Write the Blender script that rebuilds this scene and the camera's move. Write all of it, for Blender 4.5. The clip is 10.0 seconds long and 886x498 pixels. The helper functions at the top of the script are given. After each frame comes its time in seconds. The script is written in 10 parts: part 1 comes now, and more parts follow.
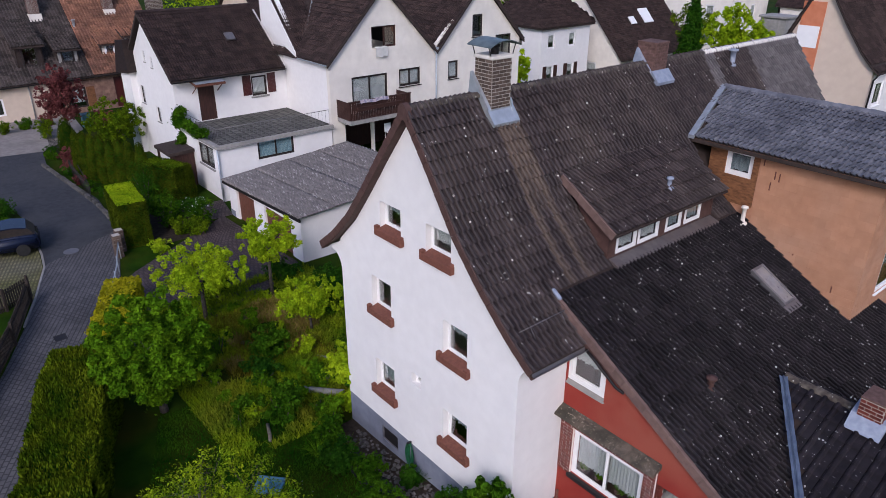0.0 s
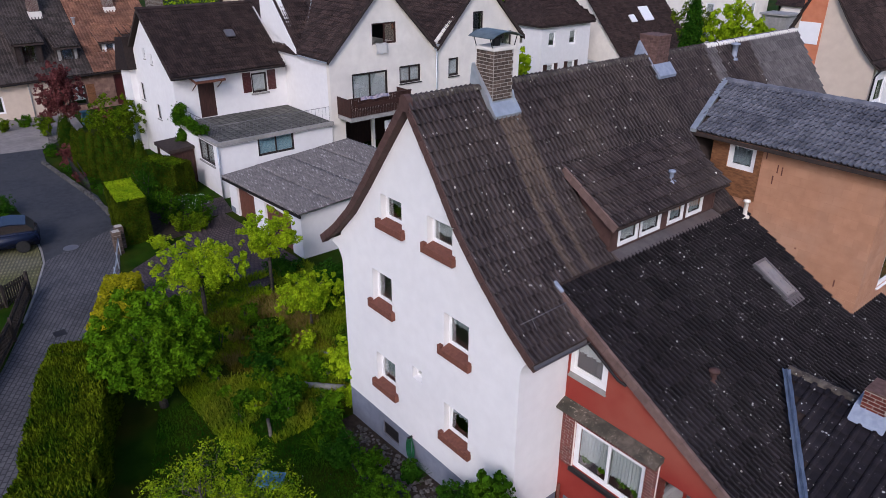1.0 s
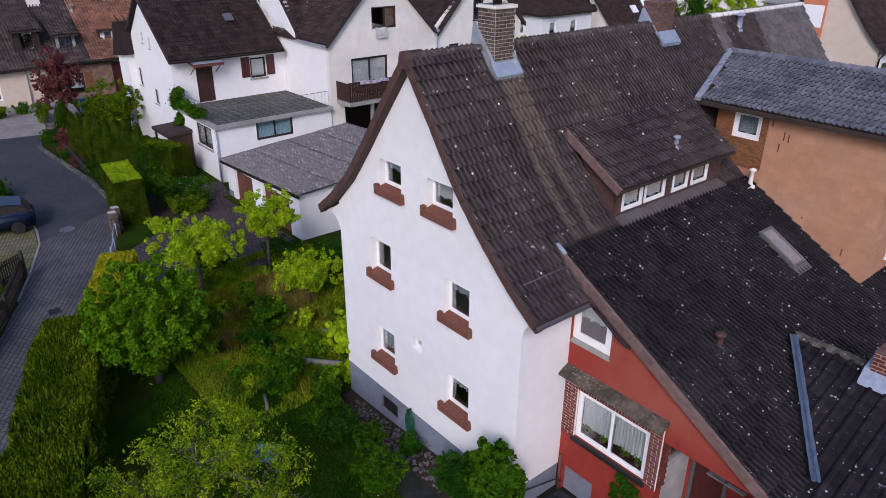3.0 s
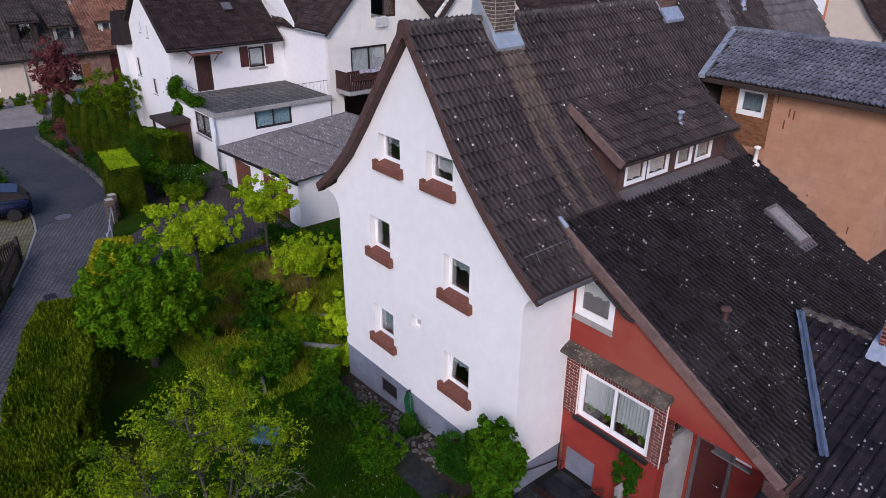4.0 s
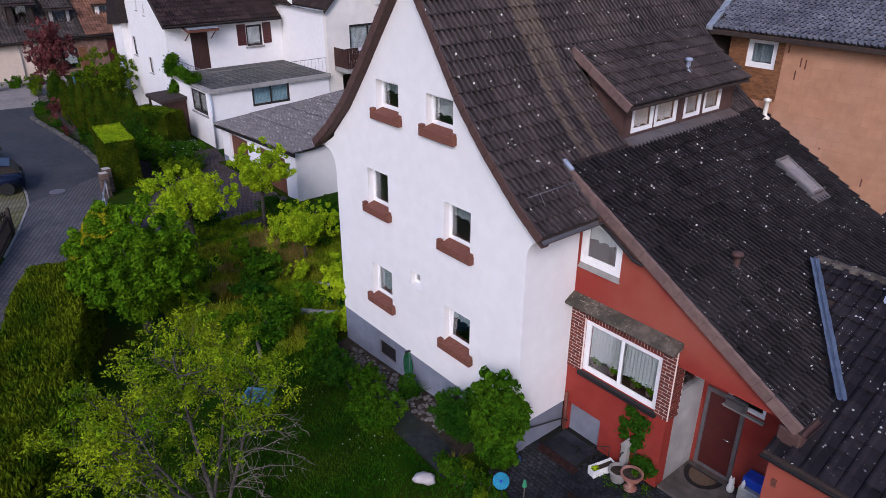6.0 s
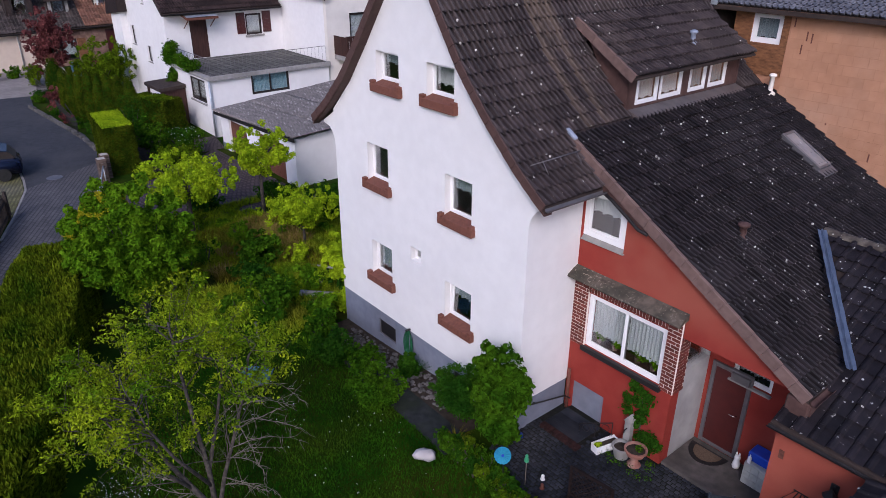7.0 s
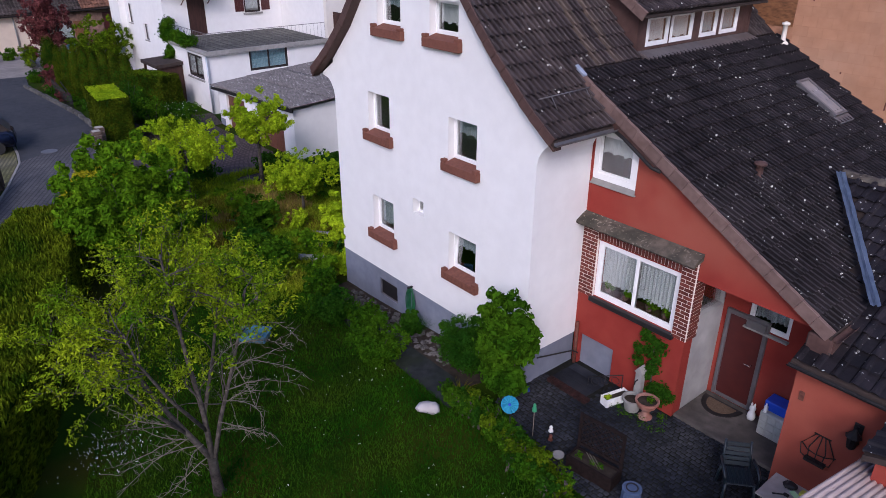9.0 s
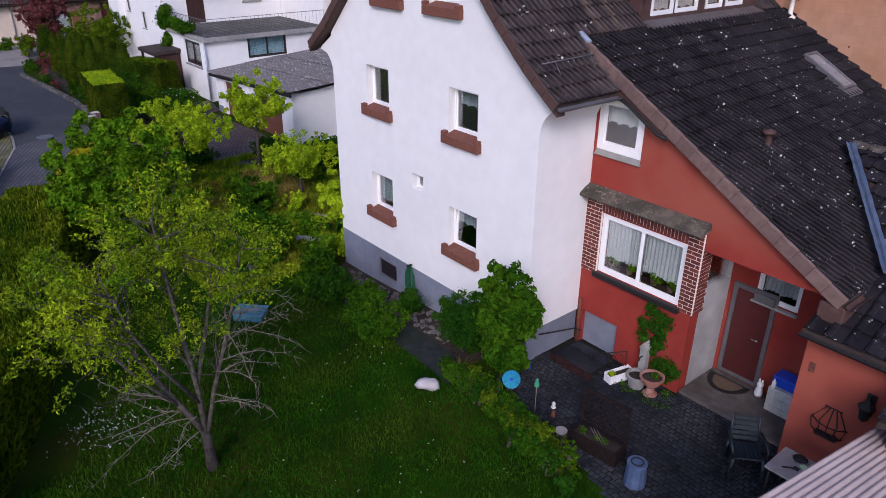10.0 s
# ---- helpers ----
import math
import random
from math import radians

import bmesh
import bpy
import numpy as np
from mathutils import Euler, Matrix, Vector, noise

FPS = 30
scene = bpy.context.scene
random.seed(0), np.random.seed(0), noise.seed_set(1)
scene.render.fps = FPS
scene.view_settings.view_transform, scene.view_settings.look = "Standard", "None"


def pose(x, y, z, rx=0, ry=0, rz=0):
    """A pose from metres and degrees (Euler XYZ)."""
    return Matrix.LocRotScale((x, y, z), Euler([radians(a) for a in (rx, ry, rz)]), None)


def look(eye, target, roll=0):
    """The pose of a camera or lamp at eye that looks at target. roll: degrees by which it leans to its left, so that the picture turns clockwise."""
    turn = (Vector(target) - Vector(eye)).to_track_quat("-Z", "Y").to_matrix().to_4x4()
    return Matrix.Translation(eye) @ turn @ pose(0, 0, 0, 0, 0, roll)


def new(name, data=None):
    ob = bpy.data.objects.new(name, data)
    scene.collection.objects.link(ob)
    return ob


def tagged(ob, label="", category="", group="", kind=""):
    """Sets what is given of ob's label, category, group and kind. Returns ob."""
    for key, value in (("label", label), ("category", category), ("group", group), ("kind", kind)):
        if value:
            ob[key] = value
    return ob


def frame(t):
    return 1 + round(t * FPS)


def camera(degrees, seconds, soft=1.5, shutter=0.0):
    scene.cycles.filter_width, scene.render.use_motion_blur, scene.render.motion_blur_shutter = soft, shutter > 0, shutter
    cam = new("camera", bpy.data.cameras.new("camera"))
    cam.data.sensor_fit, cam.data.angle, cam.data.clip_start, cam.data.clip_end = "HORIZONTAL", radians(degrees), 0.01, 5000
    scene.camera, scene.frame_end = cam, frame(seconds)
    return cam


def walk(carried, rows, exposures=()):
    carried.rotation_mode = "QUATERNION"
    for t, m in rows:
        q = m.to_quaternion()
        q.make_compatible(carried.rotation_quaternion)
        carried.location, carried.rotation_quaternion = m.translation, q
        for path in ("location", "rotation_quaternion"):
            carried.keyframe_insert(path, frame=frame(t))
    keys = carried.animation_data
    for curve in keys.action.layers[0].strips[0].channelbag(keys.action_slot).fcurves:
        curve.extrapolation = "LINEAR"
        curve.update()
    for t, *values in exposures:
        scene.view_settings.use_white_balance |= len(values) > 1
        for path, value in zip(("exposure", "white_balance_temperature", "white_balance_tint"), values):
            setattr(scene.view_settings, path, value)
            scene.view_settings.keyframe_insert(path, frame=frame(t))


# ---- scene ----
cam = camera(65.1, 10.0, soft=0.75)
PATH = [
    (0, (0.049, -0.011, 14.171), (-1.345, 1.146, 13.323), 0.2),
    (0.5, (0.038, -0.008, 14.071), (-1.357, 1.149, 13.222), 0.2),
    (1, (0.033, -0.035, 13.976), (-1.361, 1.122, 13.128), 0.2),
    (1.5, (0.04, -0.053, 13.843), (-1.354, 1.104, 12.994), 0.2),
    (2, (0.044, -0.068, 13.648), (-1.35, 1.089, 12.8), 0.2),
    (2.5, (0.06, -0.073, 13.367), (-1.333, 1.085, 12.518), 0.3),
    (4, (0.046, -0.038, 12.415), (-1.346, 1.118, 11.564), 0.3),
    (4.5, (0.038, -0.027, 12.096), (-1.354, 1.13, 11.244), 0.3),
    (5, (0.025, -0.019, 11.782), (-1.367, 1.137, 10.929), 0.2),
    (5.5, (0.018, -0.005, 11.459), (-1.373, 1.15, 10.605), 0.2),
    (7, (0.022, -0.027, 10.481), (-1.369, 1.127, 9.624), 0.3),
    (7.5, (0.005, -0.067, 10.169), (-1.384, 1.088, 9.311), 0.3),
    (8, (-0.014, -0.091, 9.858), (-1.402, 1.063, 8.998), 0.3),
    (8.5, (-0.023, -0.109, 9.532), (-1.411, 1.046, 8.672), 0.3),
    (9, (-0.045, -0.084, 9.246), (-1.433, 1.069, 8.383), 0.2),
    (9.5, (-0.086, -0.073, 8.916), (-1.473, 1.081, 8.053), 0.3),
    (10, (-0.113, -0.041, 8.611), (-1.499, 1.112, 7.745), 0.3),
]
walk(cam, [(t, look(eye, target, roll)) for t, eye, target, roll in PATH],
     exposures=[(0.0, 0.52, 5820, 21), (10.0, 0.62, 5680, 25)])

# ---- light ----
SUN_EL, SUN_ROT = 34.0, 139.0
world = bpy.data.worlds.new("sky")
scene.world = world
world.use_nodes = True
wn = world.node_tree
sky = wn.nodes.new("ShaderNodeTexSky")
sky.sky_type, sky.sun_disc = "NISHITA", False
sky.sun_elevation, sky.sun_rotation = radians(SUN_EL), radians(SUN_ROT)
sky.dust_density, sky.ozone_density = 2.5, 2.6
wn.links.new(sky.outputs[0], wn.nodes["Background"].inputs[0])
wn.nodes["Background"].inputs[1].default_value = 0.11
lamp = bpy.data.lights.new("sun", "SUN")
lamp.energy, lamp.angle, lamp.color = 1.10, radians(18.0), (1.0, 0.91, 0.78)
sun_ob = new("sun", lamp)
_d = Vector((math.sin(radians(SUN_ROT)) * math.cos(radians(SUN_EL)), math.cos(radians(SUN_ROT)) * math.cos(radians(SUN_EL)), math.sin(radians(SUN_EL))))
sun_ob.matrix_world = look(_d * 200, (0, 0, 0))


# ---- materials ----
def mat(name, c1, c2, scale=4.0, rough=0.8, bump=0.15, bscale=40.0, stain=None, stain_amt=0.3, stain_scale=0.6, vary=0.0, metal=0.0,
        spots=None, spot_scale=9.0, spot_cut=0.68, stain_map=False, streak=None, spec=0.3, translucent=None, flecks=None, fleck_cut=0.63, rib_shading=None):
    m = bpy.data.materials.new(name)
    m.use_nodes = True
    nt = m.node_tree
    n, l = nt.nodes, nt.links
    b = n["Principled BSDF"]
    pos = n.new("ShaderNodeNewGeometry").outputs["Position"]
    if streak:
        mp = n.new("ShaderNodeMapping")
        mp.inputs["Scale"].default_value = streak
        l.new(pos, mp.inputs[0])
        fine_in = mp.outputs[0]
    else:
        fine_in = pos

    def noise_tex(vec, s, d=4.0):
        t = n.new("ShaderNodeTexNoise")
        t.inputs["Scale"].default_value, t.inputs["Detail"].default_value = s, d
        l.new(vec, t.inputs["Vector"])
        return t.outputs["Fac"]

    def ramp(fac, a, c):
        r = n.new("ShaderNodeMapRange")
        r.inputs["From Min"].default_value, r.inputs["From Max"].default_value = a, c
        l.new(fac, r.inputs["Value"])
        return r.outputs[0]

    def mix(fac, a, c, kind="MIX"):
        x = n.new("ShaderNodeMix")
        x.data_type, x.blend_type = "RGBA", kind
        for sock, v in ((x.inputs["Factor"], fac), (x.inputs["A"], a), (x.inputs["B"], c)):
            if isinstance(v, bpy.types.NodeSocket):
                l.new(v, sock)
            else:
                sock.default_value = v if isinstance(v, float) else (*v, 1.0)
        return x.outputs["Result"]

    col = mix(ramp(noise_tex(fine_in, scale), 0.32, 0.68), c1, c2)
    if stain:
        f = n.new("ShaderNodeMath")
        f.operation = "MULTIPLY"
        l.new(ramp(noise_tex(fine_in if stain_map else pos, stain_scale, 5.0), *((0.60, 0.64) if stain_map else (0.45, 0.7))), f.inputs[0])
        f.inputs[1].default_value = stain_amt
        col = mix(f.outputs[0], col, stain)
    if spots:
        v = n.new("ShaderNodeTexVoronoi")
        v.inputs["Scale"].default_value = spot_scale
        l.new(pos, v.inputs["Vector"])
        sp_out = ramp(v.outputs["Distance"], 0.23, 0.19)
        sp_in = ramp(v.outputs["Distance"], 0.07, 0.13)
        sp_m = n.new("ShaderNodeMath")
        sp_m.operation = "MULTIPLY"
        l.new(sp_out, sp_m.inputs[0])
        l.new(sp_in, sp_m.inputs[1])
        sp = sp_m.outputs[0]
        ms = n.new("ShaderNodeMath")
        ms.operation = "MULTIPLY"
        l.new(sp, ms.inputs[0])
        l.new(ramp(noise_tex(pos, spot_scale * 0.35, 3.0), spot_cut, spot_cut + 0.03), ms.inputs[1])
        col = mix(ms.outputs[0], col, spots)
    if flecks:
        # small irregular blotches that gather in patches
        fm = n.new("ShaderNodeMath")
        fm.operation = "MULTIPLY"
        l.new(ramp(noise_tex(pos, 17.0, 2.0), fleck_cut, fleck_cut + 0.04), fm.inputs[0])
        l.new(ramp(noise_tex(pos, 0.8, 3.0), 0.42, 0.62), fm.inputs[1])
        col = mix(fm.outputs[0], col, flecks)
    if vary:
        oi = n.new("ShaderNodeObjectInfo")
        geo = n.new("ShaderNodeNewGeometry")
        add = n.new("ShaderNodeMath")
        add.operation = "ADD"
        l.new(oi.outputs["Random"], add.inputs[0])
        l.new(geo.outputs["Random Per Island"], add.inputs[1])
        fr = n.new("ShaderNodeMath")
        fr.operation = "FRACT"
        l.new(add.outputs[0], fr.inputs[0])
        hs = n.new("ShaderNodeHueSaturation")
        mr = n.new("ShaderNodeMapRange")
        mr.inputs["To Min"].default_value, mr.inputs["To Max"].default_value = 1 - vary, 1 + vary
        l.new(fr.outputs[0], mr.inputs["Value"])
        l.new(mr.outputs[0], hs.inputs["Value"])
        l.new(col, hs.inputs["Color"])
        col = hs.outputs["Color"]
    if rib_shading:
        # sheen on the ribs and shade in the hollows, put into the colour
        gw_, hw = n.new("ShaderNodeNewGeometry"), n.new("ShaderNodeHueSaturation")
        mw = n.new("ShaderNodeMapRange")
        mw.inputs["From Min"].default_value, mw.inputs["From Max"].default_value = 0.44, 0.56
        mw.inputs["To Min"].default_value, mw.inputs["To Max"].default_value = rib_shading
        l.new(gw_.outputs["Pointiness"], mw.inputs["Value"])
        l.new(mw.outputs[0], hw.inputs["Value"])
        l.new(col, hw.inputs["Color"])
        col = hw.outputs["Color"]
    l.new(col, b.inputs["Base Color"])
    b.inputs["Roughness"].default_value, b.inputs["Metallic"].default_value = rough, metal
    b.inputs["Specular IOR Level"].default_value = spec
    if bump:
        bp = n.new("ShaderNodeBump")
        bp.inputs["Strength"].default_value, bp.inputs["Distance"].default_value = bump, 0.02
        l.new(noise_tex(fine_in, bscale, 5.0), bp.inputs["Height"])
        l.new(bp.outputs[0], b.inputs["Normal"])
    if translucent:
        tr = n.new("ShaderNodeBsdfTranslucent")
        l.new(col, tr.inputs["Color"])
        ms = n.new("ShaderNodeMixShader")
        ms.inputs[0].default_value = translucent
        l.new(b.outputs[0], ms.inputs[1])
        l.new(tr.outputs[0], ms.inputs[2])
        l.new(ms.outputs[0], n["Material Output"].inputs[0])
    return m


def glass_mat(name, tint=(0.95, 0.97, 0.97)):
    m = bpy.data.materials.new(name)
    m.use_nodes = True
    n, l = m.node_tree.nodes, m.node_tree.links
    n.remove(n["Principled BSDF"])
    tr, gl, fr, mx = (n.new(k) for k in ("ShaderNodeBsdfTransparent", "ShaderNodeBsdfGlossy", "ShaderNodeLayerWeight", "ShaderNodeMixShader"))
    tr.inputs[0].default_value = (*tint, 1)
    gl.inputs["Roughness"].default_value = 0.02
    fr.inputs["Blend"].default_value = 0.5
    pw = n.new("ShaderNodeMath")
    pw.operation = "POWER"
    pw.inputs[1].default_value = 4.0
    l.new(fr.outputs["Facing"], pw.inputs[0])
    ad = n.new("ShaderNodeMath")
    ad.operation, ad.use_clamp = "ADD", True
    ad.inputs[1].default_value = 0.13
    l.new(pw.outputs[0], ad.inputs[0])
    l.new(ad.outputs[0], mx.inputs[0])
    l.new(tr.outputs[0], mx.inputs[1])
    l.new(gl.outputs[0], mx.inputs[2])
    l.new(mx.outputs[0], n["Material Output"].inputs[0])
    return m


def paving_mat(name, c1, c2, joint, bw, bh, turn=0.0, mortar=0.012, arc=0.0):
    """Small set stones with dark joints, for paving that stays far off."""
    m = mat(name, c1, c2, 2.0, 0.85, 0.0, stain=joint, stain_amt=0.5, stain_scale=0.35)
    n, l = m.node_tree.nodes, m.node_tree.links
    b = n["Principled BSDF"]
    src = b.inputs["Base Color"].links[0].from_socket
    geo, mp, br = n.new("ShaderNodeNewGeometry"), n.new("ShaderNodeMapping"), n.new("ShaderNodeTexBrick")
    mp.inputs["Rotation"].default_value = (0, 0, radians(turn))
    l.new(geo.outputs["Position"], mp.inputs[0])
    if arc:
        # rows bent into repeated arches
        sep, com = n.new("ShaderNodeSeparateXYZ"), n.new("ShaderNodeCombineXYZ")
        l.new(mp.outputs[0], sep.inputs[0])

        def op(kind, a, c):
            x = n.new("ShaderNodeMath")
            x.operation = kind
            for i, v in enumerate((a, c)):
                if isinstance(v, float):
                    x.inputs[i].default_value = v
                else:
                    l.new(v, x.inputs[i])
            return x.outputs[0]
        u = op("SUBTRACT", op("PINGPONG", sep.outputs["X"], arc), arc)
        v = op("ADD", sep.outputs["Y"], op("MULTIPLY", op("MULTIPLY", u, u), -0.55 / arc))
        l.new(sep.outputs["X"], com.inputs[0])
        l.new(v, com.inputs[1])
        l.new(com.outputs[0], br.inputs["Vector"])
    else:
        l.new(mp.outputs[0], br.inputs["Vector"])
    br.inputs["Scale"].default_value = 1.0
    br.inputs["Brick Width"].default_value, br.inputs["Row Height"].default_value = bw, bh
    br.inputs["Mortar Size"].default_value = mortar
    br.inputs["Color1"].default_value, br.inputs["Color2"].default_value, br.inputs["Mortar"].default_value = (1, 1, 1, 1), (0.72, 0.72, 0.74, 1), (0.4, 0.4, 0.42, 1)
    x = n.new("ShaderNodeMix")
    x.data_type, x.blend_type = "RGBA", "MULTIPLY"
    x.inputs["Factor"].default_value = 1.0
    l.new(src, x.inputs["A"])
    l.new(br.outputs["Color"], x.inputs["B"])
    l.new(x.outputs["Result"], b.inputs["Base Color"])
    bp = n.new("ShaderNodeBump")
    bp.inputs["Strength"].default_value, bp.inputs["Distance"].default_value = 0.5, 0.02
    l.new(br.outputs["Fac"], bp.inputs["Height"])
    bp.invert = True
    l.new(bp.outputs[0], b.inputs["Normal"])
    return m


M_WHITE = mat("white_render", (0.76, 0.75, 0.74), (0.80, 0.79, 0.78), 3.0, 0.9, 0.25, 90, stain=(0.68, 0.67, 0.66), stain_amt=0.25, stain_scale=0.5)
M_OLDWHITE = mat("weathered_white_render", (0.74, 0.70, 0.63), (0.80, 0.76, 0.69), 2.0, 0.9, 0.25, 60, stain=(0.48, 0.46, 0.43), stain_amt=0.35, stain_scale=0.45)
M_CREAM = mat("cream_render", (0.56, 0.46, 0.37), (0.62, 0.52, 0.42), 2.0, 0.9, 0.2, 60, stain=(0.5, 0.42, 0.32), stain_amt=0.3)
M_RED = mat("red_render", (0.235, 0.026, 0.018), (0.275, 0.035, 0.023), 2.0, 0.85, 0.3, 80, stain=(0.32, 0.075, 0.048), stain_amt=0.5, stain_scale=0.5)
M_ANNEX = mat("orange_red_render", (0.30, 0.068, 0.043), (0.35, 0.088, 0.055), 2.0, 0.85, 0.3, 80, stain=(0.27, 0.05, 0.033), stain_amt=0.5, stain_scale=0.6)
M_RED_SUNLIT = mat("red_render_sunlit_patch", (0.235, 0.026, 0.018), (0.275, 0.035, 0.023), 2.0, 0.85, 0.3, 80, stain=(0.32, 0.075, 0.048), stain_amt=0.4, stain_scale=0.5)


def paint_sunlit_patch(m, tint):
    """Paints sunlight into the wing's open upper part, in a soft uneven patch."""
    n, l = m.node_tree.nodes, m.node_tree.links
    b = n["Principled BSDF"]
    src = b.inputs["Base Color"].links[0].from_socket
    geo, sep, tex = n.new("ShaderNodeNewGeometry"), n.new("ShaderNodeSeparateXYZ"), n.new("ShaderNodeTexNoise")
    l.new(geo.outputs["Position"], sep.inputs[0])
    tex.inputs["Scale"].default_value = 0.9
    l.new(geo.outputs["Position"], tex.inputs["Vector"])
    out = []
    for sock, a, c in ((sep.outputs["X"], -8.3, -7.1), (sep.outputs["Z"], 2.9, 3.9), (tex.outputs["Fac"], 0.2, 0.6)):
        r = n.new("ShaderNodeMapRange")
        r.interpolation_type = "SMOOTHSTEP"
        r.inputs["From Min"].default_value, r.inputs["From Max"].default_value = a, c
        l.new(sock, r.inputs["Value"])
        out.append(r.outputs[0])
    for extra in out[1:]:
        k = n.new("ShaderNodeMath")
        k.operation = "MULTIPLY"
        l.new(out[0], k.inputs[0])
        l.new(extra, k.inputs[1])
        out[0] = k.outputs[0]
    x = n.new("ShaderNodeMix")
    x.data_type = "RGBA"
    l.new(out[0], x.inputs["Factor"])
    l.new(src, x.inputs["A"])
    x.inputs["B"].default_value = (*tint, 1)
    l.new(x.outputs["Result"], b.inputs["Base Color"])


paint_sunlit_patch(M_RED_SUNLIT, (0.31, 0.078, 0.050))
M_PLINTH = mat("grey_plinth", (0.17, 0.19, 0.245), (0.21, 0.23, 0.285), 4.0, 0.9, 0.2, 60, stain=(0.12, 0.12, 0.145), stain_amt=0.5)
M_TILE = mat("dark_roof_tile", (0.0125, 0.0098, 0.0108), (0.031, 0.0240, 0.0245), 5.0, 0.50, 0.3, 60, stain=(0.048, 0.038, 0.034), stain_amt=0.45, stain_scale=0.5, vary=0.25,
             spots=(0.40, 0.40, 0.37), spot_scale=7.5, spot_cut=0.60, spec=0.25, flecks=(0.26, 0.25, 0.22), fleck_cut=0.72, rib_shading=(0.12, 1.9))
def add_streaks(m, tint):
    """Clean pale runs below the chimney: broad at first, then two narrow ones down the slope."""
    n, l = m.node_tree.nodes, m.node_tree.links
    b = n["Principled BSDF"]
    src = b.inputs["Base Color"].links[0].from_socket
    geo, sep = n.new("ShaderNodeNewGeometry"), n.new("ShaderNodeSeparateXYZ")
    l.new(geo.outputs["Position"], sep.inputs[0])

    def op(kind, a, c=None):
        x = n.new("ShaderNodeMath")
        x.operation = kind
        for i, v in enumerate((a, c)):
            if v is not None:
                if isinstance(v, float):
                    x.inputs[i].default_value = v
                else:
                    l.new(v, x.inputs[i])
        return x.outputs[0]

    def smooth(v, a, c, e, f):
        r = n.new("ShaderNodeMapRange")
        r.interpolation_type = "SMOOTHSTEP"
        for k, val in zip(("From Min", "From Max", "To Min", "To Max"), (a, c, e, f)):
            r.inputs[k].default_value = val
        l.new(v, r.inputs["Value"])
        return r.outputs[0]

    def band(at, half):
        return smooth(op("ABSOLUTE", op("SUBTRACT", sep.outputs["Y"], at)), half * 0.35, half, 1.0, 0.0)
    narrow = op("MAXIMUM", band(11.62, 0.16), band(12.22, 0.16))
    broad = op("MULTIPLY", band(11.92, 0.48), smooth(sep.outputs["X"], -11.2, -10.2, 1.0, 0.0))
    both = op("MAXIMUM", op("MULTIPLY", narrow, smooth(sep.outputs["X"], -10.6, -7.2, 1.0, 0.15)), broad)
    both = op("MULTIPLY", both, smooth(sep.outputs["X"], -12.2, -12.0, 0.0, 1.0))
    t = n.new("ShaderNodeTexNoise")
    t.inputs["Scale"].default_value = 5.0
    l.new(geo.outputs["Position"], t.inputs["Vector"])
    fac = op("MULTIPLY", both, smooth(t.outputs["Fac"], 0.25, 0.6, 0.35, 0.85))
    x = n.new("ShaderNodeMix")
    x.data_type = "RGBA"
    l.new(fac, x.inputs["Factor"])
    l.new(src, x.inputs["A"])
    x.inputs["B"].default_value = (*tint, 1)
    l.new(x.outputs["Result"], b.inputs["Base Color"])


add_streaks(M_TILE, (0.13, 0.098, 0.078))
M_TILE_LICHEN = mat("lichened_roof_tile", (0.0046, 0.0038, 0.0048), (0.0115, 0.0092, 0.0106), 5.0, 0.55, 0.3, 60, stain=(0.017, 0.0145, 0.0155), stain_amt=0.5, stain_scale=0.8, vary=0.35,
                    spots=(0.33, 0.33, 0.31), spot_scale=8.5, spot_cut=0.585, spec=0.2, flecks=(0.33, 0.33, 0.31), fleck_cut=0.69, rib_shading=(0.12, 1.8))
M_TILE_WASHED = mat("washed_roof_tile", (0.13, 0.098, 0.080), (0.20, 0.155, 0.125), 6.0, 0.7, 0.3, 60, vary=0.25)
M_TILE_PALE = mat("pale_clean_roof_tile", (0.070, 0.065, 0.068), (0.115, 0.106, 0.110), 5.0, 0.6, 0.2, 60, vary=0.2, rib_shading=(0.25, 1.2))
M_RIDGE = mat("weathered_ridge_tile", (0.034, 0.027, 0.023), (0.075, 0.060, 0.050), 9.0, 0.85, 0.4, 40, stain=(0.16, 0.145, 0.115), stain_amt=0.6, stain_scale=6.0, vary=0.2, spots=(0.35, 0.34, 0.30), spot_scale=9.0, spot_cut=0.5)
M_TILE_NEW = mat("blue_black_roof_tile", (0.026, 0.027, 0.032), (0.052, 0.053, 0.060), 4.0, 0.42, 0.15, 60, stain=(0.012, 0.012, 0.016), stain_amt=0.6, stain_scale=0.7, vary=0.08, spec=0.4, rib_shading=(0.12, 3.6))
M_TILE_FAR = mat("brown_roof_tile", (0.022, 0.013, 0.0125), (0.042, 0.026, 0.023), 6.0, 0.7, 0.3, 30, stain=(0.060, 0.040, 0.034), stain_amt=0.4, stain_scale=0.5, vary=0.4)
M_TILE_ORANGE = mat("orange_roof_tile", (0.22, 0.105, 0.066), (0.33, 0.165, 0.105), 6.0, 0.75, 0.3, 30, stain=(0.09, 0.05, 0.04), stain_amt=0.6, stain_scale=0.5, vary=0.3)
M_VERGE = mat("brown_verge", (0.065, 0.034, 0.029), (0.095, 0.052, 0.044), 6.0, 0.7, 0.2, 60, stain=(0.08, 0.048, 0.042), stain_amt=0.5)
M_VERGE2 = mat("pale_brown_verge_tile", (0.13, 0.082, 0.070), (0.18, 0.118, 0.102), 6.0, 0.8, 0.2, 60, stain=(0.14, 0.09, 0.08), stain_amt=0.5, stain_scale=1.5, vary=0.12)
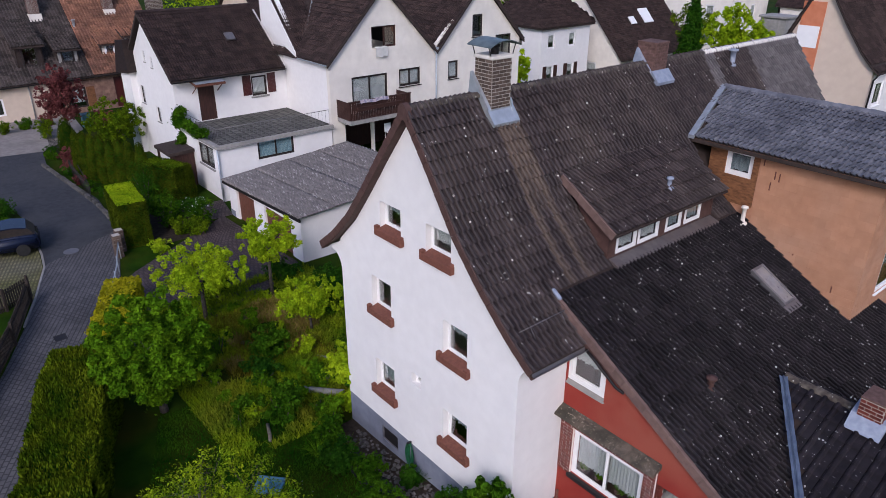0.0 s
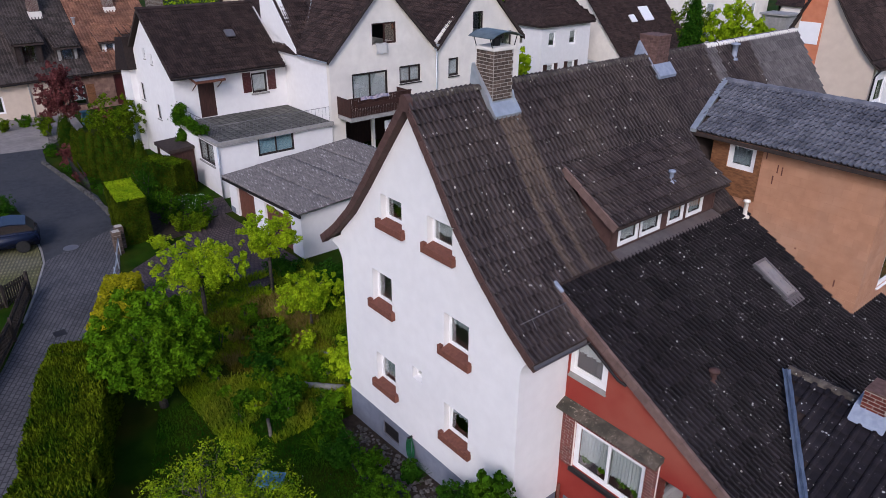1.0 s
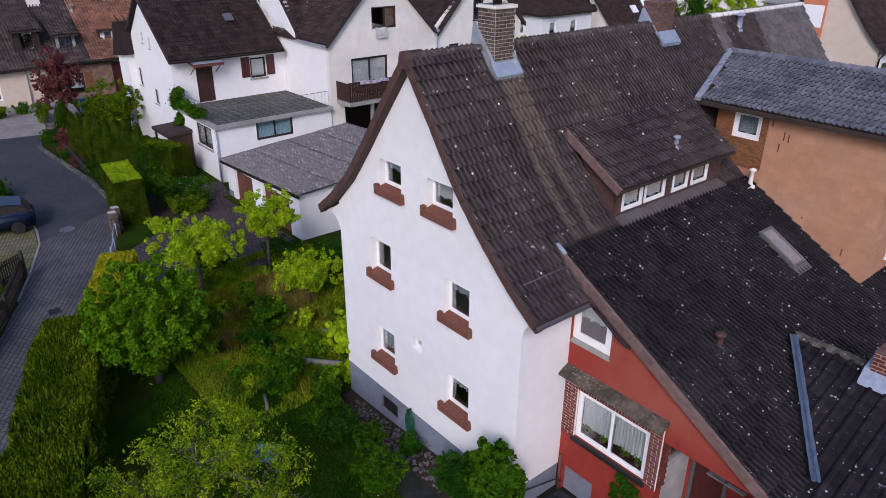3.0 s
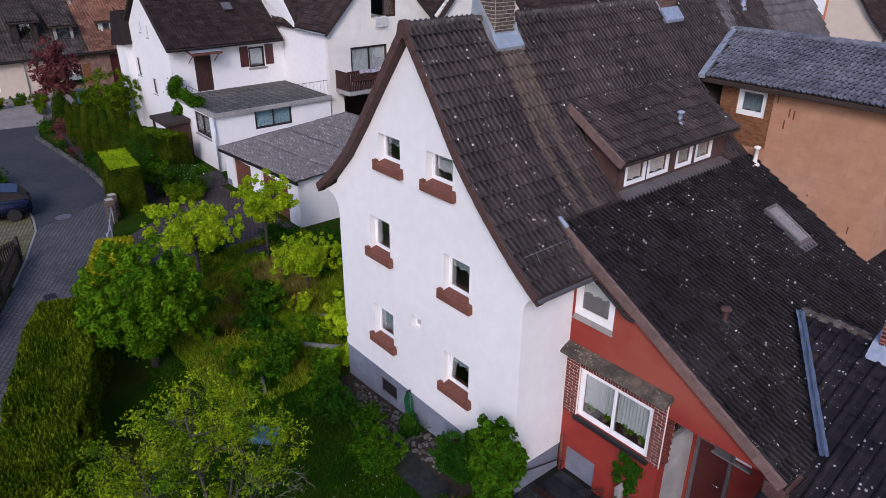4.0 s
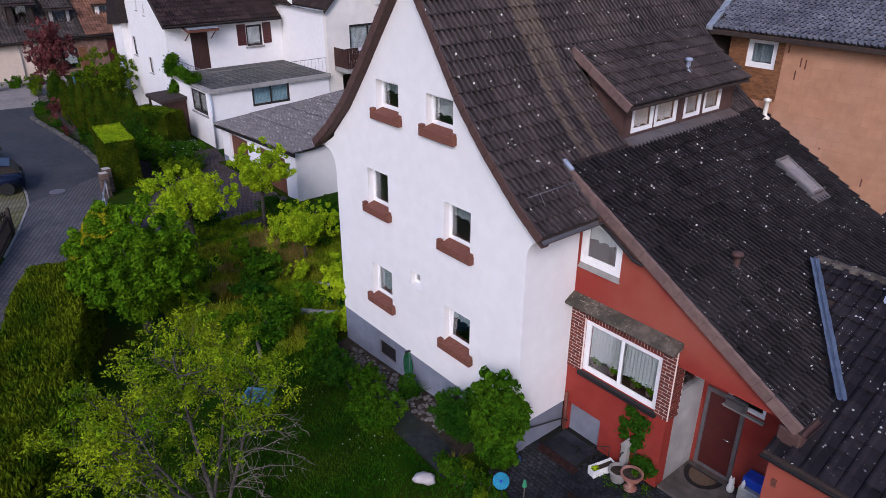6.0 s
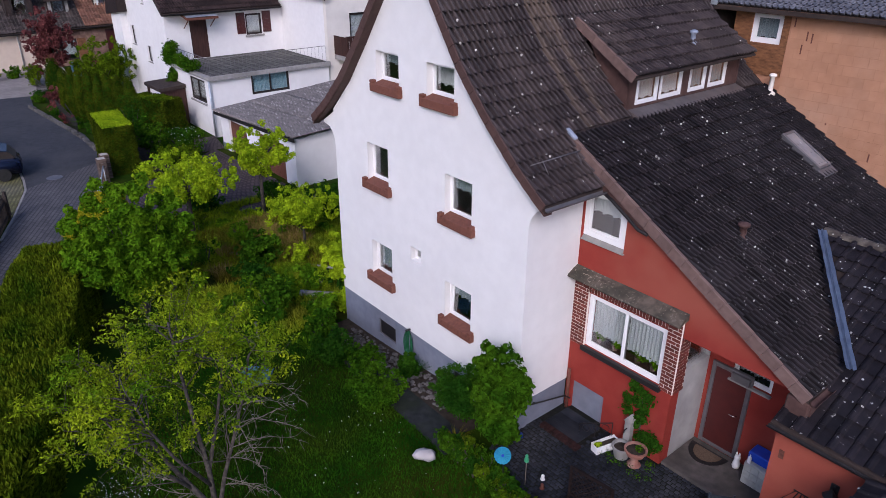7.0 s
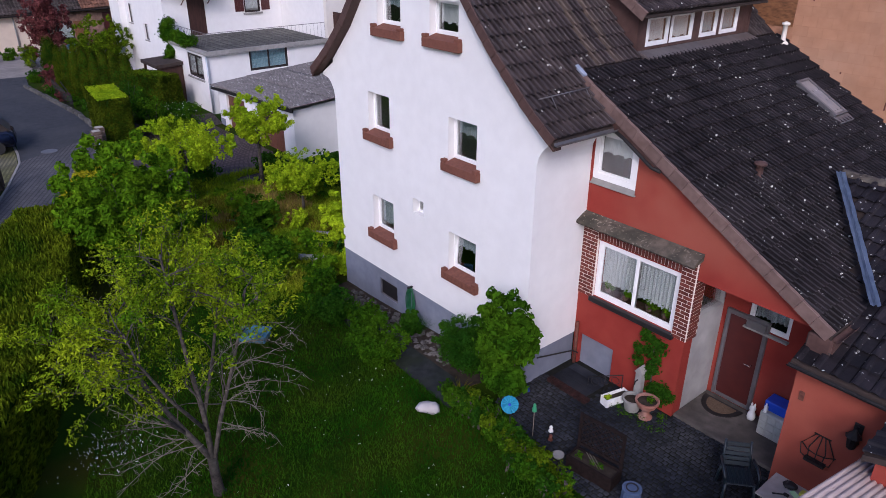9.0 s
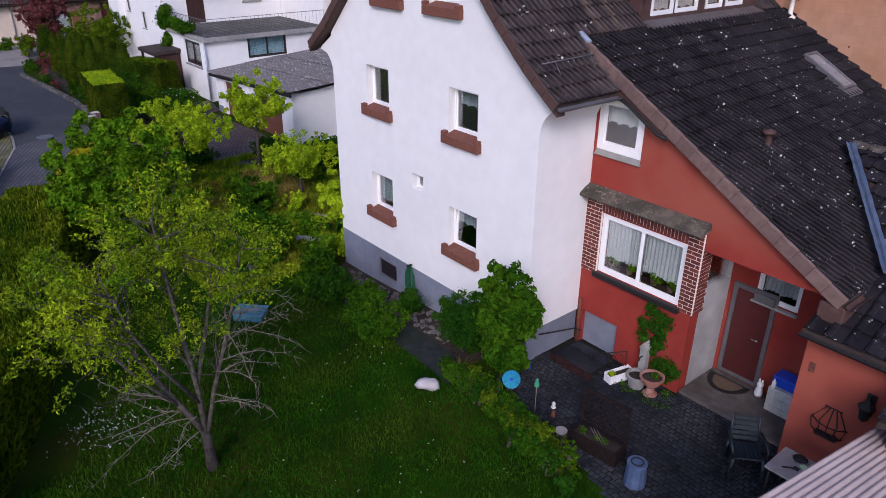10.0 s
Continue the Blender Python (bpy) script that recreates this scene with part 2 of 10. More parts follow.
M_DECK = mat("roof_deck", (0.03, 0.022, 0.02), (0.05, 0.035, 0.03), 6.0, 0.9, 0.1)
M_SILL = mat("terracotta_sill", (0.135, 0.050, 0.034), (0.18, 0.070, 0.046), 12.0, 0.8, 0.2, 80, stain=(0.18, 0.07, 0.05), stain_amt=0.4)
M_FRAME = mat("white_plastic_frame", (0.80, 0.80, 0.80), (0.84, 0.84, 0.84), 3.0, 0.35, 0.0, spec=0.5)
M_GLASS = glass_mat("window_glass")
M_CURTAIN = mat("white_net_curtain", (0.62, 0.66, 0.66), (0.80, 0.82, 0.82), 10.0, 0.9, 0.2, 60, streak=(3, 3, 0.3), translucent=0.4)
M_NET = mat("dim_net_curtain", (0.20, 0.25, 0.27), (0.32, 0.37, 0.39), 10.0, 0.9, 0.2, 60, streak=(3, 3, 0.3))
M_TEAL = mat("blue_green_curtain", (0.16, 0.30, 0.36), (0.28, 0.44, 0.50), 8.0, 0.9, 0.1, streak=(3, 3, 0.2))
M_DARKFRAME = mat("dark_window_frame", (0.020, 0.016, 0.015), (0.035, 0.027, 0.024), 8.0, 0.5, 0.05)
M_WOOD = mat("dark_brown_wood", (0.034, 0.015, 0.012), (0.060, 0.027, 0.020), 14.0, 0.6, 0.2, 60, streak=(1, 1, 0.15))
M_GARDOOR = mat("brown_garage_door", (0.11, 0.042, 0.026), (0.15, 0.06, 0.038), 12.0, 0.6, 0.2, 60, streak=(1, 1, 0.15))
M_TRELLIS = mat("weathered_trellis_wood", (0.010, 0.0068, 0.0064), (0.020, 0.0125, 0.0115), 14.0, 0.8, 0.3, 60, spec=0.12)
M_FENCE = mat("weathered_fence_wood", (0.030, 0.024, 0.021), (0.062, 0.050, 0.042), 14.0, 0.85, 0.3, 60, streak=(1, 1, 0.2), spec=0.12)
M_DOOR = mat("dark_red_door", (0.060, 0.012, 0.011), (0.075, 0.015, 0.013), 5.0, 0.4, 0.05, spec=0.5)
M_ALU = mat("grey_aluminium", (0.15, 0.145, 0.15), (0.19, 0.18, 0.19), 5.0, 0.45, 0.05, metal=0.5)
M_ZINC = mat("zinc_sheet", (0.42, 0.46, 0.50), (0.52, 0.56, 0.60), 6.0, 0.45, 0.1, 30, metal=0.55, stain=(0.34, 0.37, 0.40), stain_amt=0.5, stain_scale=2.0)
M_BLUEZINC = mat("blue_valley_sheet", (0.20, 0.26, 0.37), (0.29, 0.36, 0.48), 6.0, 0.45, 0.15, 30, metal=0.4)
M_IRON = mat("black_iron", (0.010, 0.009, 0.010), (0.020, 0.017, 0.017), 20.0, 0.6, 0.1)
M_RUST = mat("rusty_iron", (0.10, 0.035, 0.025), (0.16, 0.06, 0.04), 20.0, 0.8, 0.2)
M_CHROME = mat("steel", (0.6, 0.6, 0.6), (0.7, 0.7, 0.7), 4.0, 0.25, 0.0, metal=1.0)
M_BRICK_OLD = mat("dull_old_brick", (0.10, 0.055, 0.046), (0.16, 0.095, 0.08), 9.0, 0.85, 0.3, 60, vary=0.2)
M_LEAD = mat("pale_lead_sheet", (0.24, 0.28, 0.36), (0.34, 0.38, 0.46), 7.0, 0.6, 0.2, 20, metal=0.2)
M_BRICK = mat("red_clinker", (0.10, 0.022, 0.017), (0.155, 0.038, 0.026), 9.0, 0.75, 0.2, 60, vary=0.25)
M_MORTAR = mat("white_mortar", (0.66, 0.58, 0.52), (0.74, 0.66, 0.60), 12.0, 0.95, 0.2)
M_BRICK_OCHRE = mat("brown_chimney_brick", (0.070, 0.050, 0.040), (0.125, 0.090, 0.070), 9.0, 0.85, 0.3, 60, vary=0.3)
M_MORTAR_GREY = mat("grey_mortar", (0.36, 0.33, 0.29), (0.44, 0.41, 0.36), 12.0, 0.95, 0.2)
M_BLOCK = mat("clay_block", (0.40, 0.205, 0.118), (0.46, 0.245, 0.145), 3.0, 0.9, 0.3, 50, stain=(0.46, 0.285, 0.195), stain_amt=0.5, stain_scale=0.7, vary=0.05)
M_BLOCKJOINT = mat("clay_block_joint", (0.39, 0.20, 0.12), (0.45, 0.235, 0.145), 9.0, 0.95, 0.2)
M_OSB = mat("brown_board", (0.12, 0.050, 0.022), (0.24, 0.11, 0.048), 7.0, 0.8, 0.2, streak=(1, 1, 3))
M_STONE = mat("brown_sandstone", (0.17, 0.10, 0.078), (0.28, 0.17, 0.13), 3.0, 0.9, 0.5, 14, vary=0.25)
M_CORR = mat("grey_corrugated_sheet", (0.11, 0.10, 0.095), (0.21, 0.19, 0.18), 3.0, 0.85, 0.3, 30, stain=(0.40, 0.38, 0.36), stain_amt=0.7, stain_scale=2.6, stain_map=True, streak=(0.5, 3.2, 1.0))
M_PLASTIC = mat("rose_corrugated_plastic", (0.38, 0.30, 0.28), (0.46, 0.37, 0.34), 3.0, 0.4, 0.05, stain=(0.40, 0.32, 0.31), stain_amt=0.6, stain_scale=1.5)
M_CONC = mat("concrete", (0.26, 0.25, 0.24), (0.34, 0.33, 0.31), 5.0, 0.9, 0.3, 40, stain=(0.15, 0.15, 0.14), stain_amt=0.5)
M_CANOPY = mat("mossy_concrete_canopy", (0.060, 0.050, 0.040), (0.14, 0.115, 0.088), 6.0, 0.95, 0.5, 30, stain=(0.035, 0.035, 0.026), stain_amt=0.8, stain_scale=1.8, flecks=(0.22, 0.19, 0.15), fleck_cut=0.6)
M_ROAD = paving_mat("road_paving", (0.095, 0.092, 0.096), (0.14, 0.133, 0.135), (0.055, 0.053, 0.058), 0.24, 0.17, 27, 0.022)
M_ASPHALT = mat("asphalt", (0.031, 0.033, 0.040), (0.048, 0.050, 0.057), 3.0, 0.85, 0.3, 60, stain=(0.066, 0.066, 0.068), stain_amt=0.6, stain_scale=0.35)
M_DRIVE = paving_mat("drive_paving", (0.075, 0.055, 0.055), (0.11, 0.082, 0.08), (0.04, 0.03, 0.03), 0.20, 0.20, -35, 0.03, 1.3)
M_PORCH = mat("grimy_white_render", (0.36, 0.36, 0.37), (0.46, 0.46, 0.46), 2.0, 0.9, 0.25, 60, stain=(0.20, 0.19, 0.18), stain_amt=0.6, stain_scale=0.9)
M_PAVER = mat("patio_paver", (0.011, 0.0128, 0.018), (0.028, 0.031, 0.040), 2.0, 0.9, 0.4, 40, stain=(0.055, 0.056, 0.062), stain_amt=0.6, stain_scale=0.8, vary=0.3, spec=0.1)
M_JOINT = mat("patio_joint", (0.0105, 0.01125, 0.0105), (0.0195, 0.02025, 0.0165), 9.0, 0.95, 0.3, spec=0.08)
M_GRASS = mat("lawn_ground", (0.008, 0.0272, 0.0008), (0.0192, 0.048, 0.00144), 1.2, 0.95, 0.5, 25, stain=(0.044, 0.04, 0.0048), stain_amt=0.7, stain_scale=0.5, spec=0.06)
M_SOIL = mat("soil", (0.026, 0.020, 0.016), (0.048, 0.038, 0.030), 6.0, 0.95, 0.5, 25, spec=0.1)
M_BARK = mat("bark", (0.040, 0.034, 0.030), (0.10, 0.085, 0.072), 12.0, 0.95, 0.6, 30)
M_TRUNK = mat("dark_trunk_bark", (0.014, 0.011, 0.010), (0.042, 0.034, 0.030), 16.0, 0.95, 0.8, 30, stain=(0.07, 0.07, 0.055), stain_amt=0.4, stain_scale=5.0)
M_TWIG = mat("grey_twig", (0.10, 0.090, 0.070), (0.18, 0.16, 0.125), 12.0, 0.95, 0.2)


def leaf_mat(name, c1, c2, vary=0.35, tl=0.28, **more):
    return mat(name, c1, c2, 1.3, 0.85, 0.0, vary=vary, translucent=tl, spec=0.04, **more)


M_LEAF = leaf_mat("green_leaf", (0.0442, 0.1232, 0.00255), (0.1148, 0.2295, 0.00425), 0.5)
M_LEAF_G = leaf_mat("deep_green_leaf", (0.02028, 0.07176, 0.00234), (0.0585, 0.1365, 0.0039), 0.5)
M_LEAF_Y = leaf_mat("yellow_green_leaf", (0.19, 0.32, 0.004), (0.36, 0.48, 0.006))
M_LEAF_APPLE = leaf_mat("apple_leaf", (0.062, 0.150, 0.003), (0.29, 0.37, 0.006), 0.6)
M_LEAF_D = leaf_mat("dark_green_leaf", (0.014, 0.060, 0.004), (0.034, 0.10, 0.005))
M_LEAF_HEDGE = leaf_mat("hedge_leaf", (0.0416, 0.092, 0.0024), (0.128, 0.188, 0.004), 0.55)
M_LEAF_THUJA = leaf_mat("conifer_leaf", (0.019, 0.040, 0.0022), (0.074, 0.098, 0.0042), 0.45)
M_LEAF_RED = leaf_mat("maroon_leaf", (0.095, 0.026, 0.028), (0.22, 0.075, 0.070))
M_GRASSBLADE = leaf_mat("grass_blade", (0.00518, 0.04588, 0.00148), (0.0333, 0.111, 0.00296), stain=(0.062, 0.105, 0.006), stain_amt=0.6, stain_scale=0.75)
M_GRASSDRY = leaf_mat("tall_dry_grass", (0.10, 0.10, 0.008), (0.17, 0.14, 0.014))
M_PETAL = mat("white_petal", (0.75, 0.75, 0.72), (0.8, 0.8, 0.78), 5.0, 0.7, 0.0)


# ---- building helpers ----
def bm_box(bm, lo, hi, m=None, bevel=0.0):
    x0, y0, z0 = lo
    x1, y1, z1 = hi
    vs = [bm.verts.new(p) for p in ((x0, y0, z0), (x1, y0, z0), (x1, y1, z0), (x0, y1, z0), (x0, y0, z1), (x1, y0, z1), (x1, y1, z1), (x0, y1, z1))]
    fs = [bm.faces.new([vs[i] for i in f]) for f in ((3, 2, 1, 0), (4, 5, 6, 7), (0, 1, 5, 4), (1, 2, 6, 5), (2, 3, 7, 6), (3, 0, 4, 7))]
    if bevel:
        es = list({e for f in fs for e in f.edges})
        r = bmesh.ops.bevel(bm, geom=es, offset=bevel, segments=1, affect="EDGES")
        vs = list({v for f in r["faces"] for v in f.verts} | {v for v in vs if v.is_valid})
    if m is not None:
        bmesh.ops.transform(bm, matrix=m, verts=[v for v in vs if v.is_valid])
    return vs


def bm_prism(bm, pts, axis, a, b):
    """A polygon of (u, v), drawn along an axis from a to b. Axis y: u = x, v = z; axis x: u = y, v = z; axis z: u = x, v = y."""
    def at(u, v, w):
        return {"y": (u, w, v), "x": (w, u, v), "z": (u, v, w)}[axis]
    r0, r1 = ([bm.verts.new(at(u, v, w)) for u, v in pts] for w in (a, b))
    n = len(pts)
    bm.faces.new(r0)
    bm.faces.new(r1[::-1])
    for i in range(n):
        bm.faces.new((r0[i], r1[i], r1[(i + 1) % n], r0[(i + 1) % n]))
    bmesh.ops.recalc_face_normals(bm, faces=list({f for v in r0 + r1 for f in v.link_faces}))


def bm_tube(bm, pts, radii, sides=6, cap=True):
    pts = [Vector(p) for p in pts]
    if isinstance(radii, (int, float)):
        radii = [radii] * len(pts)
    rings, ref = [], Vector((0.31, 0.17, 0.93))
    for i, p in enumerate(pts):
        d = (pts[min(i + 1, len(pts) - 1)] - pts[max(i - 1, 0)]).normalized()
        a = d.cross(ref)
        if a.length < 0.1:
            a = d.cross(Vector((1, 0, 0)))
        a.normalize()
        b = d.cross(a)
        rings.append([bm.verts.new(p + (a * math.cos(k * math.tau / sides) + b * math.sin(k * math.tau / sides)) * radii[i]) for k in range(sides)])
    for r, q in zip(rings, rings[1:]):
        for k in range(sides):
            bm.faces.new((r[k], r[(k + 1) % sides], q[(k + 1) % sides], q[k]))
    if cap:
        bm.faces.new(rings[0][::-1])
        bm.faces.new(rings[-1])


def bm_lathe(bm, prof, at=(0, 0, 0), sides=20):
    """Turns a profile of (radius, height) round the z axis."""
    rings = []
    for r, z in prof:
        rings.append([bm.verts.new((at[0] + r * math.cos(k * math.tau / sides), at[1] + r * math.sin(k * math.tau / sides), at[2] + z)) for k in range(sides)])
    for r, q in zip(rings, rings[1:]):
        for k in range(sides):
            bm.faces.new((r[k], r[(k + 1) % sides], q[(k + 1) % sides], q[k]))
    bm.faces.new(rings[0][::-1])
    bm.faces.new(rings[-1])


def thing(name, at, label, category, group="", kind=""):
    ob = new(name)
    ob.location = at
    ob.empty_display_size = 0.2
    bpy.context.view_layer.update()
    return tagged(ob, label, category, group, kind)


def base_of(ob):
    p = Vector((0, 0, 0))
    if ob.type == "MESH":
        return p
    while ob is not None:
        p += ob.location
        ob = ob.parent
    return p


def under(ob, parent):
    """Make ob, built in world places, a child of parent."""
    ob.parent = parent
    ob.matrix_parent_inverse = Matrix.Translation(-base_of(parent))
    return ob


def part(name, bm, material, parent=None, label="", m=None, smooth=False):
    me = bpy.data.meshes.new(name)
    if m is not None:
        bmesh.ops.transform(bm, matrix=m, verts=bm.verts)
    bm.to_mesh(me)
    bm.free()
    me.materials.append(material)
    if smooth:
        for p in me.polygons:
            p.use_smooth = True
    ob = new(name, me)
    if label:
        ob["label"] = label
    return under(ob, parent) if parent is not None else ob


def from_arrays(name, verts, faces, material, parent=None, label="", smooth=False):
    me = bpy.data.meshes.new(name)
    me.from_pydata([tuple(v) for v in verts], [], [tuple(f) for f in faces])
    me.materials.append(material)
    if smooth:
        for p in me.polygons:
            p.use_smooth = True
    ob = new(name, me)
    if label:
        ob["label"] = label
    return under(ob, parent) if parent is not None else ob


def box_part(name, lo, hi, material, parent=None, label="", bevel=0.0, m=None):
    bm = bmesh.new()
    bm_box(bm, lo, hi, None, bevel)
    return part(name, bm, material, parent, label, m)


def tube_part(name, pts, radii, material, parent=None, label="", sides=8, m=None):
    bm = bmesh.new()
    bm_tube(bm, pts, radii, sides)
    return part(name, bm, material, parent, label, m, smooth=True)


def wall_bm(outline, zb, thick, openings=()):
    """A wall in its own frame: x along it, y inward, z up. outline: (x, top) points from left to right; openings: (x0, z0, x1, z1)."""
    def top(x):
        for (a, za), (b, zb_) in zip(outline, outline[1:]):
            if a <= x <= b and b > a:
                return za + (zb_ - za) * (x - a) / (b - a)
        return outline[-1][1]
    xs = sorted({round(p[0], 4) for p in outline} | {round(v, 4) for o in openings for v in (o[0], o[2])})
    zs = sorted({round(zb, 4)} | {round(v, 4) for o in openings for v in (o[1], o[3])})
    bm, verts = bmesh.new(), {}

    def vert(x, y, z):
        key = (round(x, 4), round(y, 4), round(z, 4))
        if key not in verts:
            verts[key] = bm.verts.new(key)
        return verts[key]
    cols = []
    for a, b in zip(xs, xs[1:]):
        ta, tb = top(a), top(b)
        cuts = [z for z in zs if z < min(ta, tb) - 0.01]
        cells = []
        for j, z0 in enumerate(cuts):
            last = j == len(cuts) - 1
            z1 = (ta, tb) if last else (cuts[j + 1], cuts[j + 1])
            mid = z0 + 0.005
            solid = not any(o[0] <= a + 1e-4 and o[2] >= b - 1e-4 and o[1] <= mid <= o[3] for o in openings)
            cells.append((z0, z1, solid))
        cols.append((a, b, cells))

    def filled(i, z0):
        if not 0 <= i < len(cols):
            return False
        for c0, c1, solid in cols[i][2]:
            if c0 - 1e-4 <= z0 < max(c1):
                return solid
        return False
    for i, (a, b, cells) in enumerate(cols):
        for j, (z0, (ta, tb), solid) in enumerate(cells):
            if not solid:
                continue
            q = [vert(a, 0, z0), vert(b, 0, z0), vert(b, thick, z0), vert(a, thick, z0), vert(a, 0, ta), vert(b, 0, tb), vert(b, thick, tb), vert(a, thick, ta)]
            sides = [(0, 1, 5, 4), (2, 3, 7, 6)]
            if j == 0 or not cells[j - 1][2]:
                sides.append((3, 2, 1, 0))
            if j == len(cells) - 1 or not cells[j + 1][2]:
                sides.append((4, 5, 6, 7))
            if not filled(i - 1, z0):
                sides.append((3, 0, 4, 7))
            if not filled(i + 1, z0):
                sides.append((1, 2, 6, 5))
            for f in sides:
                bm.faces.new([q[k] for k in f])
    return bm


def face_y(y):
    """The frame of a wall that faces -y, whose x is the world's."""
    return Matrix.Translation((0, y, 0))


def face_x(x):
    """The frame of a wall that faces +x, whose x is the world's y."""
    return Matrix.Translation((x, 0, 0)) @ Matrix.Rotation(math.pi / 2, 4, "Z")


def ruffle(bm, x0, x1, z0, z1, y, waves, depth, scallop=0.0):
    """A hanging cloth with folds."""
    n = waves * 4
    top, bot = [], []
    for i in range(n + 1):
        x = x0 + (x1 - x0) * i / n
        d = math.sin(i * math.pi / 2) * depth
        top.append(bm.verts.new((x, y + d * 0.5, z1)))
        bot.append(bm.verts.new((x, y + d, z0 + scallop * abs(math.sin(i / n * math.pi * max(1, waves // 3))))))
    for i in range(n):
        bm.faces.new((bot[i], bot[i + 1], top[i + 1], top[i]))


def window(parent, m, x0, z0, x1, z1, back=0.12, frame_mat=None, lights=1, bar=0.06, sill=None, sill_mat=None, curtain=None, drop=0.5, name="window", label="", tilt=0.0, pane_label="", foot=0.0, sash=0.55):
    """A window in a wall's opening: frame, panes, and, where given, sill and curtain. m: the wall's frame."""
    frame_mat = frame_mat or M_FRAME
    c = m @ Vector(((x0 + x1) / 2, 0, z0))
    w = new(name)
    w.location = c - base_of(parent)
    w.parent = parent
    if label:
        w["label"] = label
    bpy.context.view_layer.update()
    bm = bmesh.new()
    y0, y1 = back, back + 0.06
    zs, z0 = z0, z0 + foot
    if foot:
        bm_box(bm, (x0 + 0.002, y0 + 0.004, zs), (x1 - 0.002, y1, z0))
    bm_box(bm, (x0, y0, z0), (x0 + bar, y1, z1))
    bm_box(bm, (x1 - bar, y0, z0), (x1, y1, z1))
    bm_box(bm, (x0 + bar, y0, z0), (x1 - bar, y1, z0 + bar))
    bm_box(bm, (x0 + bar, y0, z1 - bar), (x1 - bar, y1, z1))
    part("frame", bm, frame_mat, w, m=m)
    step = (x1 - x0 - 2 * bar) / lights
    for i in range(lights):
        a, b = x0 + bar + i * step, x0 + bar + (i + 1) * step
        if i:
            box_part("mullion", (a - bar * 0.5, y0 - 0.006, z0 + bar), (a + bar * 0.5, y1 - 0.006, z1 - bar), frame_mat, w, m=m)
        bm = bmesh.new()
        s = bar * sash
        ya, yb = y0 + 0.012, y1 - 0.012
        bm_box(bm, (a + 0.004, ya, z0 + bar + 0.002), (a + s, yb, z1 - bar - 0.002))
        bm_box(bm, (b - s, ya, z0 + bar + 0.002), (b - 0.004, yb, z1 - bar - 0.002))
        bm_box(bm, (a + s, ya, z0 + bar + 0.002), (b - s, yb, z0 + bar + s))
        bm_box(bm, (a + s, ya, z1 - bar - s), (b - s, yb, z1 - bar - 0.002))
        tm = m
        if tilt:
            pv = Vector(((a + b) / 2, y1, z0 + bar))
            tm = m @ Matrix.Translation(pv) @ Matrix.Rotation(-radians(tilt), 4, "X") @ Matrix.Translation(-pv)
        part("sash", bm, frame_mat, w, m=tm)
        g = box_part("pane", (a + s * 0.8, y0 + 0.026, z0 + bar + s * 0.8), (b - s * 0.8, y0 + 0.034, z1 - bar - s * 0.8), M_GLASS, w, pane_label, m=tm)
        g.visible_shadow = False
        if curtain:
            bm = bmesh.new()
            zt = z1 - bar * 1.2
            ruffle(bm, a + 0.02, b - 0.02, zt - (zt - z0 - bar) * drop, zt, y1 + 0.05, max(3, int((b - a) / 0.09)), 0.03, 0.05)
            part("curtain", bm, curtain, w, m=m)
    z0 = zs
    if sill:
        over, out, th, ears = sill
        bm = bmesh.new()
        if foot:
            # the sill's top rises towards the frame
            bm_prism(bm, [(-out + 0.02, z0 - 0.004), (back, z0 + foot * 0.9), (back, z0 - 0.004)], "x", x0 + 0.003, x1 - 0.003)
        bm_box(bm, (x0 - over, -out, z0 - th), (x1 + over, back, z0 - 0.004), None, 0.012)
        if ears:
            bm_box(bm, (x0 - over, -out, z0 - 0.004), (x0 - 0.004, -0.002, z0 + 0.07), None, 0.012)
            bm_box(bm, (x1 + 0.004, -out, z0 - 0.004), (x1 + over, -0.002, z0 + 0.07), None, 0.012)
        part("sill", bm, sill_mat or M_SILL, w, m=m)
    return w


# ---- roof tiles ----
def tile_mesh(width, length, rolls, height, thick):
    """One tile: u across, v up the slope, w out of it; its lower edge stands proud on the course below."""
    us = [0.0]
    ws = [-0.3 * height]
    pitch = width / rolls
    for r in range(rolls):
        o = r * pitch
        for u, w in ((0.06, 0.75), (0.20, 1.0), (0.34, 0.75), (0.43, 0.05), (0.92, 0.0), (1.0, -0.3)):
            us.append(o + u * pitch)
            ws.append(w * height)
    n = len(us)
    lift = thick
    vs = [(u - width / 2, 0, w + lift) for u, w in zip(us, ws)] + [(u - width / 2, length, w + 0.002) for u, w in zip(us, ws)] + [(u - width / 2, 0.035, w * 0.6 - 0.004) for u, w in zip(us, ws)]
    fs = [(i, i + 1, n + i + 1, n + i) for i in range(n - 1)] + [(2 * n + i, 2 * n + i + 1, i + 1, i) for i in range(n - 1)]
    return np.array(vs), fs


def slope_frames(profile, course):
    """Frames at each course from the bottom of a profile of (x, z) to its top: point, up direction."""
    pts = [Vector((x, 0, z)) for x, z in profile]
    seg = [(a, b, (b - a).length) for a, b in zip(pts, pts[1:])]
    total = sum(s[2] for s in seg)
    out = []
    for k in range(int(total / course + 0.3)):
        def at(d):
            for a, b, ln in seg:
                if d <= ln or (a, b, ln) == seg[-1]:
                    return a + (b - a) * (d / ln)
                d -= ln
        p, q = at(k * course), at(min((k + 1) * course, total))
        out.append((p, (q - p).normalized()))
    return out


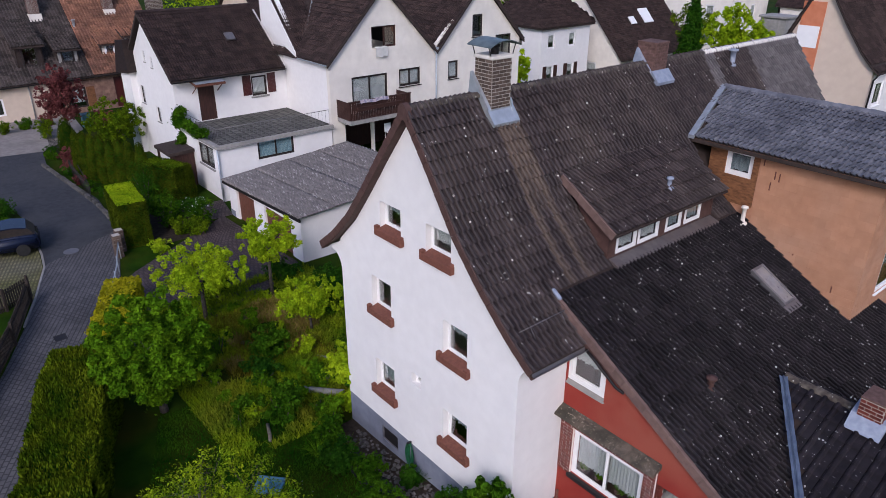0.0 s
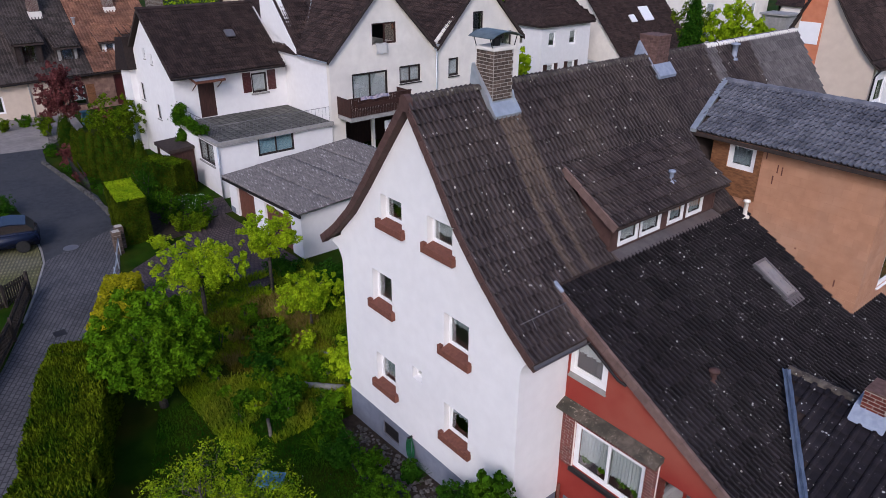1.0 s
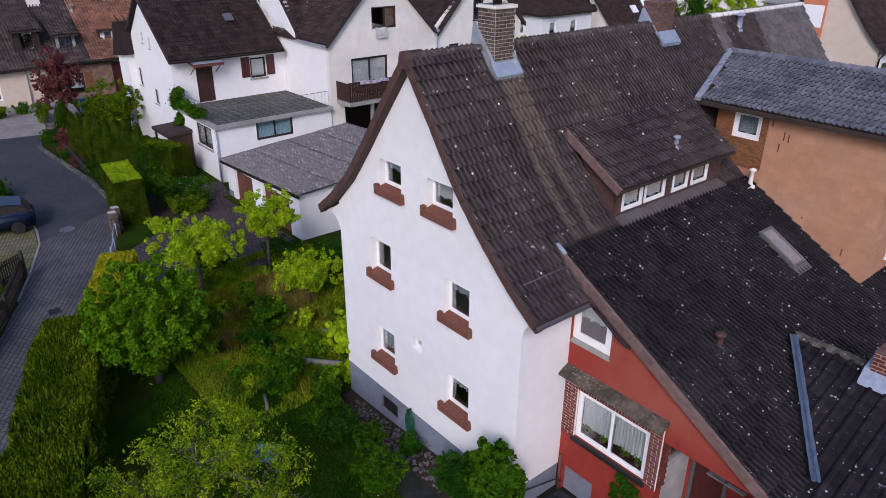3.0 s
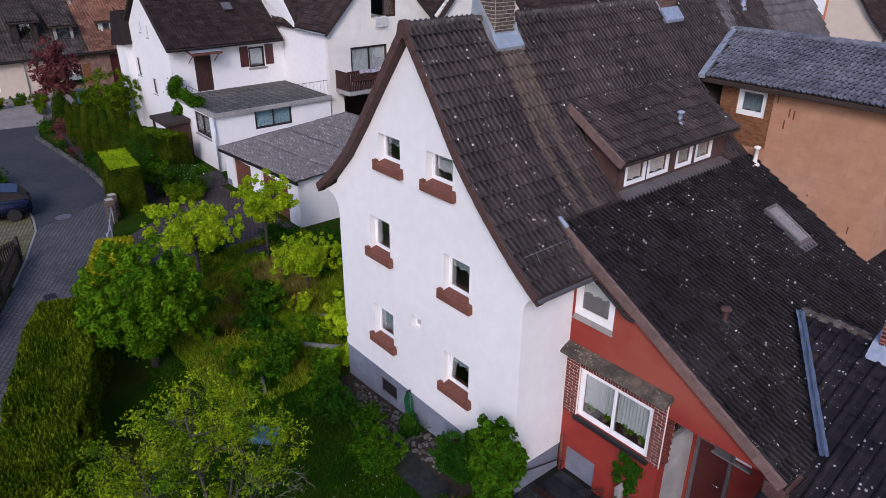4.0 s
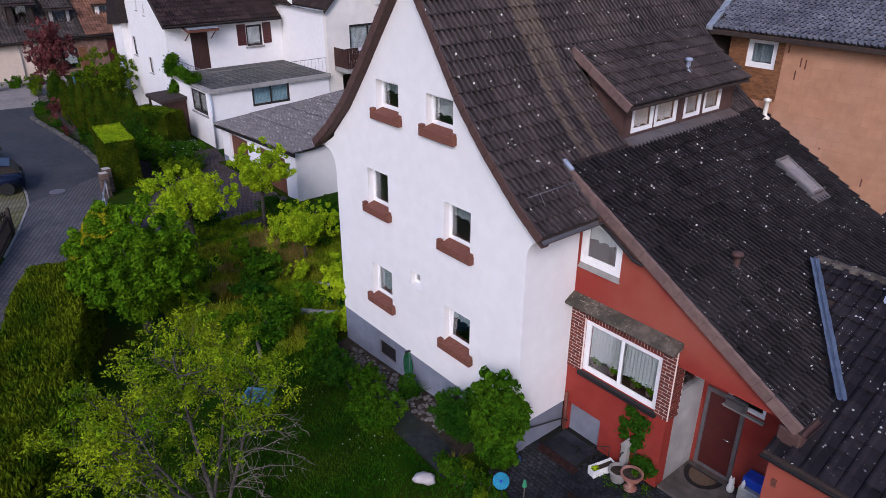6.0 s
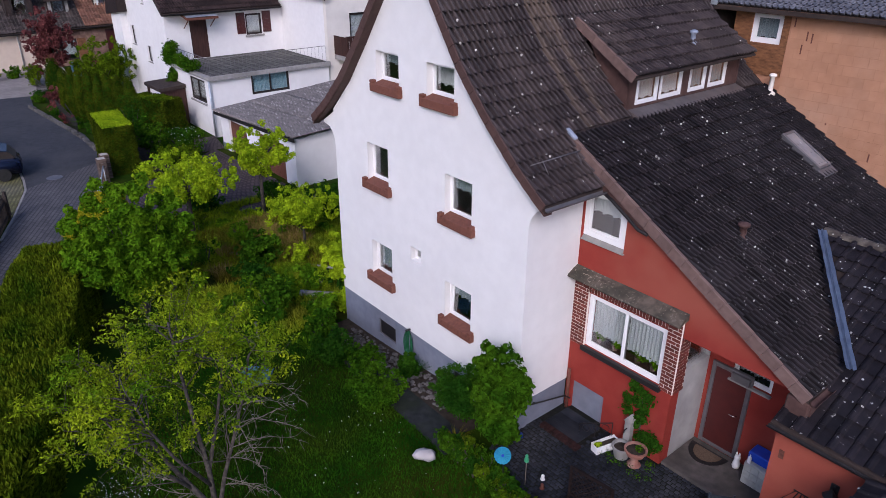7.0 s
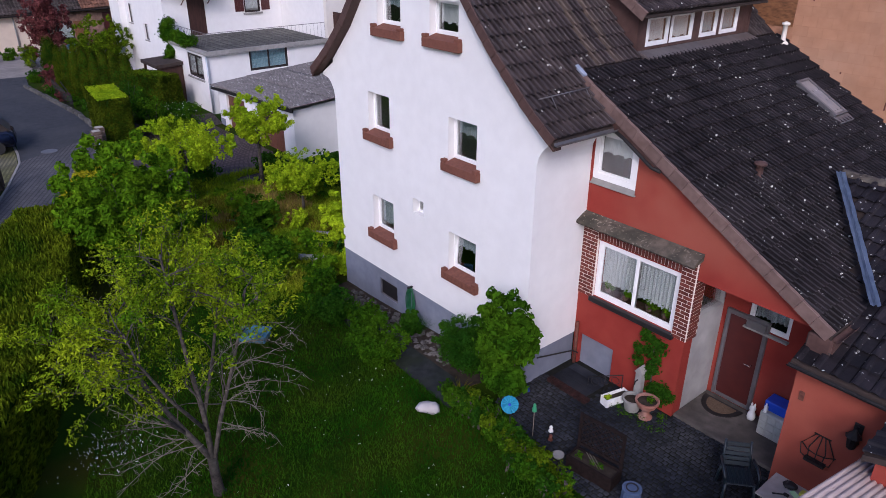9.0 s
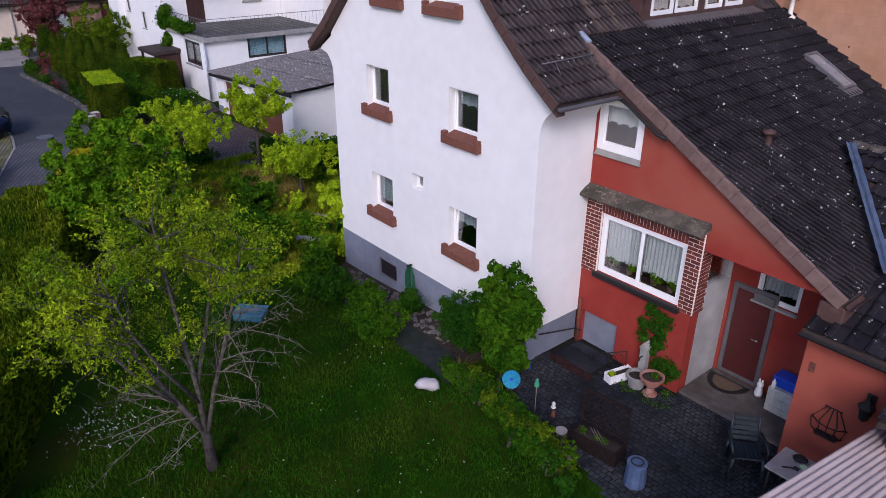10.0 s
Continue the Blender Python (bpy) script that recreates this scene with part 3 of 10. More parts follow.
def tiled(parent, frames, tile, picked, materials, chosen):
    """Lay tiles by their frames (4 x 4 matrices with a material's index). picked: which become objects of their own, past 300 joined."""
    vs, fs = tile
    shared = {}
    count = 0
    rest = {}
    for m, mi in frames:
        if picked(m) and count < chosen:
            if mi not in shared:
                me = bpy.data.meshes.new("roof_tile")
                me.from_pydata([tuple(v) for v in vs], [], fs)
                me.materials.append(materials[mi])
                shared[mi] = me
            ob = new("roof_tile", shared[mi])
            ob.matrix_basis = m
            under(ob, parent)
            count += 1
        else:
            rest.setdefault(mi, []).append(m)
    for mi, ms in rest.items():
        h = np.c_[vs, np.ones(len(vs))]
        allv = np.concatenate([(h @ np.array(m).T)[:, :3] for m in ms])
        fa = np.array(fs)
        allf = (np.arange(len(ms))[:, None, None] * len(vs) + fa[None]).reshape(-1, 4)
        ob = from_arrays("roof_tiles", allv, allf.tolist(), materials[mi], parent)
        ob["kind"] = "stuff"


def frames_for(rows, course_dir, spans, width, keep, out_dir, choose=lambda p: 0, jitter=0.006):
    """rows: (point, up) in a plane across course_dir; spans: from, to along course_dir."""
    a, b = spans
    n = int(round((b - a) / width))
    rng = random.Random(5)
    res = []
    cd = Vector(course_dir)
    for p, up in rows:
        w = cd.cross(up)
        if w.dot(Vector(out_dir)) < 0:
            cdx = -cd
            w = -w
        else:
            cdx = cd
        for i in range(n):
            s = a + (i + 0.5) * (b - a) / n
            q = p + cd * s
            if not keep(q, up):
                continue
            q = q + w * rng.uniform(0, jitter) + up * rng.uniform(-jitter, jitter)
            m = Matrix((( cdx.x, up.x, w.x, q.x), (cdx.y, up.y, w.y, q.y), (cdx.z, up.z, w.z, q.z), (0, 0, 0, 1)))
            m = m @ Matrix.Rotation(rng.uniform(-0.012, 0.012), 4, "Z")
            res.append((m, choose(q)))
    return res


def tiled_plane(parent, origin, u, up, width, length, tile, tw, course, material, keep=lambda a, b: True):
    """A whole roof plane of joined tiles; origin: its lower corner, u along the eave (to the right, seen from outside), up the slope."""
    u, up, o = Vector(u).normalized(), Vector(up).normalized(), Vector(origin)
    w = u.cross(up)
    n, k = max(1, int(round(width / tw))), max(1, int(length / course))
    rng = random.Random(3)
    frames = []
    for r in range(k):
        for i in range(n):
            a, b = (i + 0.5) * width / n, r * length / k
            if keep(a, b):
                q = o + u * a + up * b + w * rng.uniform(0, 0.006)
                frames.append((Matrix(((u.x, up.x, w.x, q.x), (u.y, up.y, w.y, q.y), (u.z, up.z, w.z, q.z), (0, 0, 0, 1))), 0))
    tiled(parent, frames, tile, lambda m: False, [material], 0)


# ---- plants ----
def leaf_cloud(name, centers, radii, count, size, material, parent=None, seed=1, shell=0.55, flat=0.0, floor=None, label="", stray=0.16, wide=0.30):
    """Many small folded leaves in and on a set of clumps; centers and radii: arrays of clumps."""
    rng = np.random.default_rng(seed)
    c = np.asarray(centers, float)
    r = np.asarray(radii, float)
    if r.ndim == 1:
        r = np.repeat(r[:, None], 3, 1)
    weight = (r[:, 0] * r[:, 1] + r[:, 1] * r[:, 2] + r[:, 0] * r[:, 2])
    which = rng.choice(len(c), count, p=weight / weight.sum())
    d = rng.normal(size=(count, 3))
    d /= np.linalg.norm(d, axis=1)[:, None]
    rad = rng.uniform(shell, 1.0, count) ** 0.7 * rng.normal(1.0, 0.07, count)
    rad = np.where(rng.random(count) < stray, rad * rng.uniform(1.1, 1.45, count), rad)
    p = c[which] + d * r[which] * rad[:, None]
    if floor is not None:
        p[:, 2] = np.maximum(p[:, 2], floor)
    nrm = d + rng.normal(scale=0.55, size=(count, 3)) + np.array([0, 0, 0.45])
    nrm /= np.linalg.norm(nrm, axis=1)[:, None]
    t = np.cross(nrm, rng.normal(size=(count, 3)))
    t /= np.linalg.norm(t, axis=1)[:, None] + 1e-9
    t[:, 2] -= flat
    b = np.cross(nrm, t)
    s = size * rng.uniform(0.6, 1.35, count)[:, None]
    base, tip = p - t * s * 0.55, p + t * s * 0.55
    left, right = p + b * s * wide + nrm * s * 0.10, p - b * s * wide + nrm * s * 0.10
    verts = np.stack([base, right, tip, left], 1).reshape(-1, 3)
    i = np.arange(count) * 4
    faces = np.concatenate([np.stack([i, i + 1, i + 2], 1), np.stack([i, i + 2, i + 3], 1)])
    return from_arrays(name, verts, faces.tolist(), material, parent, label)


def clumps(center, spread, n, rmin, rmax, seed, squash=0.85):
    rng = np.random.default_rng(seed)
    d = rng.normal(size=(n, 3))
    d /= np.linalg.norm(d, axis=1)[:, None]
    pos = np.array(center) + d * np.array(spread) * rng.uniform(0.35, 1.0, n)[:, None]
    r = rng.uniform(rmin, rmax, n)
    return pos, np.stack([r, r, r * squash], 1)


def grow(bm, p, d, length, radius, depth, rng, tips, droop=0.0, sides=6, spread=0.7, kids=(2, 3)):
    """A limb that bends and splits; its ends go into tips."""
    pts, rad = [p.copy()], [radius]
    n = 4 if depth > 1 else 3
    for i in range(n):
        d = (d + Vector((rng.uniform(-1, 1), rng.uniform(-1, 1), rng.uniform(-0.6, 0.9))) * 0.22 + Vector((0, 0, -droop))).normalized()
        p = p + d * length / n
        pts.append(p.copy())
        rad.append(radius * (1 - 0.45 * (i + 1) / n))
    bm_tube(bm, pts, rad, sides if depth > 1 else 4, cap=depth > 1)
    if depth <= 1:
        tips.append((pts[-1], d))
        tips.append((pts[-2], d))
        return
    for k in range(rng.randint(*kids)):
        nd = (d + Vector((rng.uniform(-1, 1), rng.uniform(-1, 1), rng.uniform(-0.5, 0.8))) * spread).normalized()
        at = pts[rng.randint(2, len(pts) - 1)] if k else pts[-1]
        grow(bm, at, nd, length * rng.uniform(0.58, 0.82), rad[-1] * 0.75, depth - 1, rng, tips, droop, sides, spread, kids)


def ground_z(x, y):
    def ease(t):
        t = max(0.0, min(1.0, t))
        return t * t * (3 - 2 * t)
    return -0.22 - 0.36 * ease((-9.0 - x) / 7.0) - 0.22 * ease((-16.0 - x) / 16.0)


def tree(name, at, height, crown_c, crown_s, n_clumps, rmin, rmax, leaves, size, material, seed, label, category="tree", trunk_r=0.10, group="", bark=None):
    x, y = at
    z = ground_z(x, y) - 0.05
    t = thing(name, (x, y, z), label, category, group)
    rng = random.Random(seed)
    bm = bmesh.new()
    tips = []
    cz = crown_c[2] - crown_s[2] * 0.4
    h0 = max(0.4, cz - z)
    top = Vector((x + (crown_c[0] - x) * 0.6, y + (crown_c[1] - y) * 0.6, z + h0))
    bm_tube(bm, [(x, y, z), tuple((Vector((x, y, z)) + top) / 2 + Vector((0.05, -0.04, 0))), tuple(top)], [trunk_r * 1.25, trunk_r, trunk_r * 0.85], 8)
    for k in range(5):
        a = k * math.tau / 5 + rng.uniform(-0.4, 0.4)
        d = Vector((math.cos(a) * 0.7, math.sin(a) * 0.7, 0.9)).normalized()
        grow(bm, top - Vector((0, 0, rng.uniform(0, 0.25) * h0)), d, max(crown_s) * 0.6, trunk_r * 0.55, 3, rng, tips)
    part("trunk", bm, bark or M_BARK, t, smooth=True)
    c, r = clumps(crown_c, crown_s, n_clumps, rmin, rmax, seed)
    # loose sprays along the crown's edge break its outline
    g = np.random.default_rng(seed + 500)
    d = g.normal(size=(n_clumps * 3, 3))
    d[:, 2] = np.abs(d[:, 2]) * 0.9 - 0.15
    d /= np.linalg.norm(d, axis=1)[:, None]
    c2 = np.array(crown_c) + d * (np.array(crown_s) + rmax * 0.75) * g.uniform(0.85, 1.18, len(d))[:, None]
    r2 = g.uniform(0.30, 0.6, len(d))[:, None] * rmin * np.array([1, 1, 1.1])
    leaf_cloud("crown", np.r_[c, c2], np.r_[r * 0.92, r2], leaves, size, material, t, seed)
    return t


def shrub(name, at, size, n_clumps, leaves, leaf, material, seed, label, category="shrub", group="", lift=0.0, stems=5):
    """A bush of several clumps on stems, its foot on the ground; size: half widths and height."""
    x, y = at
    z = ground_z(x, y)
    t = thing(name, (x, y, z), label, category, group)
    sx, sy, h = size
    rng = random.Random(seed)
    bm = bmesh.new()
    for k in range(stems):
        a = rng.uniform(0, math.tau)
        e = Vector((x + math.cos(a) * sx * 0.5, y + math.sin(a) * sy * 0.5, z + h * 0.75))
        m = (Vector((x, y, z)) + e) / 2 + Vector((rng.uniform(-0.1, 0.1) * sx, rng.uniform(-0.1, 0.1) * sy, 0))
        bm_tube(bm, [(x + rng.uniform(-0.1, 0.1), y + rng.uniform(-0.1, 0.1), z - 0.05), m, e], [0.03, 0.022, 0.008], 5)
    part("stem", bm, M_BARK, t)
    c, r = clumps((x, y, z + h * 0.55 + lift), (sx * 0.75, sy * 0.75, h * 0.36), n_clumps, min(sx, sy) * 0.28, min(sx, sy) * 0.5, seed)
    # growth close to the ground
    cl, rl_ = clumps((x, y, z + h * 0.2 + lift), (sx * 0.6, sy * 0.6, h * 0.12), max(3, n_clumps // 2), min(sx, sy) * 0.25, min(sx, sy) * 0.42, seed + 900)
    c, r = np.r_[c, cl], np.r_[r, rl_]
    g = np.random.default_rng(seed + 500)
    d = g.normal(size=(n_clumps * 2, 3))
    d[:, 2] = np.abs(d[:, 2])
    d /= np.linalg.norm(d, axis=1)[:, None]
    c2 = np.array((x, y, z + h * 0.55 + lift)) + d * np.array((sx, sy, h * 0.5)) * g.uniform(0.8, 1.12, len(d))[:, None]
    r2 = g.uniform(0.10, 0.2, len(d))[:, None] * min(sx, sy) * np.ones(3)
    leaf_cloud("foliage", np.r_[c, c2], np.r_[r, r2], leaves, leaf, material, t, seed, floor=z + 0.02)
    return t

# ---- ground ----
def ground_sheet():
    def axis(lo, hi, step, far):
        a = list(np.arange(lo, hi + 1e-6, step))
        return [-far, -far * 0.4, lo - 90, lo - 30] + a + [hi + 30, hi + 90, far * 0.4, far]
    xs, ys = axis(-72, 16, 1.0, 1500), axis(-24, 66, 1.0, 1500)
    vs = [(x, y, ground_z(x, y)) for y in ys for x in xs]
    w = len(xs)
    fs = [(j * w + i, j * w + i + 1, (j + 1) * w + i + 1, (j + 1) * w + i) for j in range(len(ys) - 1) for i in range(w - 1)]
    tagged(from_arrays("ground", vs, fs, M_GRASS), "uneven green garden lawn and open ground", "ground", kind="structure")


ground_sheet()


def ribbon(name, left, right, material, lift, label, category, step=1.0, fall=0.12):
    """A strip of ground between two lines, standing a little proud, with edges that go down."""
    def even(line):
        pts = [Vector((*p, 0)) for p in line]
        d = [0.0]
        for a, b in zip(pts, pts[1:]):
            d.append(d[-1] + (b - a).length)
        return pts, d
    def at(line, t):
        pts, d = line
        s = t * d[-1]
        for i in range(len(pts) - 1):
            if s <= d[i + 1] or i == len(pts) - 2:
                return pts[i] + (pts[i + 1] - pts[i]) * ((s - d[i]) / (d[i + 1] - d[i]))
    L, R = even(left), even(right)
    n, k = int(max(L[1][-1], R[1][-1]) / step), 6
    vs, fs = [], []
    for i in range(n + 1):
        a, b = at(L, i / n), at(R, i / n)
        row = []
        for j in range(k + 1):
            p = a + (b - a) * (j / k)
            row.append((p.x, p.y, ground_z(p.x, p.y) + lift))
        vs += [(row[0][0], row[0][1], row[0][2] - fall)] + row + [(row[-1][0], row[-1][1], row[-1][2] - fall)]
    w = k + 3
    for i in range(n):
        for j in range(w - 1):
            fs.append((i * w + j, i * w + j + 1, (i + 1) * w + j + 1, (i + 1) * w + j))
    return tagged(from_arrays(name, vs, fs, material), label, category, kind="structure")


ROAD_L = [(-10, -9.5), (-18, -3.6), (-26.0, 0.95), (-31.0, 3.0), (-35.2, 4.32), (-40, 5.0), (-47, 4.4), (-56, 3.2), (-72, 2.0)]
ROAD_R = [(-6, -6.0), (-13, -2.4), (-19.1, 0.2), (-22.7, 1.57), (-27.3, 4.3), (-31.6, 6.75), (-37.6, 8.5), (-43, 8.9), (-51.5, 8.0), (-62, 9.5), (-72, 11)]
ribbon("road", ROAD_L[:5], ROAD_R[:7], M_ROAD, 0.030, "narrow village lane of grey-brown concrete paving stones", "road")
ribbon("road", ROAD_L[4:9], ROAD_R[6:10], M_ASPHALT, 0.032, "dark asphalt lane that bends out of sight", "road")
M_LANE = mat("pale_concrete_lane", (0.22, 0.195, 0.18), (0.29, 0.26, 0.24), 3.0, 0.9, 0.3, 40, stain=(0.15, 0.14, 0.13), stain_amt=0.6, stain_scale=0.5)
ribbon("road", [(-56.5, 3.4), (-60, 3.0), (-72, 2.0)], [(-55.5, 8.6), (-60.0, 12.5), (-65.6, 13.0)], M_LANE, 0.036, "pale worn concrete lane before the row house", "road")
ribbon("driveway", [(-27.4, 4.6), (-31.4, 6.9), (-35.8, 13.6)], [(-24.5, 6.5), (-26.2, 11.6), (-27.3, 13.95)], M_DRIVE, 0.028, "dark reddish block-paved drive before the garages", "driveway")

ribbon("driveway", [(-35.6, 12.9), (-38.2, 13.0)], [(-35.6, 14.1), (-38.2, 14.6)], M_DRIVE, 0.026, "dark block-paved strip before the terrace wing", "driveway")
ribbon("planting_bed", [(-34.0, 9.2), (-38.0, 9.6), (-42.5, 10.2)], [(-34.2, 12.8), (-38.0, 12.95), (-42.5, 12.9)], M_SOIL, 0.018, "dark soil bed planted with clipped bushes", "planting bed")

# ---- the main house ----
G0 = ground_z(-12, 9.4)
house = thing("house", (-12.3, 14.0, -0.6), "white rendered gabled house with red side wing and dark tiled roof", "house")
YF = 9.40
XL, XR = -15.95, -8.66
PROF_R = [(-8.09, 5.60), (-8.80, 6.12), (-9.73, 6.97), (-10.54, 7.83), (-11.50, 9.20), (-12.42, 10.42)]
PROF_L = [(-16.70, 5.58), (-15.95, 6.15), (-15.05, 7.0), (-14.25, 8.0), (-13.35, 9.2), (-12.42, 10.42)]
LOW = [(-3.36, 3.14), (-9.07, 6.46)]


gw = [(-16.50, 5.45), (-15.95, 5.95), (-15.05, 6.80), (-14.25, 7.8), (-13.35, 9.0), (-12.42, 10.2), (-11.5, 9.0), (-10.54, 7.63), (-9.73, 6.77), (-8.80, 5.92), (-8.25, 5.52)]
gw = [(max(XL, min(XR, x)), z) for x, z in gw]
gw[0], gw[-1] = (XL, 5.93), (XR, 5.80)
gw = [gw[0]] + [p for p in gw[2:-1] if XL < p[0] < XR] + [gw[-1]]
# x0, z0, x1, z1 of the gable's windows, from the top row down
WINS = [(-13.86, 6.96, -12.96, 7.72), (-11.93, 6.96, -11.00, 7.72), (-14.39, 4.36, -13.49, 5.38), (-11.29, 4.36, -10.37, 5.37), (-14.35, 1.66, -13.44, 2.68), (-11.26, 1.66, -10.32, 2.68)]
SMALL = (-12.62, 2.72, -12.20, 3.10)
PLW = [(-14.20, -0.24, -13.40, 0.27), (-10.95, -0.24, -10.15, 0.27)]
PLTOP = 0.56
MG = face_y(YF)
part("wall", wall_bm(gw, PLTOP, 0.30, WINS + [SMALL]), M_WHITE, house, "smooth white rendered gable wall", MG)
part("plinth", wall_bm([(XL - 0.0, PLTOP), (XR, PLTOP)], G0 - 0.5, 0.30, PLW), M_PLINTH, house, "grey painted plinth", Matrix.Translation((0, YF + 0.02, 0)))
# eave mouldings where the gable wall widens under the roof
for sgn, xw, xe in ((-1, XL, -16.52), (1, XR, -8.24)):
    bm = bmesh.new()
    ztip = 5.46
    pts = [(xw, 4.88), (xw + sgn * 0.012, 5.00), (xw + sgn * 0.035, 5.10), (xw + sgn * 0.08, 5.20), (xw + sgn * 0.16, 5.31), (xw + sgn * 0.27, 5.40), (xe, ztip), (xe - sgn * 0.05, ztip + 0.07), (xw, 5.85)]
    bm_prism(bm, pts, "y", YF + 0.001, YF + (13.0 if sgn < 0 else 1.62))
    part("eave_moulding", bm, M_WHITE, house)
# side and back walls
part("wall", wall_bm([(YF + 0.30, 5.8), (27.2, 5.8)], PLTOP, 0.30), M_WHITE, house, m=face_x(XR))
part("plinth", wall_bm([(YF + 0.32, PLTOP), (11.05, PLTOP)], G0 - 0.5, 0.30), M_PLINTH, house, "grey painted plinth", face_x(XR - 0.02))
part("wall", wall_bm([(YF + 0.30, 5.8), (27.2, 5.8)], G0 - 0.4, 0.30), M_WHITE, house, m=face_x(XL + 0.3))
bm = wall_bm([(XL, 5.8), (-12.42, 10.0), (XR, 5.8)], G0 - 0.4, 0.3)
part("wall", bm, M_WHITE, house, m=face_y(27.2))

for i, (x0, z0, x1, z1) in enumerate(WINS):
    cur, drop = ((M_NET, 0.45), (M_CURTAIN, 0.75), (None, 0), (M_NET, 0.42), (M_NET, 0.9), (M_NET, 0.45))[i]
    window(house, MG, x0, z0, x1, z1, 0.17, bar=0.045, sash=0.75, foot=0.07, sill=(0.13, 0.13, 0.20, True), curtain=cur, drop=drop,
           label="small white-framed casement with terracotta sill", tilt=4.0 if i == 5 else 0.0)
window(house, MG, *SMALL, 0.16, bar=0.03, sash=0.7, label="tiny white-framed pantry window")
for x0, z0, x1, z1 in PLW:
    w = new("cellar_window")
    w.location = Vector(((x0 + x1) / 2, YF, z0)) - base_of(house)
    w.parent = house
    bpy.context.view_layer.update()
    bm = bmesh.new()
    for a, b, c, d in ((x0, z0, x0 + 0.04, z1), (x1 - 0.04, z0, x1, z1), (x0 + 0.04, z0, x1 - 0.04, z0 + 0.04), (x0 + 0.04, z1 - 0.04, x1 - 0.04, z1)):
        bm_box(bm, (a, YF + 0.05, b), (c, YF + 0.09, d))
    part("frame", bm, M_ALU, w)
    box_part("pane", (x0 + 0.04, YF + 0.065, z0 + 0.04), (x1 - 0.04, YF + 0.075, z1 - 0.04), M_IRON, w, "dark mesh pane")

# red wing
YR = 11.05
wing = [(XR + 0.004, 6.05), (-6.5, 4.80), (-3.62, 3.12)]
UPW = (-8.60, 4.29, -7.52, 5.46)
BIGW = (-8.25, 1.71, -6.23, 3.06)
CELLAR = (-8.50, -0.9, -7.55, 0.62)
MR = face_y(YR)
part("wall", wall_bm([(XR + 0.004, 6.05), (-6.5, 4.80), (-5.94, 4.47)], G0 - 0.3, 0.30, [UPW, BIGW, CELLAR]), M_RED_SUNLIT, house, "brick-red rendered wing wall", MR)
part("wall", wall_bm([(-5.94, 4.47), (-3.62, 3.12)], 3.05, 0.30), M_RED_SUNLIT, house, "brick-red rendered wall over the porch", MR)
box_part("cellar_door", (-8.50, YR + 0.10, -0.9), (-7.55, YR + 0.16, 0.62), M_PLINTH, house, "blue-grey painted sheet cellar door")
# porch: side walls, back wall, ceiling
part("wall", wall_bm([(YR + 0.30, 3.05), (12.40, 3.05)], -0.6, 0.20, [(11.40, 2.06, 12.36, 2.95)]), M_PORCH, house, "grimy white porch side wall", face_x(-5.94))
box_part("fanlight", (-6.06, 11.42, 2.08), (-6.02, 12.34, 2.93), M_GLASS, house, "grey fanlight pane")
part("wall", wall_bm([(-6.2, 3.4), (-3.3, 3.1)], -0.6, 0.25, [(-5.82, -0.10, -4.92, 2.02), (-5.40, 1.80, -4.54, 2.56)]), M_RED, house, "red rendered porch back wall", face_y(12.40))
box_part("porch_ceiling", (-6.1, YR + 0.302, 3.051), (-3.4, 12.6, 3.10), M_RED, house)
part("wall", wall_bm([(YR + 0.3, 2.98), (12.65, 2.98)], -0.6, 0.2), M_RED, house, m=face_x(-3.50))
window(house, face_y(12.40), -5.40, 1.80, -4.54, 2.56, 0.06, curtain=M_CURTAIN, drop=0.85, sill=(0.03, 0.10, 0.05, False), sill_mat=M_CONC, label="white porch window with lace curtain")
window(house, MR, *UPW, 0.02, curtain=M_CURTAIN, drop=0.5, bar=0.12, sash=0.45, foot=0.09, sill=(0.03, 0.06, 0.03, False), sill_mat=M_CONC, label="white upper window of the red wing")
window(house, MR, *BIGW, 0.04, lights=2, bar=0.085, sash=0.5, curtain=M_CURTAIN, drop=0.80, sill=(0.05, 0.10, 0.12, False), sill_mat=M_IRON, label="wide two-light window with net curtains")
# front door
door = new("door")
door.location = Vector((-5.37, 12.40, -0.1)) - base_of(house)
door.parent = house
door["label"] = "dark red front door in a grey aluminium frame"
bpy.context.view_layer.update()
bm = bmesh.new()
for a, b, c, d in ((-5.82, -0.10, -5.73, 2.02), (-5.01, -0.10, -4.92, 2.02), (-5.73, 1.92, -5.01, 2.02), (-5.73, -0.10, -5.01, -0.02)):
    bm_box(bm, (a, 12.34, b), (c, 12.43, d), None, 0.008)
part("frame", bm, M_ALU, door)
box_part("leaf", (-5.73, 12.37, -0.02), (-5.01, 12.41, 1.92), M_DOOR, door, "dark red panel")
box_part("closer", (-5.36, 12.28, 1.80), (-4.95, 12.36, 1.98), M_ALU, door, "grey door closer box", 0.01)
tube_part("handle", [(-5.10, 12.37, 0.95), (-5.10, 12.30, 0.95), (-5.24, 12.30, 0.95)], 0.013, M_CHROME, door, "steel lever handle")

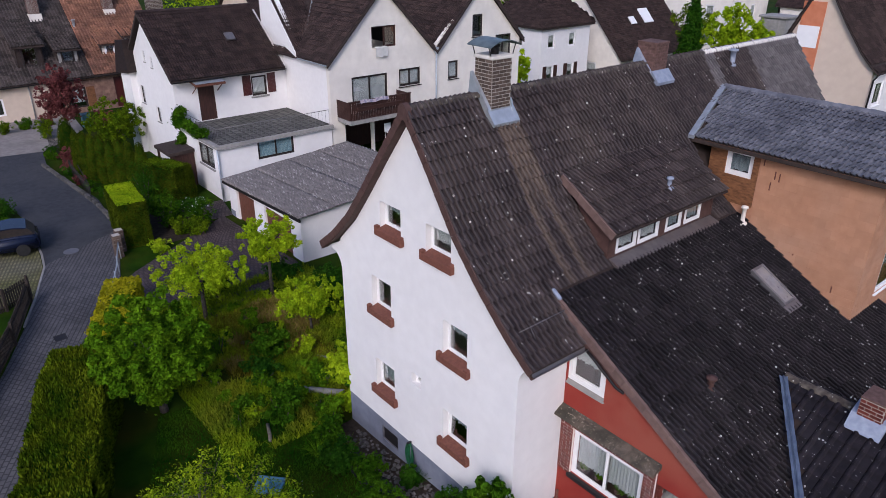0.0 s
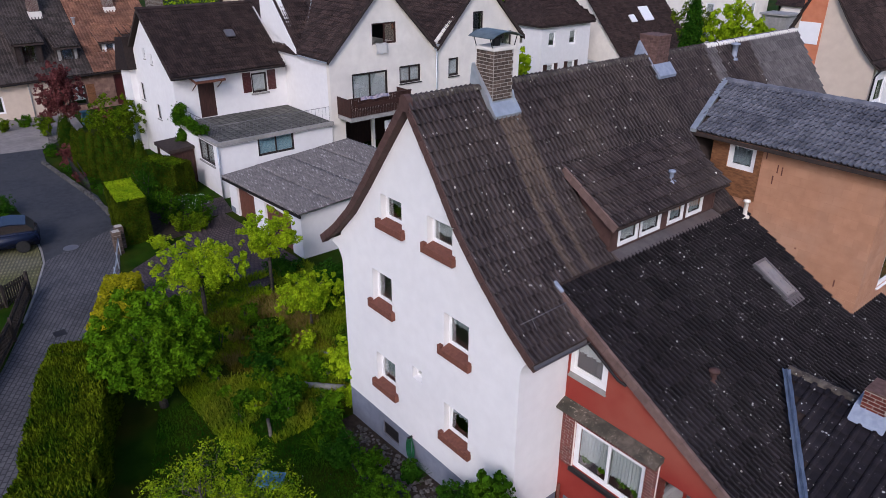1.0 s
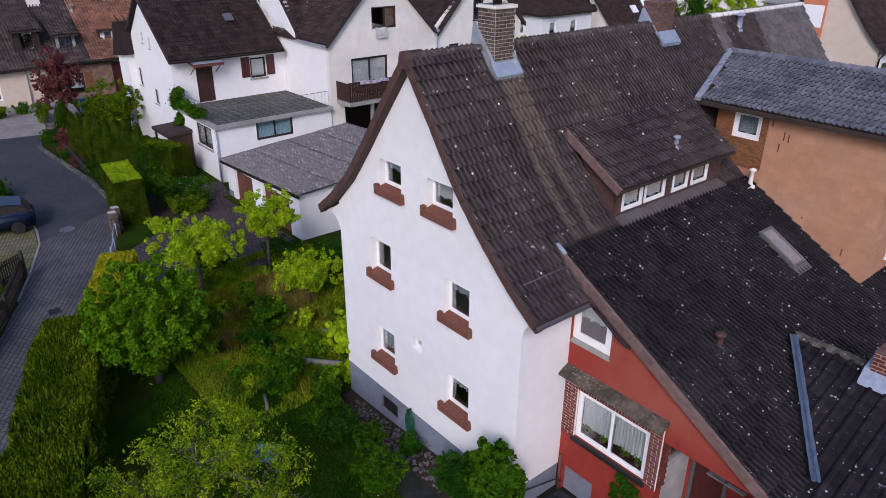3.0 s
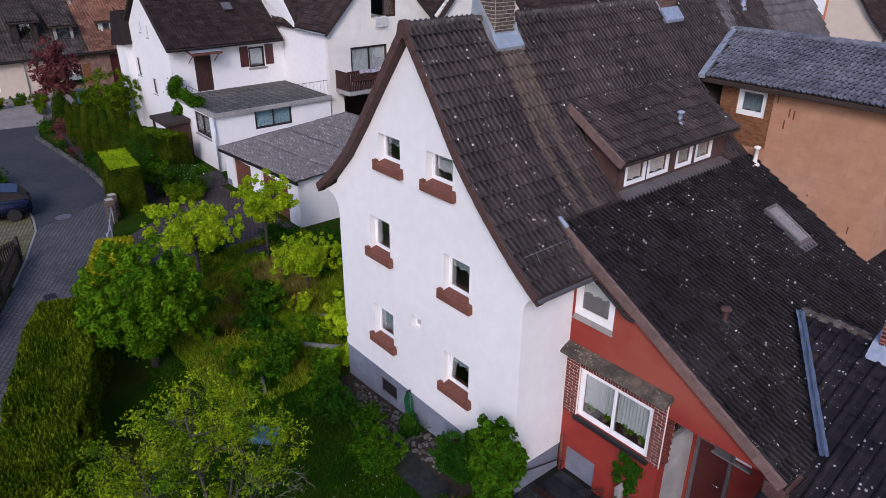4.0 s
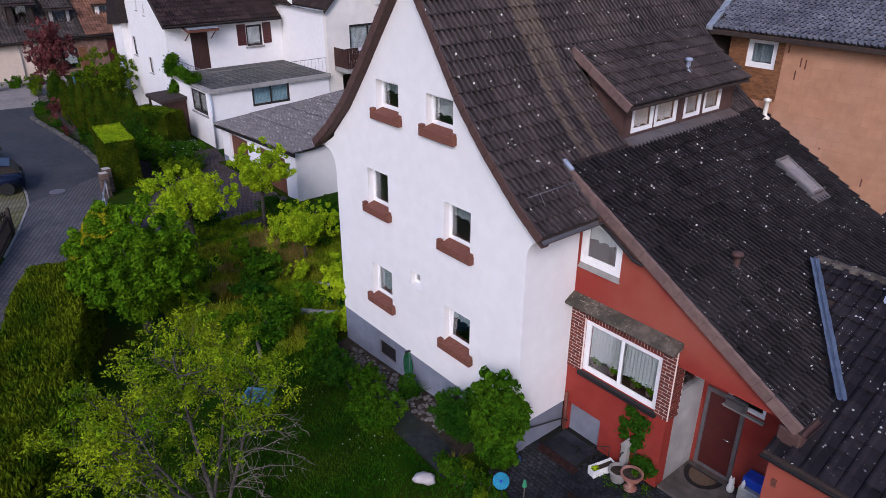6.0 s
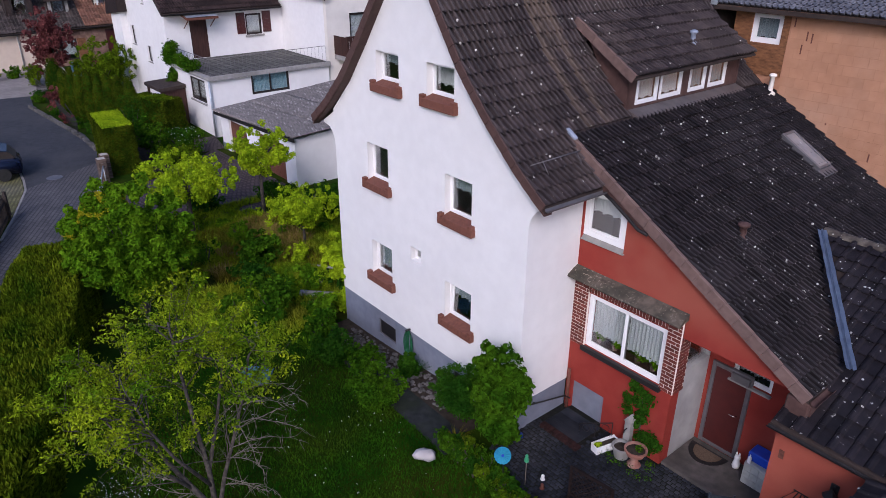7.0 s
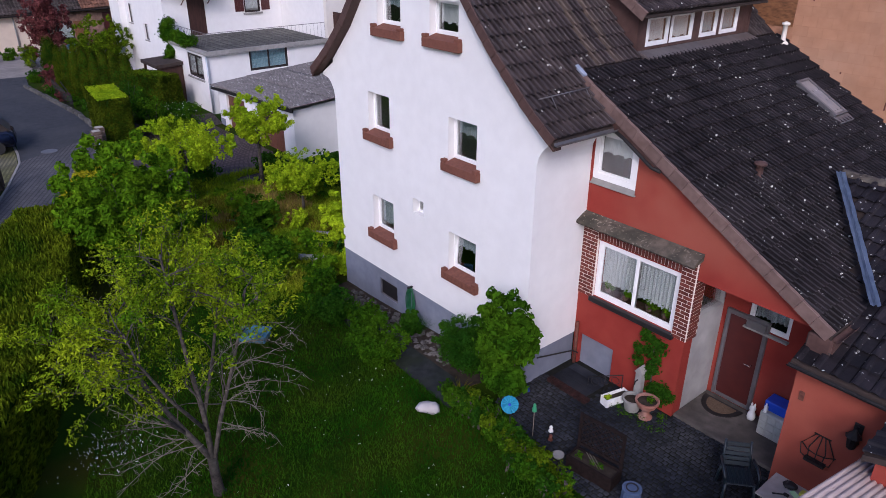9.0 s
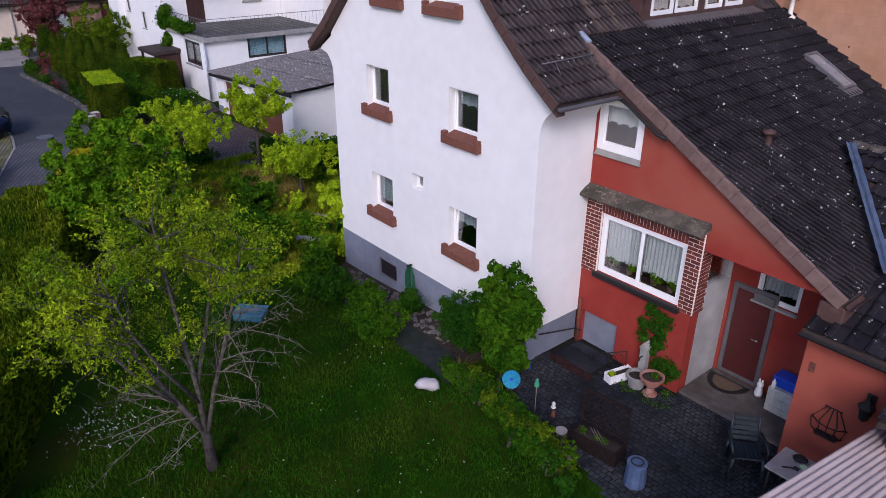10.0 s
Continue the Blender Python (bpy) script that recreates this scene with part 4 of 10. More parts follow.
# brick facing round the wide window
def brick_panel(parent, name, m, w, h, mats, course=0.082, bl=0.22, joint=0.016, proud=0.012, limit=300, label=""):
    """Bricks in stretcher bond on a mortar bed; m: frame with x along, y inward, z up from the panel's foot."""
    bed = box_part(name, (0, -0.004, 0), (w, 0.05, h), mats[1], parent, label, m=m)
    rows = int(round(h / course))
    ch = h / rows
    shared = {}
    k = 0
    for r in range(rows):
        x = -bl * (0.5 if r % 2 else 0.0)
        while x < w - 0.02:
            a, b = max(x, 0.0) + joint / 2, min(x + bl, w) - joint / 2
            if b - a > 0.03:
                key = round(b - a, 3)
                if key not in shared:
                    bm = bmesh.new()
                    bm_box(bm, (0, -0.004 - proud, 0), (b - a, 0.0, ch - joint), None, 0.003)
                    me = bpy.data.meshes.new("brick")
                    bm.to_mesh(me)
                    bm.free()
                    me.materials.append(mats[0])
                    shared[key] = me
                ob = new("brick", shared[key])
                ob.matrix_basis = m @ Matrix.Translation((a, 0, r * ch + joint / 2))
                under(ob, bed)
                k += 1
            x += bl
    return bed


RB = (M_BRICK, M_MORTAR)
brick_panel(house, "brick_facing", Matrix.Translation((-8.645, YR - 0.03, 1.66)), 0.40, 1.74, RB, label="red clinker facing with white joints")
brick_panel(house, "brick_facing", Matrix.Translation((-6.225, YR - 0.03, 1.66)), 0.315, 1.74, RB, label="red clinker facing with white joints")
brick_panel(house, "brick_facing", face_x(-5.905) @ Matrix.Translation((YR - 0.018, 0, 1.66)), 0.36, 1.74, RB, label="red clinker facing with white joints")
box_part("brick_return", (-5.95, YR - 0.026, 1.66), (-5.914, YR + 0.34, 3.40), M_MORTAR, house)
# upright bricks over the window
bm = bmesh.new()
for i in range(26):
    bm_box(bm, (-8.24 + i * 0.078, YR - 0.045, 3.11), (-8.24 + i * 0.078 + 0.062, YR - 0.004, 3.38), None, 0.003)
part("brick_lintel", bm, M_BRICK, house, "upright clinker course")
box_part("lintel_bed", (-8.24, YR - 0.03, 3.105), (-6.226, YR - 0.002, 3.385), M_MORTAR, house)
# sagging mossy canopy over it
bm = bmesh.new()
pts = [(YR - 0.003, 3.62), (YR - 0.16, 3.55), (YR - 0.29, 3.47), (YR - 0.32, 3.43), (YR - 0.29, 3.39), (YR - 0.16, 3.45), (YR - 0.003, 3.48)]
bm_prism(bm, pts, "x", -8.655, -5.84)
part("canopy", bm, M_CANOPY, house, "mossy weathered concrete canopy")

# ---- main roof ----
roof = new("roof")
roof.location = Vector((-12.4, 14.0, 10.0)) - base_of(house)
roof.parent = house
roof["label"] = "steep dark roof of ribbed concrete tiles with lichen"
bpy.context.view_layer.update()
YV = 9.17
YEND = 27.5
YLOW0, YLOW1 = 10.92, 21.0


def deck(prof, y0, y1, thick=0.10):
    bm = bmesh.new()
    pts = [(x, z - 0.03) for x, z in prof]
    bm_prism(bm, pts + [(x, z - thick) for x, z in reversed(pts)], "y", y0, y1)
    return bm


part("deck", deck(PROF_R, YV + 0.02, YLOW0), M_DECK, roof)
part("deck", deck([(-9.07, 6.44)] + PROF_R[2:], YLOW0, YEND), M_DECK, roof)
part("deck", deck([(LOW[0][0], LOW[0][1]), (-8.9, 6.36)], YLOW0, YLOW1), M_DECK, roof)
part("deck", deck(PROF_L, YV + 0.02, YEND), M_TILE, roof)
TILE = tile_mesh(0.30, 0.40, 2, 0.066, 0.070)
COURSE = 0.345
rows_front = slope_frames(PROF_R, COURSE)


def washed(q):
    """Clean strips below the chimney, and the newer tiles near the far end."""
    if q.x > -8.2 and q.y < 12:
        return 0
    if q.y > 23.9 or 21.3 < q.y < 21.85:
        return 2
    return 0


def main_keep(q, up):
    if q.x > -9.07 and q.y > YLOW0:
        return False
    if 13.0 < q.y < 17.9 and q.x > -10.75:
        return False
    # the valley to the roof of the extension
    if 18.7 < q.y < 24.2 and q.x > -10.65 - min(q.y - 18.6, 24.2 - q.y) * 0.30:
        return False
    if 11.42 < q.y < 12.2 and q.x < -11.95:
        return False
    return True


fr = frames_for(rows_front, (0, 1, 0), (YV, YEND), 0.30, main_keep, (1, 0, 0.5), washed)
ROOF_FRONT = fr
low_rows = slope_frames(LOW, COURSE)


def low_keep(q, up):
    if q.y > 18.9 and q.x < -5.3:
        return False
    # the valley to the lower annex roof
    if q.x > -5.25 and 12.32 + (-3.3 - q.x) * 1.44 < q.y < 15.0:
        return False
    return True


ROOF_LOW = frames_for(low_rows, (0, 1, 0), (YLOW0 + 0.02, YLOW1), 0.30, low_keep, (1, 0, 0.5), lambda q: 0)

# ridge tiles
def ridge_tiles(parent, a, b, r, n, material, drop=0.05):
    a, b = Vector(a), Vector(b)
    d = (b - a) / n
    bm = bmesh.new()
    k = 8
    L = d.length * 1.10
    r0 = [bm.verts.new((0, r * 1.12 * math.cos(math.pi * i / k), r * 1.12 * math.sin(math.pi * i / k))) for i in range(k + 1)]
    r1 = [bm.verts.new((L, r * 0.95 * math.cos(math.pi * i / k), r * 0.95 * math.sin(math.pi * i / k))) for i in range(k + 1)]
    r2 = [bm.verts.new((0, (r * 1.12 - 0.03) * math.cos(math.pi * i / k), (r * 1.12 - 0.03) * math.sin(math.pi * i / k))) for i in range(k + 1)]
    for i in range(k):
        bm.faces.new((r0[i], r0[i + 1], r1[i + 1], r1[i]))
        bm.faces.new((r2[i], r2[i + 1], r0[i + 1], r0[i]))
    me = bpy.data.meshes.new("ridge_tile")
    bm.to_mesh(me)
    bm.free()
    me.materials.append(material)
    rot = d.to_track_quat("X", "Z").to_matrix().to_4x4()
    for i in range(n):
        ob = new("ridge_tile", me)
        ob.matrix_basis = Matrix.Translation(a + d * i - Vector((0, 0, drop))) @ rot
        under(ob, parent)


ridge_tiles(roof, (-12.42, YV, 10.42), (-12.42, 21.3, 10.42), 0.11, 36, M_RIDGE, 0.05)
bm = bmesh.new()
bm_prism(bm, [(-12.62, 10.16), (-12.56, 10.44), (-12.50, 10.52), (-12.42, 10.545), (-12.34, 10.52), (-12.28, 10.44), (-12.22, 10.16)], "y", YV - 0.048, YV + 0.10)
part("ridge_end", bm, M_VERGE, roof, "brown closing piece of the ridge")
ridge_tiles(roof, (-12.42, 21.3, 10.42), (-12.42, YEND, 10.42), 0.12, 18, M_OLDWHITE, 0.05)


# verge boards along the gable
def verge(prof, y, name="verge_tile", top=0.06, drop=0.13, width=0.085, parent=roof, material=M_VERGE):
    rows = slope_frames(prof, COURSE)
    for i, (p, up) in enumerate(rows):
        nrm = Vector((-up.z, 0, up.x))
        if nrm.z < 0:
            nrm = -nrm
        bm = bmesh.new()
        L = COURSE - 0.004
        for lo, hi in (((0, 0, -drop), (L, 0.035, top + 0.012)), ((0, 0.035, top - 0.018), (L, width, top + 0.012))):
            bm_box(bm, lo, hi, None, 0.008)
        m = Matrix(((up.x, 0, nrm.x, p.x), (up.y, 1, nrm.y, y), (up.z, 0, nrm.z, p.z), (0, 0, 0, 1))) @ Matrix.Rotation(0.03, 4, "Y")
        part(name, bm, material, parent, m=m)


verge(PROF_R, YV - 0.03)
verge(PROF_L, YV - 0.03)
verge(LOW, YLOW0 - 0.06, drop=0.16, material=M_VERGE2)
# soffits under the verge overhang
bm = bmesh.new()
pts = [(x, z - 0.14) for x, z in PROF_L] + [(x, z - 0.14) for x, z in reversed(PROF_R[:-1])]
bm_prism(bm, pts + [(x, z - 0.05) for x, z in reversed(pts)], "y", YV + 0.01, YF - 0.004)
part("soffit", bm, M_VERGE, house, "brown soffit board")
# cheek between the low roof and the eave in front
bm = bmesh.new()
bm_prism(bm, [(-9.2, 6.30), (-8.2, 5.45), (-8.0, 5.45), (-6.2, 4.62), (-6.2, 4.74), (-9.0, 6.38)], "y", YLOW0 - 0.01, YLOW0 + 0.12)
part("cheek", bm, M_VERGE, house, "brown sheet cheek")
# gutters
def gutter(parent, a, b, r=0.065, material=M_VERGE):
    bm = bmesh.new()
    a, b = Vector(a), Vector(b)
    rows = []
    side = (b - a).normalized().cross(Vector((0, 0, 1)))
    for p in (a, b):
        rows.append([bm.verts.new(p + side * r * math.cos(t) + Vector((0, 0, -r * math.sin(t)))) for t in [math.pi * i / 8 for i in range(9)]])
        rows.append([bm.verts.new(p + side * (r - 0.008) * math.cos(t) + Vector((0, 0, -(r - 0.008) * math.sin(t)))) for t in [math.pi * i / 8 for i in range(9)]])
    o0, i0, o1, i1 = rows
    for k in range(8):
        bm.faces.new((o0[k], o0[k + 1], o1[k + 1], o1[k]))
        bm.faces.new((i0[k], i1[k], i1[k + 1], i0[k + 1]))
    for k in (0, 8):
        bm.faces.new((o0[k], o1[k], i1[k], i0[k]))
    part("gutter", bm, material, parent, smooth=False)


gutter(house, (-8.03, YV + 0.02, 5.57), (-8.03, YLOW0 - 0.02, 5.55), material=M_ALU)
gutter(house, (-3.28, YLOW0, 3.08), (-3.28, 12.1, 3.07), material=M_VERGE)
gutter(house, (-16.78, YV + 0.05, 5.50), (-16.78, YEND, 5.50), material=M_VERGE)

# dormer
M_SHEET = mat("grey_brown_sheet", (0.085, 0.075, 0.078), (0.13, 0.115, 0.115), 4.0, 0.6, 0.1, stain=(0.10, 0.065, 0.05), stain_amt=0.6, stain_scale=1.0)
dormer = new("dormer")
dormer.location = Vector((-9.9, 15.3, 7.0)) - base_of(house)
dormer.parent = house
dormer["label"] = "long shed dormer with brown cheeks and four small windows"
bpy.context.view_layer.update()
DT, DB = (-10.85, 8.50), (-9.00, 7.407)
DY0, DY1 = 12.84, 17.95
for y in (DY0 + 0.22, DY1 - 0.22):
    bm = bmesh.new()
    bm_prism(bm, [(-10.72, 8.30), (-9.32, 7.45), (-9.32, 6.45), (-9.6, 6.6)], "y", y, y + 0.08)
    part("cheek", bm, M_VERGE, dormer, "brown clad cheek")
DW = [(13.38, 14.20), (14.28, 15.17), (15.50, 16.22), (16.38, 17.16)]
part("front", wall_bm([(DY0 + 0.24, 7.42), (DY1 - 0.24, 7.42)], 6.35, 0.08, [(a, 6.68, b, 7.33) for a, b in DW]), M_VERGE, dormer, "brown clad front", face_x(-9.32))
bm = bmesh.new()
bm_prism(bm, [(x, z - 0.03) for x, z in (DT, DB)] + [(DB[0], DB[1] - 0.07), (DT[0], DT[1] - 0.13)], "y", DY0 + 0.02, DY1)
part("deck", bm, M_DECK, dormer)
bm = bmesh.new()
bm_prism(bm, [(-9.36, 6.62), (-9.0, 6.50), (-9.0, 6.44), (-9.36, 6.40)], "y", DY0 + 0.3, DY1 - 0.2)
part("apron", bm, M_SHEET, dormer, "grey-brown sheet apron")
for a, b in DW:
    window(house, face_x(-9.30), a, 6.68, b, 7.33, 0.0, bar=0.06, curtain=M_CURTAIN if a < 15 else M_NET, drop=0.98, name="dormer_window", label="small square white-framed dormer window")
DORMER_ROWS = slope_frames([DB, DT], COURSE)
DORMER_FR = frames_for(DORMER_ROWS, (0, 1, 0), (DY0 + 0.02, DY1), 0.30, lambda q, up: True, (1, 0, 0.5))
verge([DB, DT], DY0 - 0.03, parent=dormer, drop=0.14, material=M_VERGE2)


# ---- chimneys ----
def chimney(parent, x0, y0, x1, y1, z0, z1, mats, label, limit=300):
    c = new("chimney")
    c.location = Vector(((x0 + x1) / 2, (y0 + y1) / 2, z0)) - base_of(parent)
    c.parent = parent
    c["label"] = label
    bpy.context.view_layer.update()
    core = box_part("shaft", (x0, y0, z0), (x1, y1, z1), mats[1], c)
    h = z1 - z0
    rows = int(h / 0.082)
    ch = h / rows
    shared = {}
    for m, w in ((Matrix.Translation((x0, y0, z0)), x1 - x0), (face_x(x1) @ Matrix.Translation((y0, 0, z0)), y1 - y0)):
        for r in range(rows):
            x = -0.12 * (r % 2)
            while x < w - 0.03:
                a, b = max(x, 0) + 0.008, min(x + 0.24, w) - 0.008
                if b - a > 0.03:
                    key = round(b - a, 3)
                    if key not in shared:
                        bm = bmesh.new()
                        bm_box(bm, (0, -0.012, 0), (b - a, 0.0, ch - 0.018), None, 0.003)
                        me = bpy.data.meshes.new("brick")
                        bm.to_mesh(me)
                        bm.free()
                        me.materials.append(mats[0])
                        shared[key] = me
                    ob = new("brick", shared[key])
                    ob.matrix_basis = m @ Matrix.Translation((a, 0, r * ch + 0.006))
                    under(ob, c)
                x += 0.24
    return c


M_COWL = mat("dark_grey_green_sheet", (0.085, 0.115, 0.12), (0.14, 0.175, 0.18), 5.0, 0.45, 0.1, 30, metal=0.4, stain=(0.30, 0.33, 0.32), stain_amt=0.4, stain_scale=3.0)
OB = (M_BRICK_OCHRE, M_MORTAR_GREY)
ch = chimney(house, -12.62, 11.50, -12.02, 12.14, 9.75, 11.28, OB, "brown brick chimney with curved sheet cowl and zinc flashing")
box_part("cap", (-12.66, 11.46, 11.28), (-11.98, 12.18, 11.36), M_OLDWHITE, ch, "pale concrete cap", 0.01)
bm = bmesh.new()
n = 14
arc = [(11.82 + 1.0 * math.sin(radians(a)), 11.72 + 1.0 * (math.cos(radians(a)) - 1)) for a in [-30 + 60 * i / n for i in range(n + 1)]]
arc2 = [(11.82 + 0.985 * math.sin(radians(a)), 11.72 + 0.985 * (math.cos(radians(a)) - 1) - 0.015) for a in [30 - 60 * i / n for i in range(n + 1)]]
bm_prism(bm, arc + arc2, "x", -12.74, -11.90)
part("cowl", bm, M_COWL, ch, "curved grey sheet cowl", smooth=False)
for px in (-12.60, -12.04):
    for py, zz in ((11.38, 11.57), (12.26, 11.57)):
        tube_part("cowl_leg", [(px, py + (0.08 if py < 11.8 else -0.08), 11.36), (px, py, zz + 0.02)], 0.012, M_IRON, ch)
bm = bmesh.new()
bm_lathe(bm, [(0.10, 0), (0.10, 0.16), (0.14, 0.18), (0.14, 0.22)], (-12.3, 11.82, 11.36), 14)
part("flue", bm, M_IRON, ch, "dark flue collar")
bm = bmesh.new()
bm_prism(bm, [(-12.75, 10.42), (-12.68, 10.95), (-12.05, 10.20), (-11.86, 9.80), (-11.82, 9.70), (-11.86, 9.66), (-12.1, 9.9)], "y", 11.40, 11.49)
bm_box(bm, (-12.0, 11.46, 9.55), (-11.985, 12.2, 10.12))
bm_prism(bm, [(-12.02, 10.08), (-12.0, 10.10), (-11.76, 9.80), (-11.78, 9.72)], "y", 11.38, 12.26)
bm_prism(bm, [(-12.62, 10.42), (-12.02, 10.3), (-11.8, 9.70), (-11.78, 9.60)], "y", 12.15, 12.20)
part("flashing", bm, M_ZINC, ch, "bright zinc flashing")
ch2 = chimney(house, -12.75, 18.20, -12.1, 18.82, 9.75, 10.98, (M_BRICK_OLD, M_BRICK_OLD), "old dull brick chimney with zinc flashing")
bm = bmesh.new()
bm_prism(bm, [(-12.8, 10.45), (-12.7, 10.85), (-12.05, 10.10), (-11.90, 9.86), (-11.94, 9.74)], "y", 18.08, 18.18)
bm_box(bm, (-12.09, 18.18, 9.75), (-12.07, 18.88, 10.2))
bm_prism(bm, [(-12.1, 10.20), (-12.08, 10.24), (-11.80, 9.93), (-11.82, 9.84)], "y", 18.08, 18.92)
part("flashing", bm, M_LEAD, ch2, "grey zinc flashing")
box_part("cap", (-12.77, 18.18, 10.98), (-12.08, 18.84, 11.04), M_BRICK_OLD, ch2, "crumbling brick top", 0.01)


def roof_vent(parent, x, y, z, material, h=0.34, r=0.06, lean=0.0, name="roof_vent"):
    bm = bmesh.new()
    bm_lathe(bm, [(0.15, -0.02), (0.14, 0.03), (r * 1.2, 0.08), (r, 0.10), (r, h), (r * 1.7, h + 0.02), (r * 1.6, h + 0.07), (0.02, h + 0.10)], (0, 0, 0), 14)
    return part(name, bm, material, parent, "small roof vent pipe", Matrix.Translation((x, y, z)), smooth=True)


roof_vent(house, -9.62, 15.9, 7.74, M_LEAD, 0.26)
roof_vent(house, -12.05, 22.6, 9.90, M_LEAD, 0.46, 0.09)
roof_vent(house, -6.02, 12.90, 4.62, M_VERGE, 0.28, 0.075)
roof_vent(house, -8.75, 18.62, 6.3, M_OLDWHITE, 0.45, 0.06)
# roof light
rl = new("roof_light")
rl.location = Vector((-7.0, 17.35, 5.3)) - base_of(house)
rl.parent = house
rl["label"] = "narrow dirty roof light in a grey frame"
bpy.context.view_layer.update()
up = Vector((-5.71, 0, 3.32)).normalized()
nrm = Vector((0.503, 0, 0.864))
mrl = Matrix(((0, up.x, nrm.x, -6.52), (1, 0, 0, 17.12), (0, up.z, nrm.z, 4.98), (0, 0, 0, 1)))
bm = bmesh.new()
for lo, hi in (((0, 0, 0), (0.07, 1.25, 0.16)), ((0.53, 0, 0), (0.60, 1.25, 0.16)), ((0.07, 0, 0), (0.53, 0.07, 0.16)), ((0.07, 1.18, 0), (0.53, 1.25, 0.16)), ((-0.06, -0.22, 0.0), (0.66, 0, 0.11))):
    bm_box(bm, lo, hi, None, 0.008)
part("frame", bm, M_ALU, rl, m=mrl)
M_DIRTY = mat("dirty_plastic_pane", (0.20, 0.19, 0.20), (0.28, 0.27, 0.28), 5.0, 0.35, 0.1, stain=(0.28, 0.24, 0.2), stain_amt=0.6, stain_scale=2.0)
box_part("pane", (0.07, 0.07, 0.11), (0.53, 1.18, 0.13), M_DIRTY, rl, m=mrl)
# snow guard on the front eave
tube_part("snow_guard", [(-8.72, 9.40, 6.22), (-8.72, 11.05, 6.24)], 0.012, M_ALU, house, "thin metal snow guard rail")
for y in (9.75, 10.25, 10.75):
    tube_part("snow_guard_bracket", [(-8.55, y, 6.0), (-8.72, y, 6.22)], 0.010, M_ALU, house)
box_part("flashing", (-9.18, 10.85, 6.46), (-8.86, 10.95, 6.54), M_LEAD, house, "crumpled zinc flashing piece", 0.02,
         m=Matrix.Translation((-9, 10.92, 6.5)) @ Matrix.Rotation(0.55, 4, "Y") @ Matrix.Translation((9, -10.92, -6.5)))
# bent downpipe under the low verge
tube_part("downpipe", [(-8.05, 10.90, 5.50), (-7.80, 10.86, 5.42), (-7.40, 10.84, 5.20), (-7.10, 10.84, 5.02), (-6.9, 10.86, 4.98)], 0.038, M_IRON, house, "dark bent rainwater pipe")

# ---- annex ----
AZ = lambda y: 2.58 + (y - 10.62) * 0.437
part("wall", wall_bm([(-3.72, 2.46), (0.4, 2.46)], -0.6, 0.25), M_ANNEX, house, "orange-red rendered annex wall", face_y(10.85))
part("wall", wall_bm([(10.9, 2.5), (15.0, 4.2), (19.0, 2.4)], -0.6, 0.25), M_RED, house, m=face_x(0.4))
part("wall", wall_bm([(YLOW0 + 1.8, 3.0), (YLOW1, 3.0)], -0.6, 0.25), M_RED, house, m=face_x(-3.45))
bm = bmesh.new()
y0, y1 = 10.62, 15.0
bm_prism(bm, [(-3.78, 10.62), (-3.78, 12.3), (-5.25, 14.98), (0.6, 14.98), (0.6, 10.62)], "z", 0, 0.08)
for v in bm.verts:
    v.co.z += AZ(v.co.y) - 0.11
part("deck", bm, M_DECK, roof)
bm = bmesh.new()
bm_prism(bm, [(-3.3, 14.98), (-3.3, 19.0), (0.6, 19.0), (0.6, 14.98)], "z", 0, 0.08)
for v in bm.verts:
    v.co.z += 4.49 - (v.co.y - 14.98) * 0.437 - 0.11
part("deck", bm, M_TILE_LICHEN, roof)
ATILE = tile_mesh(0.30, 0.42, 1, 0.045, 0.045)
arows = []
for k in range(14):
    s = k * 0.345
    yy = 10.62 + s * 0.9163
    if yy < 14.9:
        arows.append((Vector((0, yy, AZ(yy))), Vector((0, 0.9163, 0.4004))))


def annex_keep(q, up):
    if q.y > 12.1:
        return q.x > -3.36 - (q.y - 12.13) * 0.69
    return q.x > -3.75


ANNEX_FR = frames_for(arows, (1, 0, 0), (-6.45, 0.45), 0.30, annex_keep, (0, -0.5, 1))
ridge_tiles(roof, (-5.25, 14.98, 4.50), (0.5, 14.98, 4.50), 0.12, 16, M_RIDGE, 0.05)
bm = bmesh.new()
va, vb = Vector((-5.24, 14.80, 4.46)), Vector((-3.18, 11.98, 3.26))
d = (vb - va).normalized()
sd = d.cross(Vector((0, 0, 1))).normalized()
prev = None
for i in range(25):
    p = va + (vb - va) * i / 24
    jl, jr = 0.095 + 0.005 * math.sin(i * 2.3), 0.085 + 0.006 * math.sin(i * 1.7 + 1)
    row = [bm.verts.new(p + sd * jl + Vector((0, 0, 0.13))), bm.verts.new(p + sd * 0.03 + Vector((0, 0, 0.10))), bm.verts.new(p + Vector((0, 0, 0.14))),
           bm.verts.new(p - sd * 0.03 + Vector((0, 0, 0.10))), bm.verts.new(p - sd * jr + Vector((0, 0, 0.12)))]
    if prev:
        for k in range(4):
            bm.faces.new((prev[k], prev[k + 1], row[k + 1], row[k]))
    prev = row
bmesh.ops.solidify(bm, geom=bm.faces, thickness=0.008)
part("valley_sheet", bm, M_BLUEZINC, roof, "blue-grey lead valley sheet")
gutter(house, (-3.80, 10.56, 2.52), (-1.9, 10.56, 2.50), 0.05, M_IRON)
box_part("post", (-3.66, 10.95, 2.60), (-3.50, 11.12, 3.08), M_VERGE, house, "short brown post under the eave", 0.01)
bm = bmesh.new()
bm_prism(bm, [(-3.75, 2.58), (-3.75, 2.72), (-3.40, 3.0), (-3.30, 3.0), (-3.30, 2.6)], "y", 10.95, 11.6)
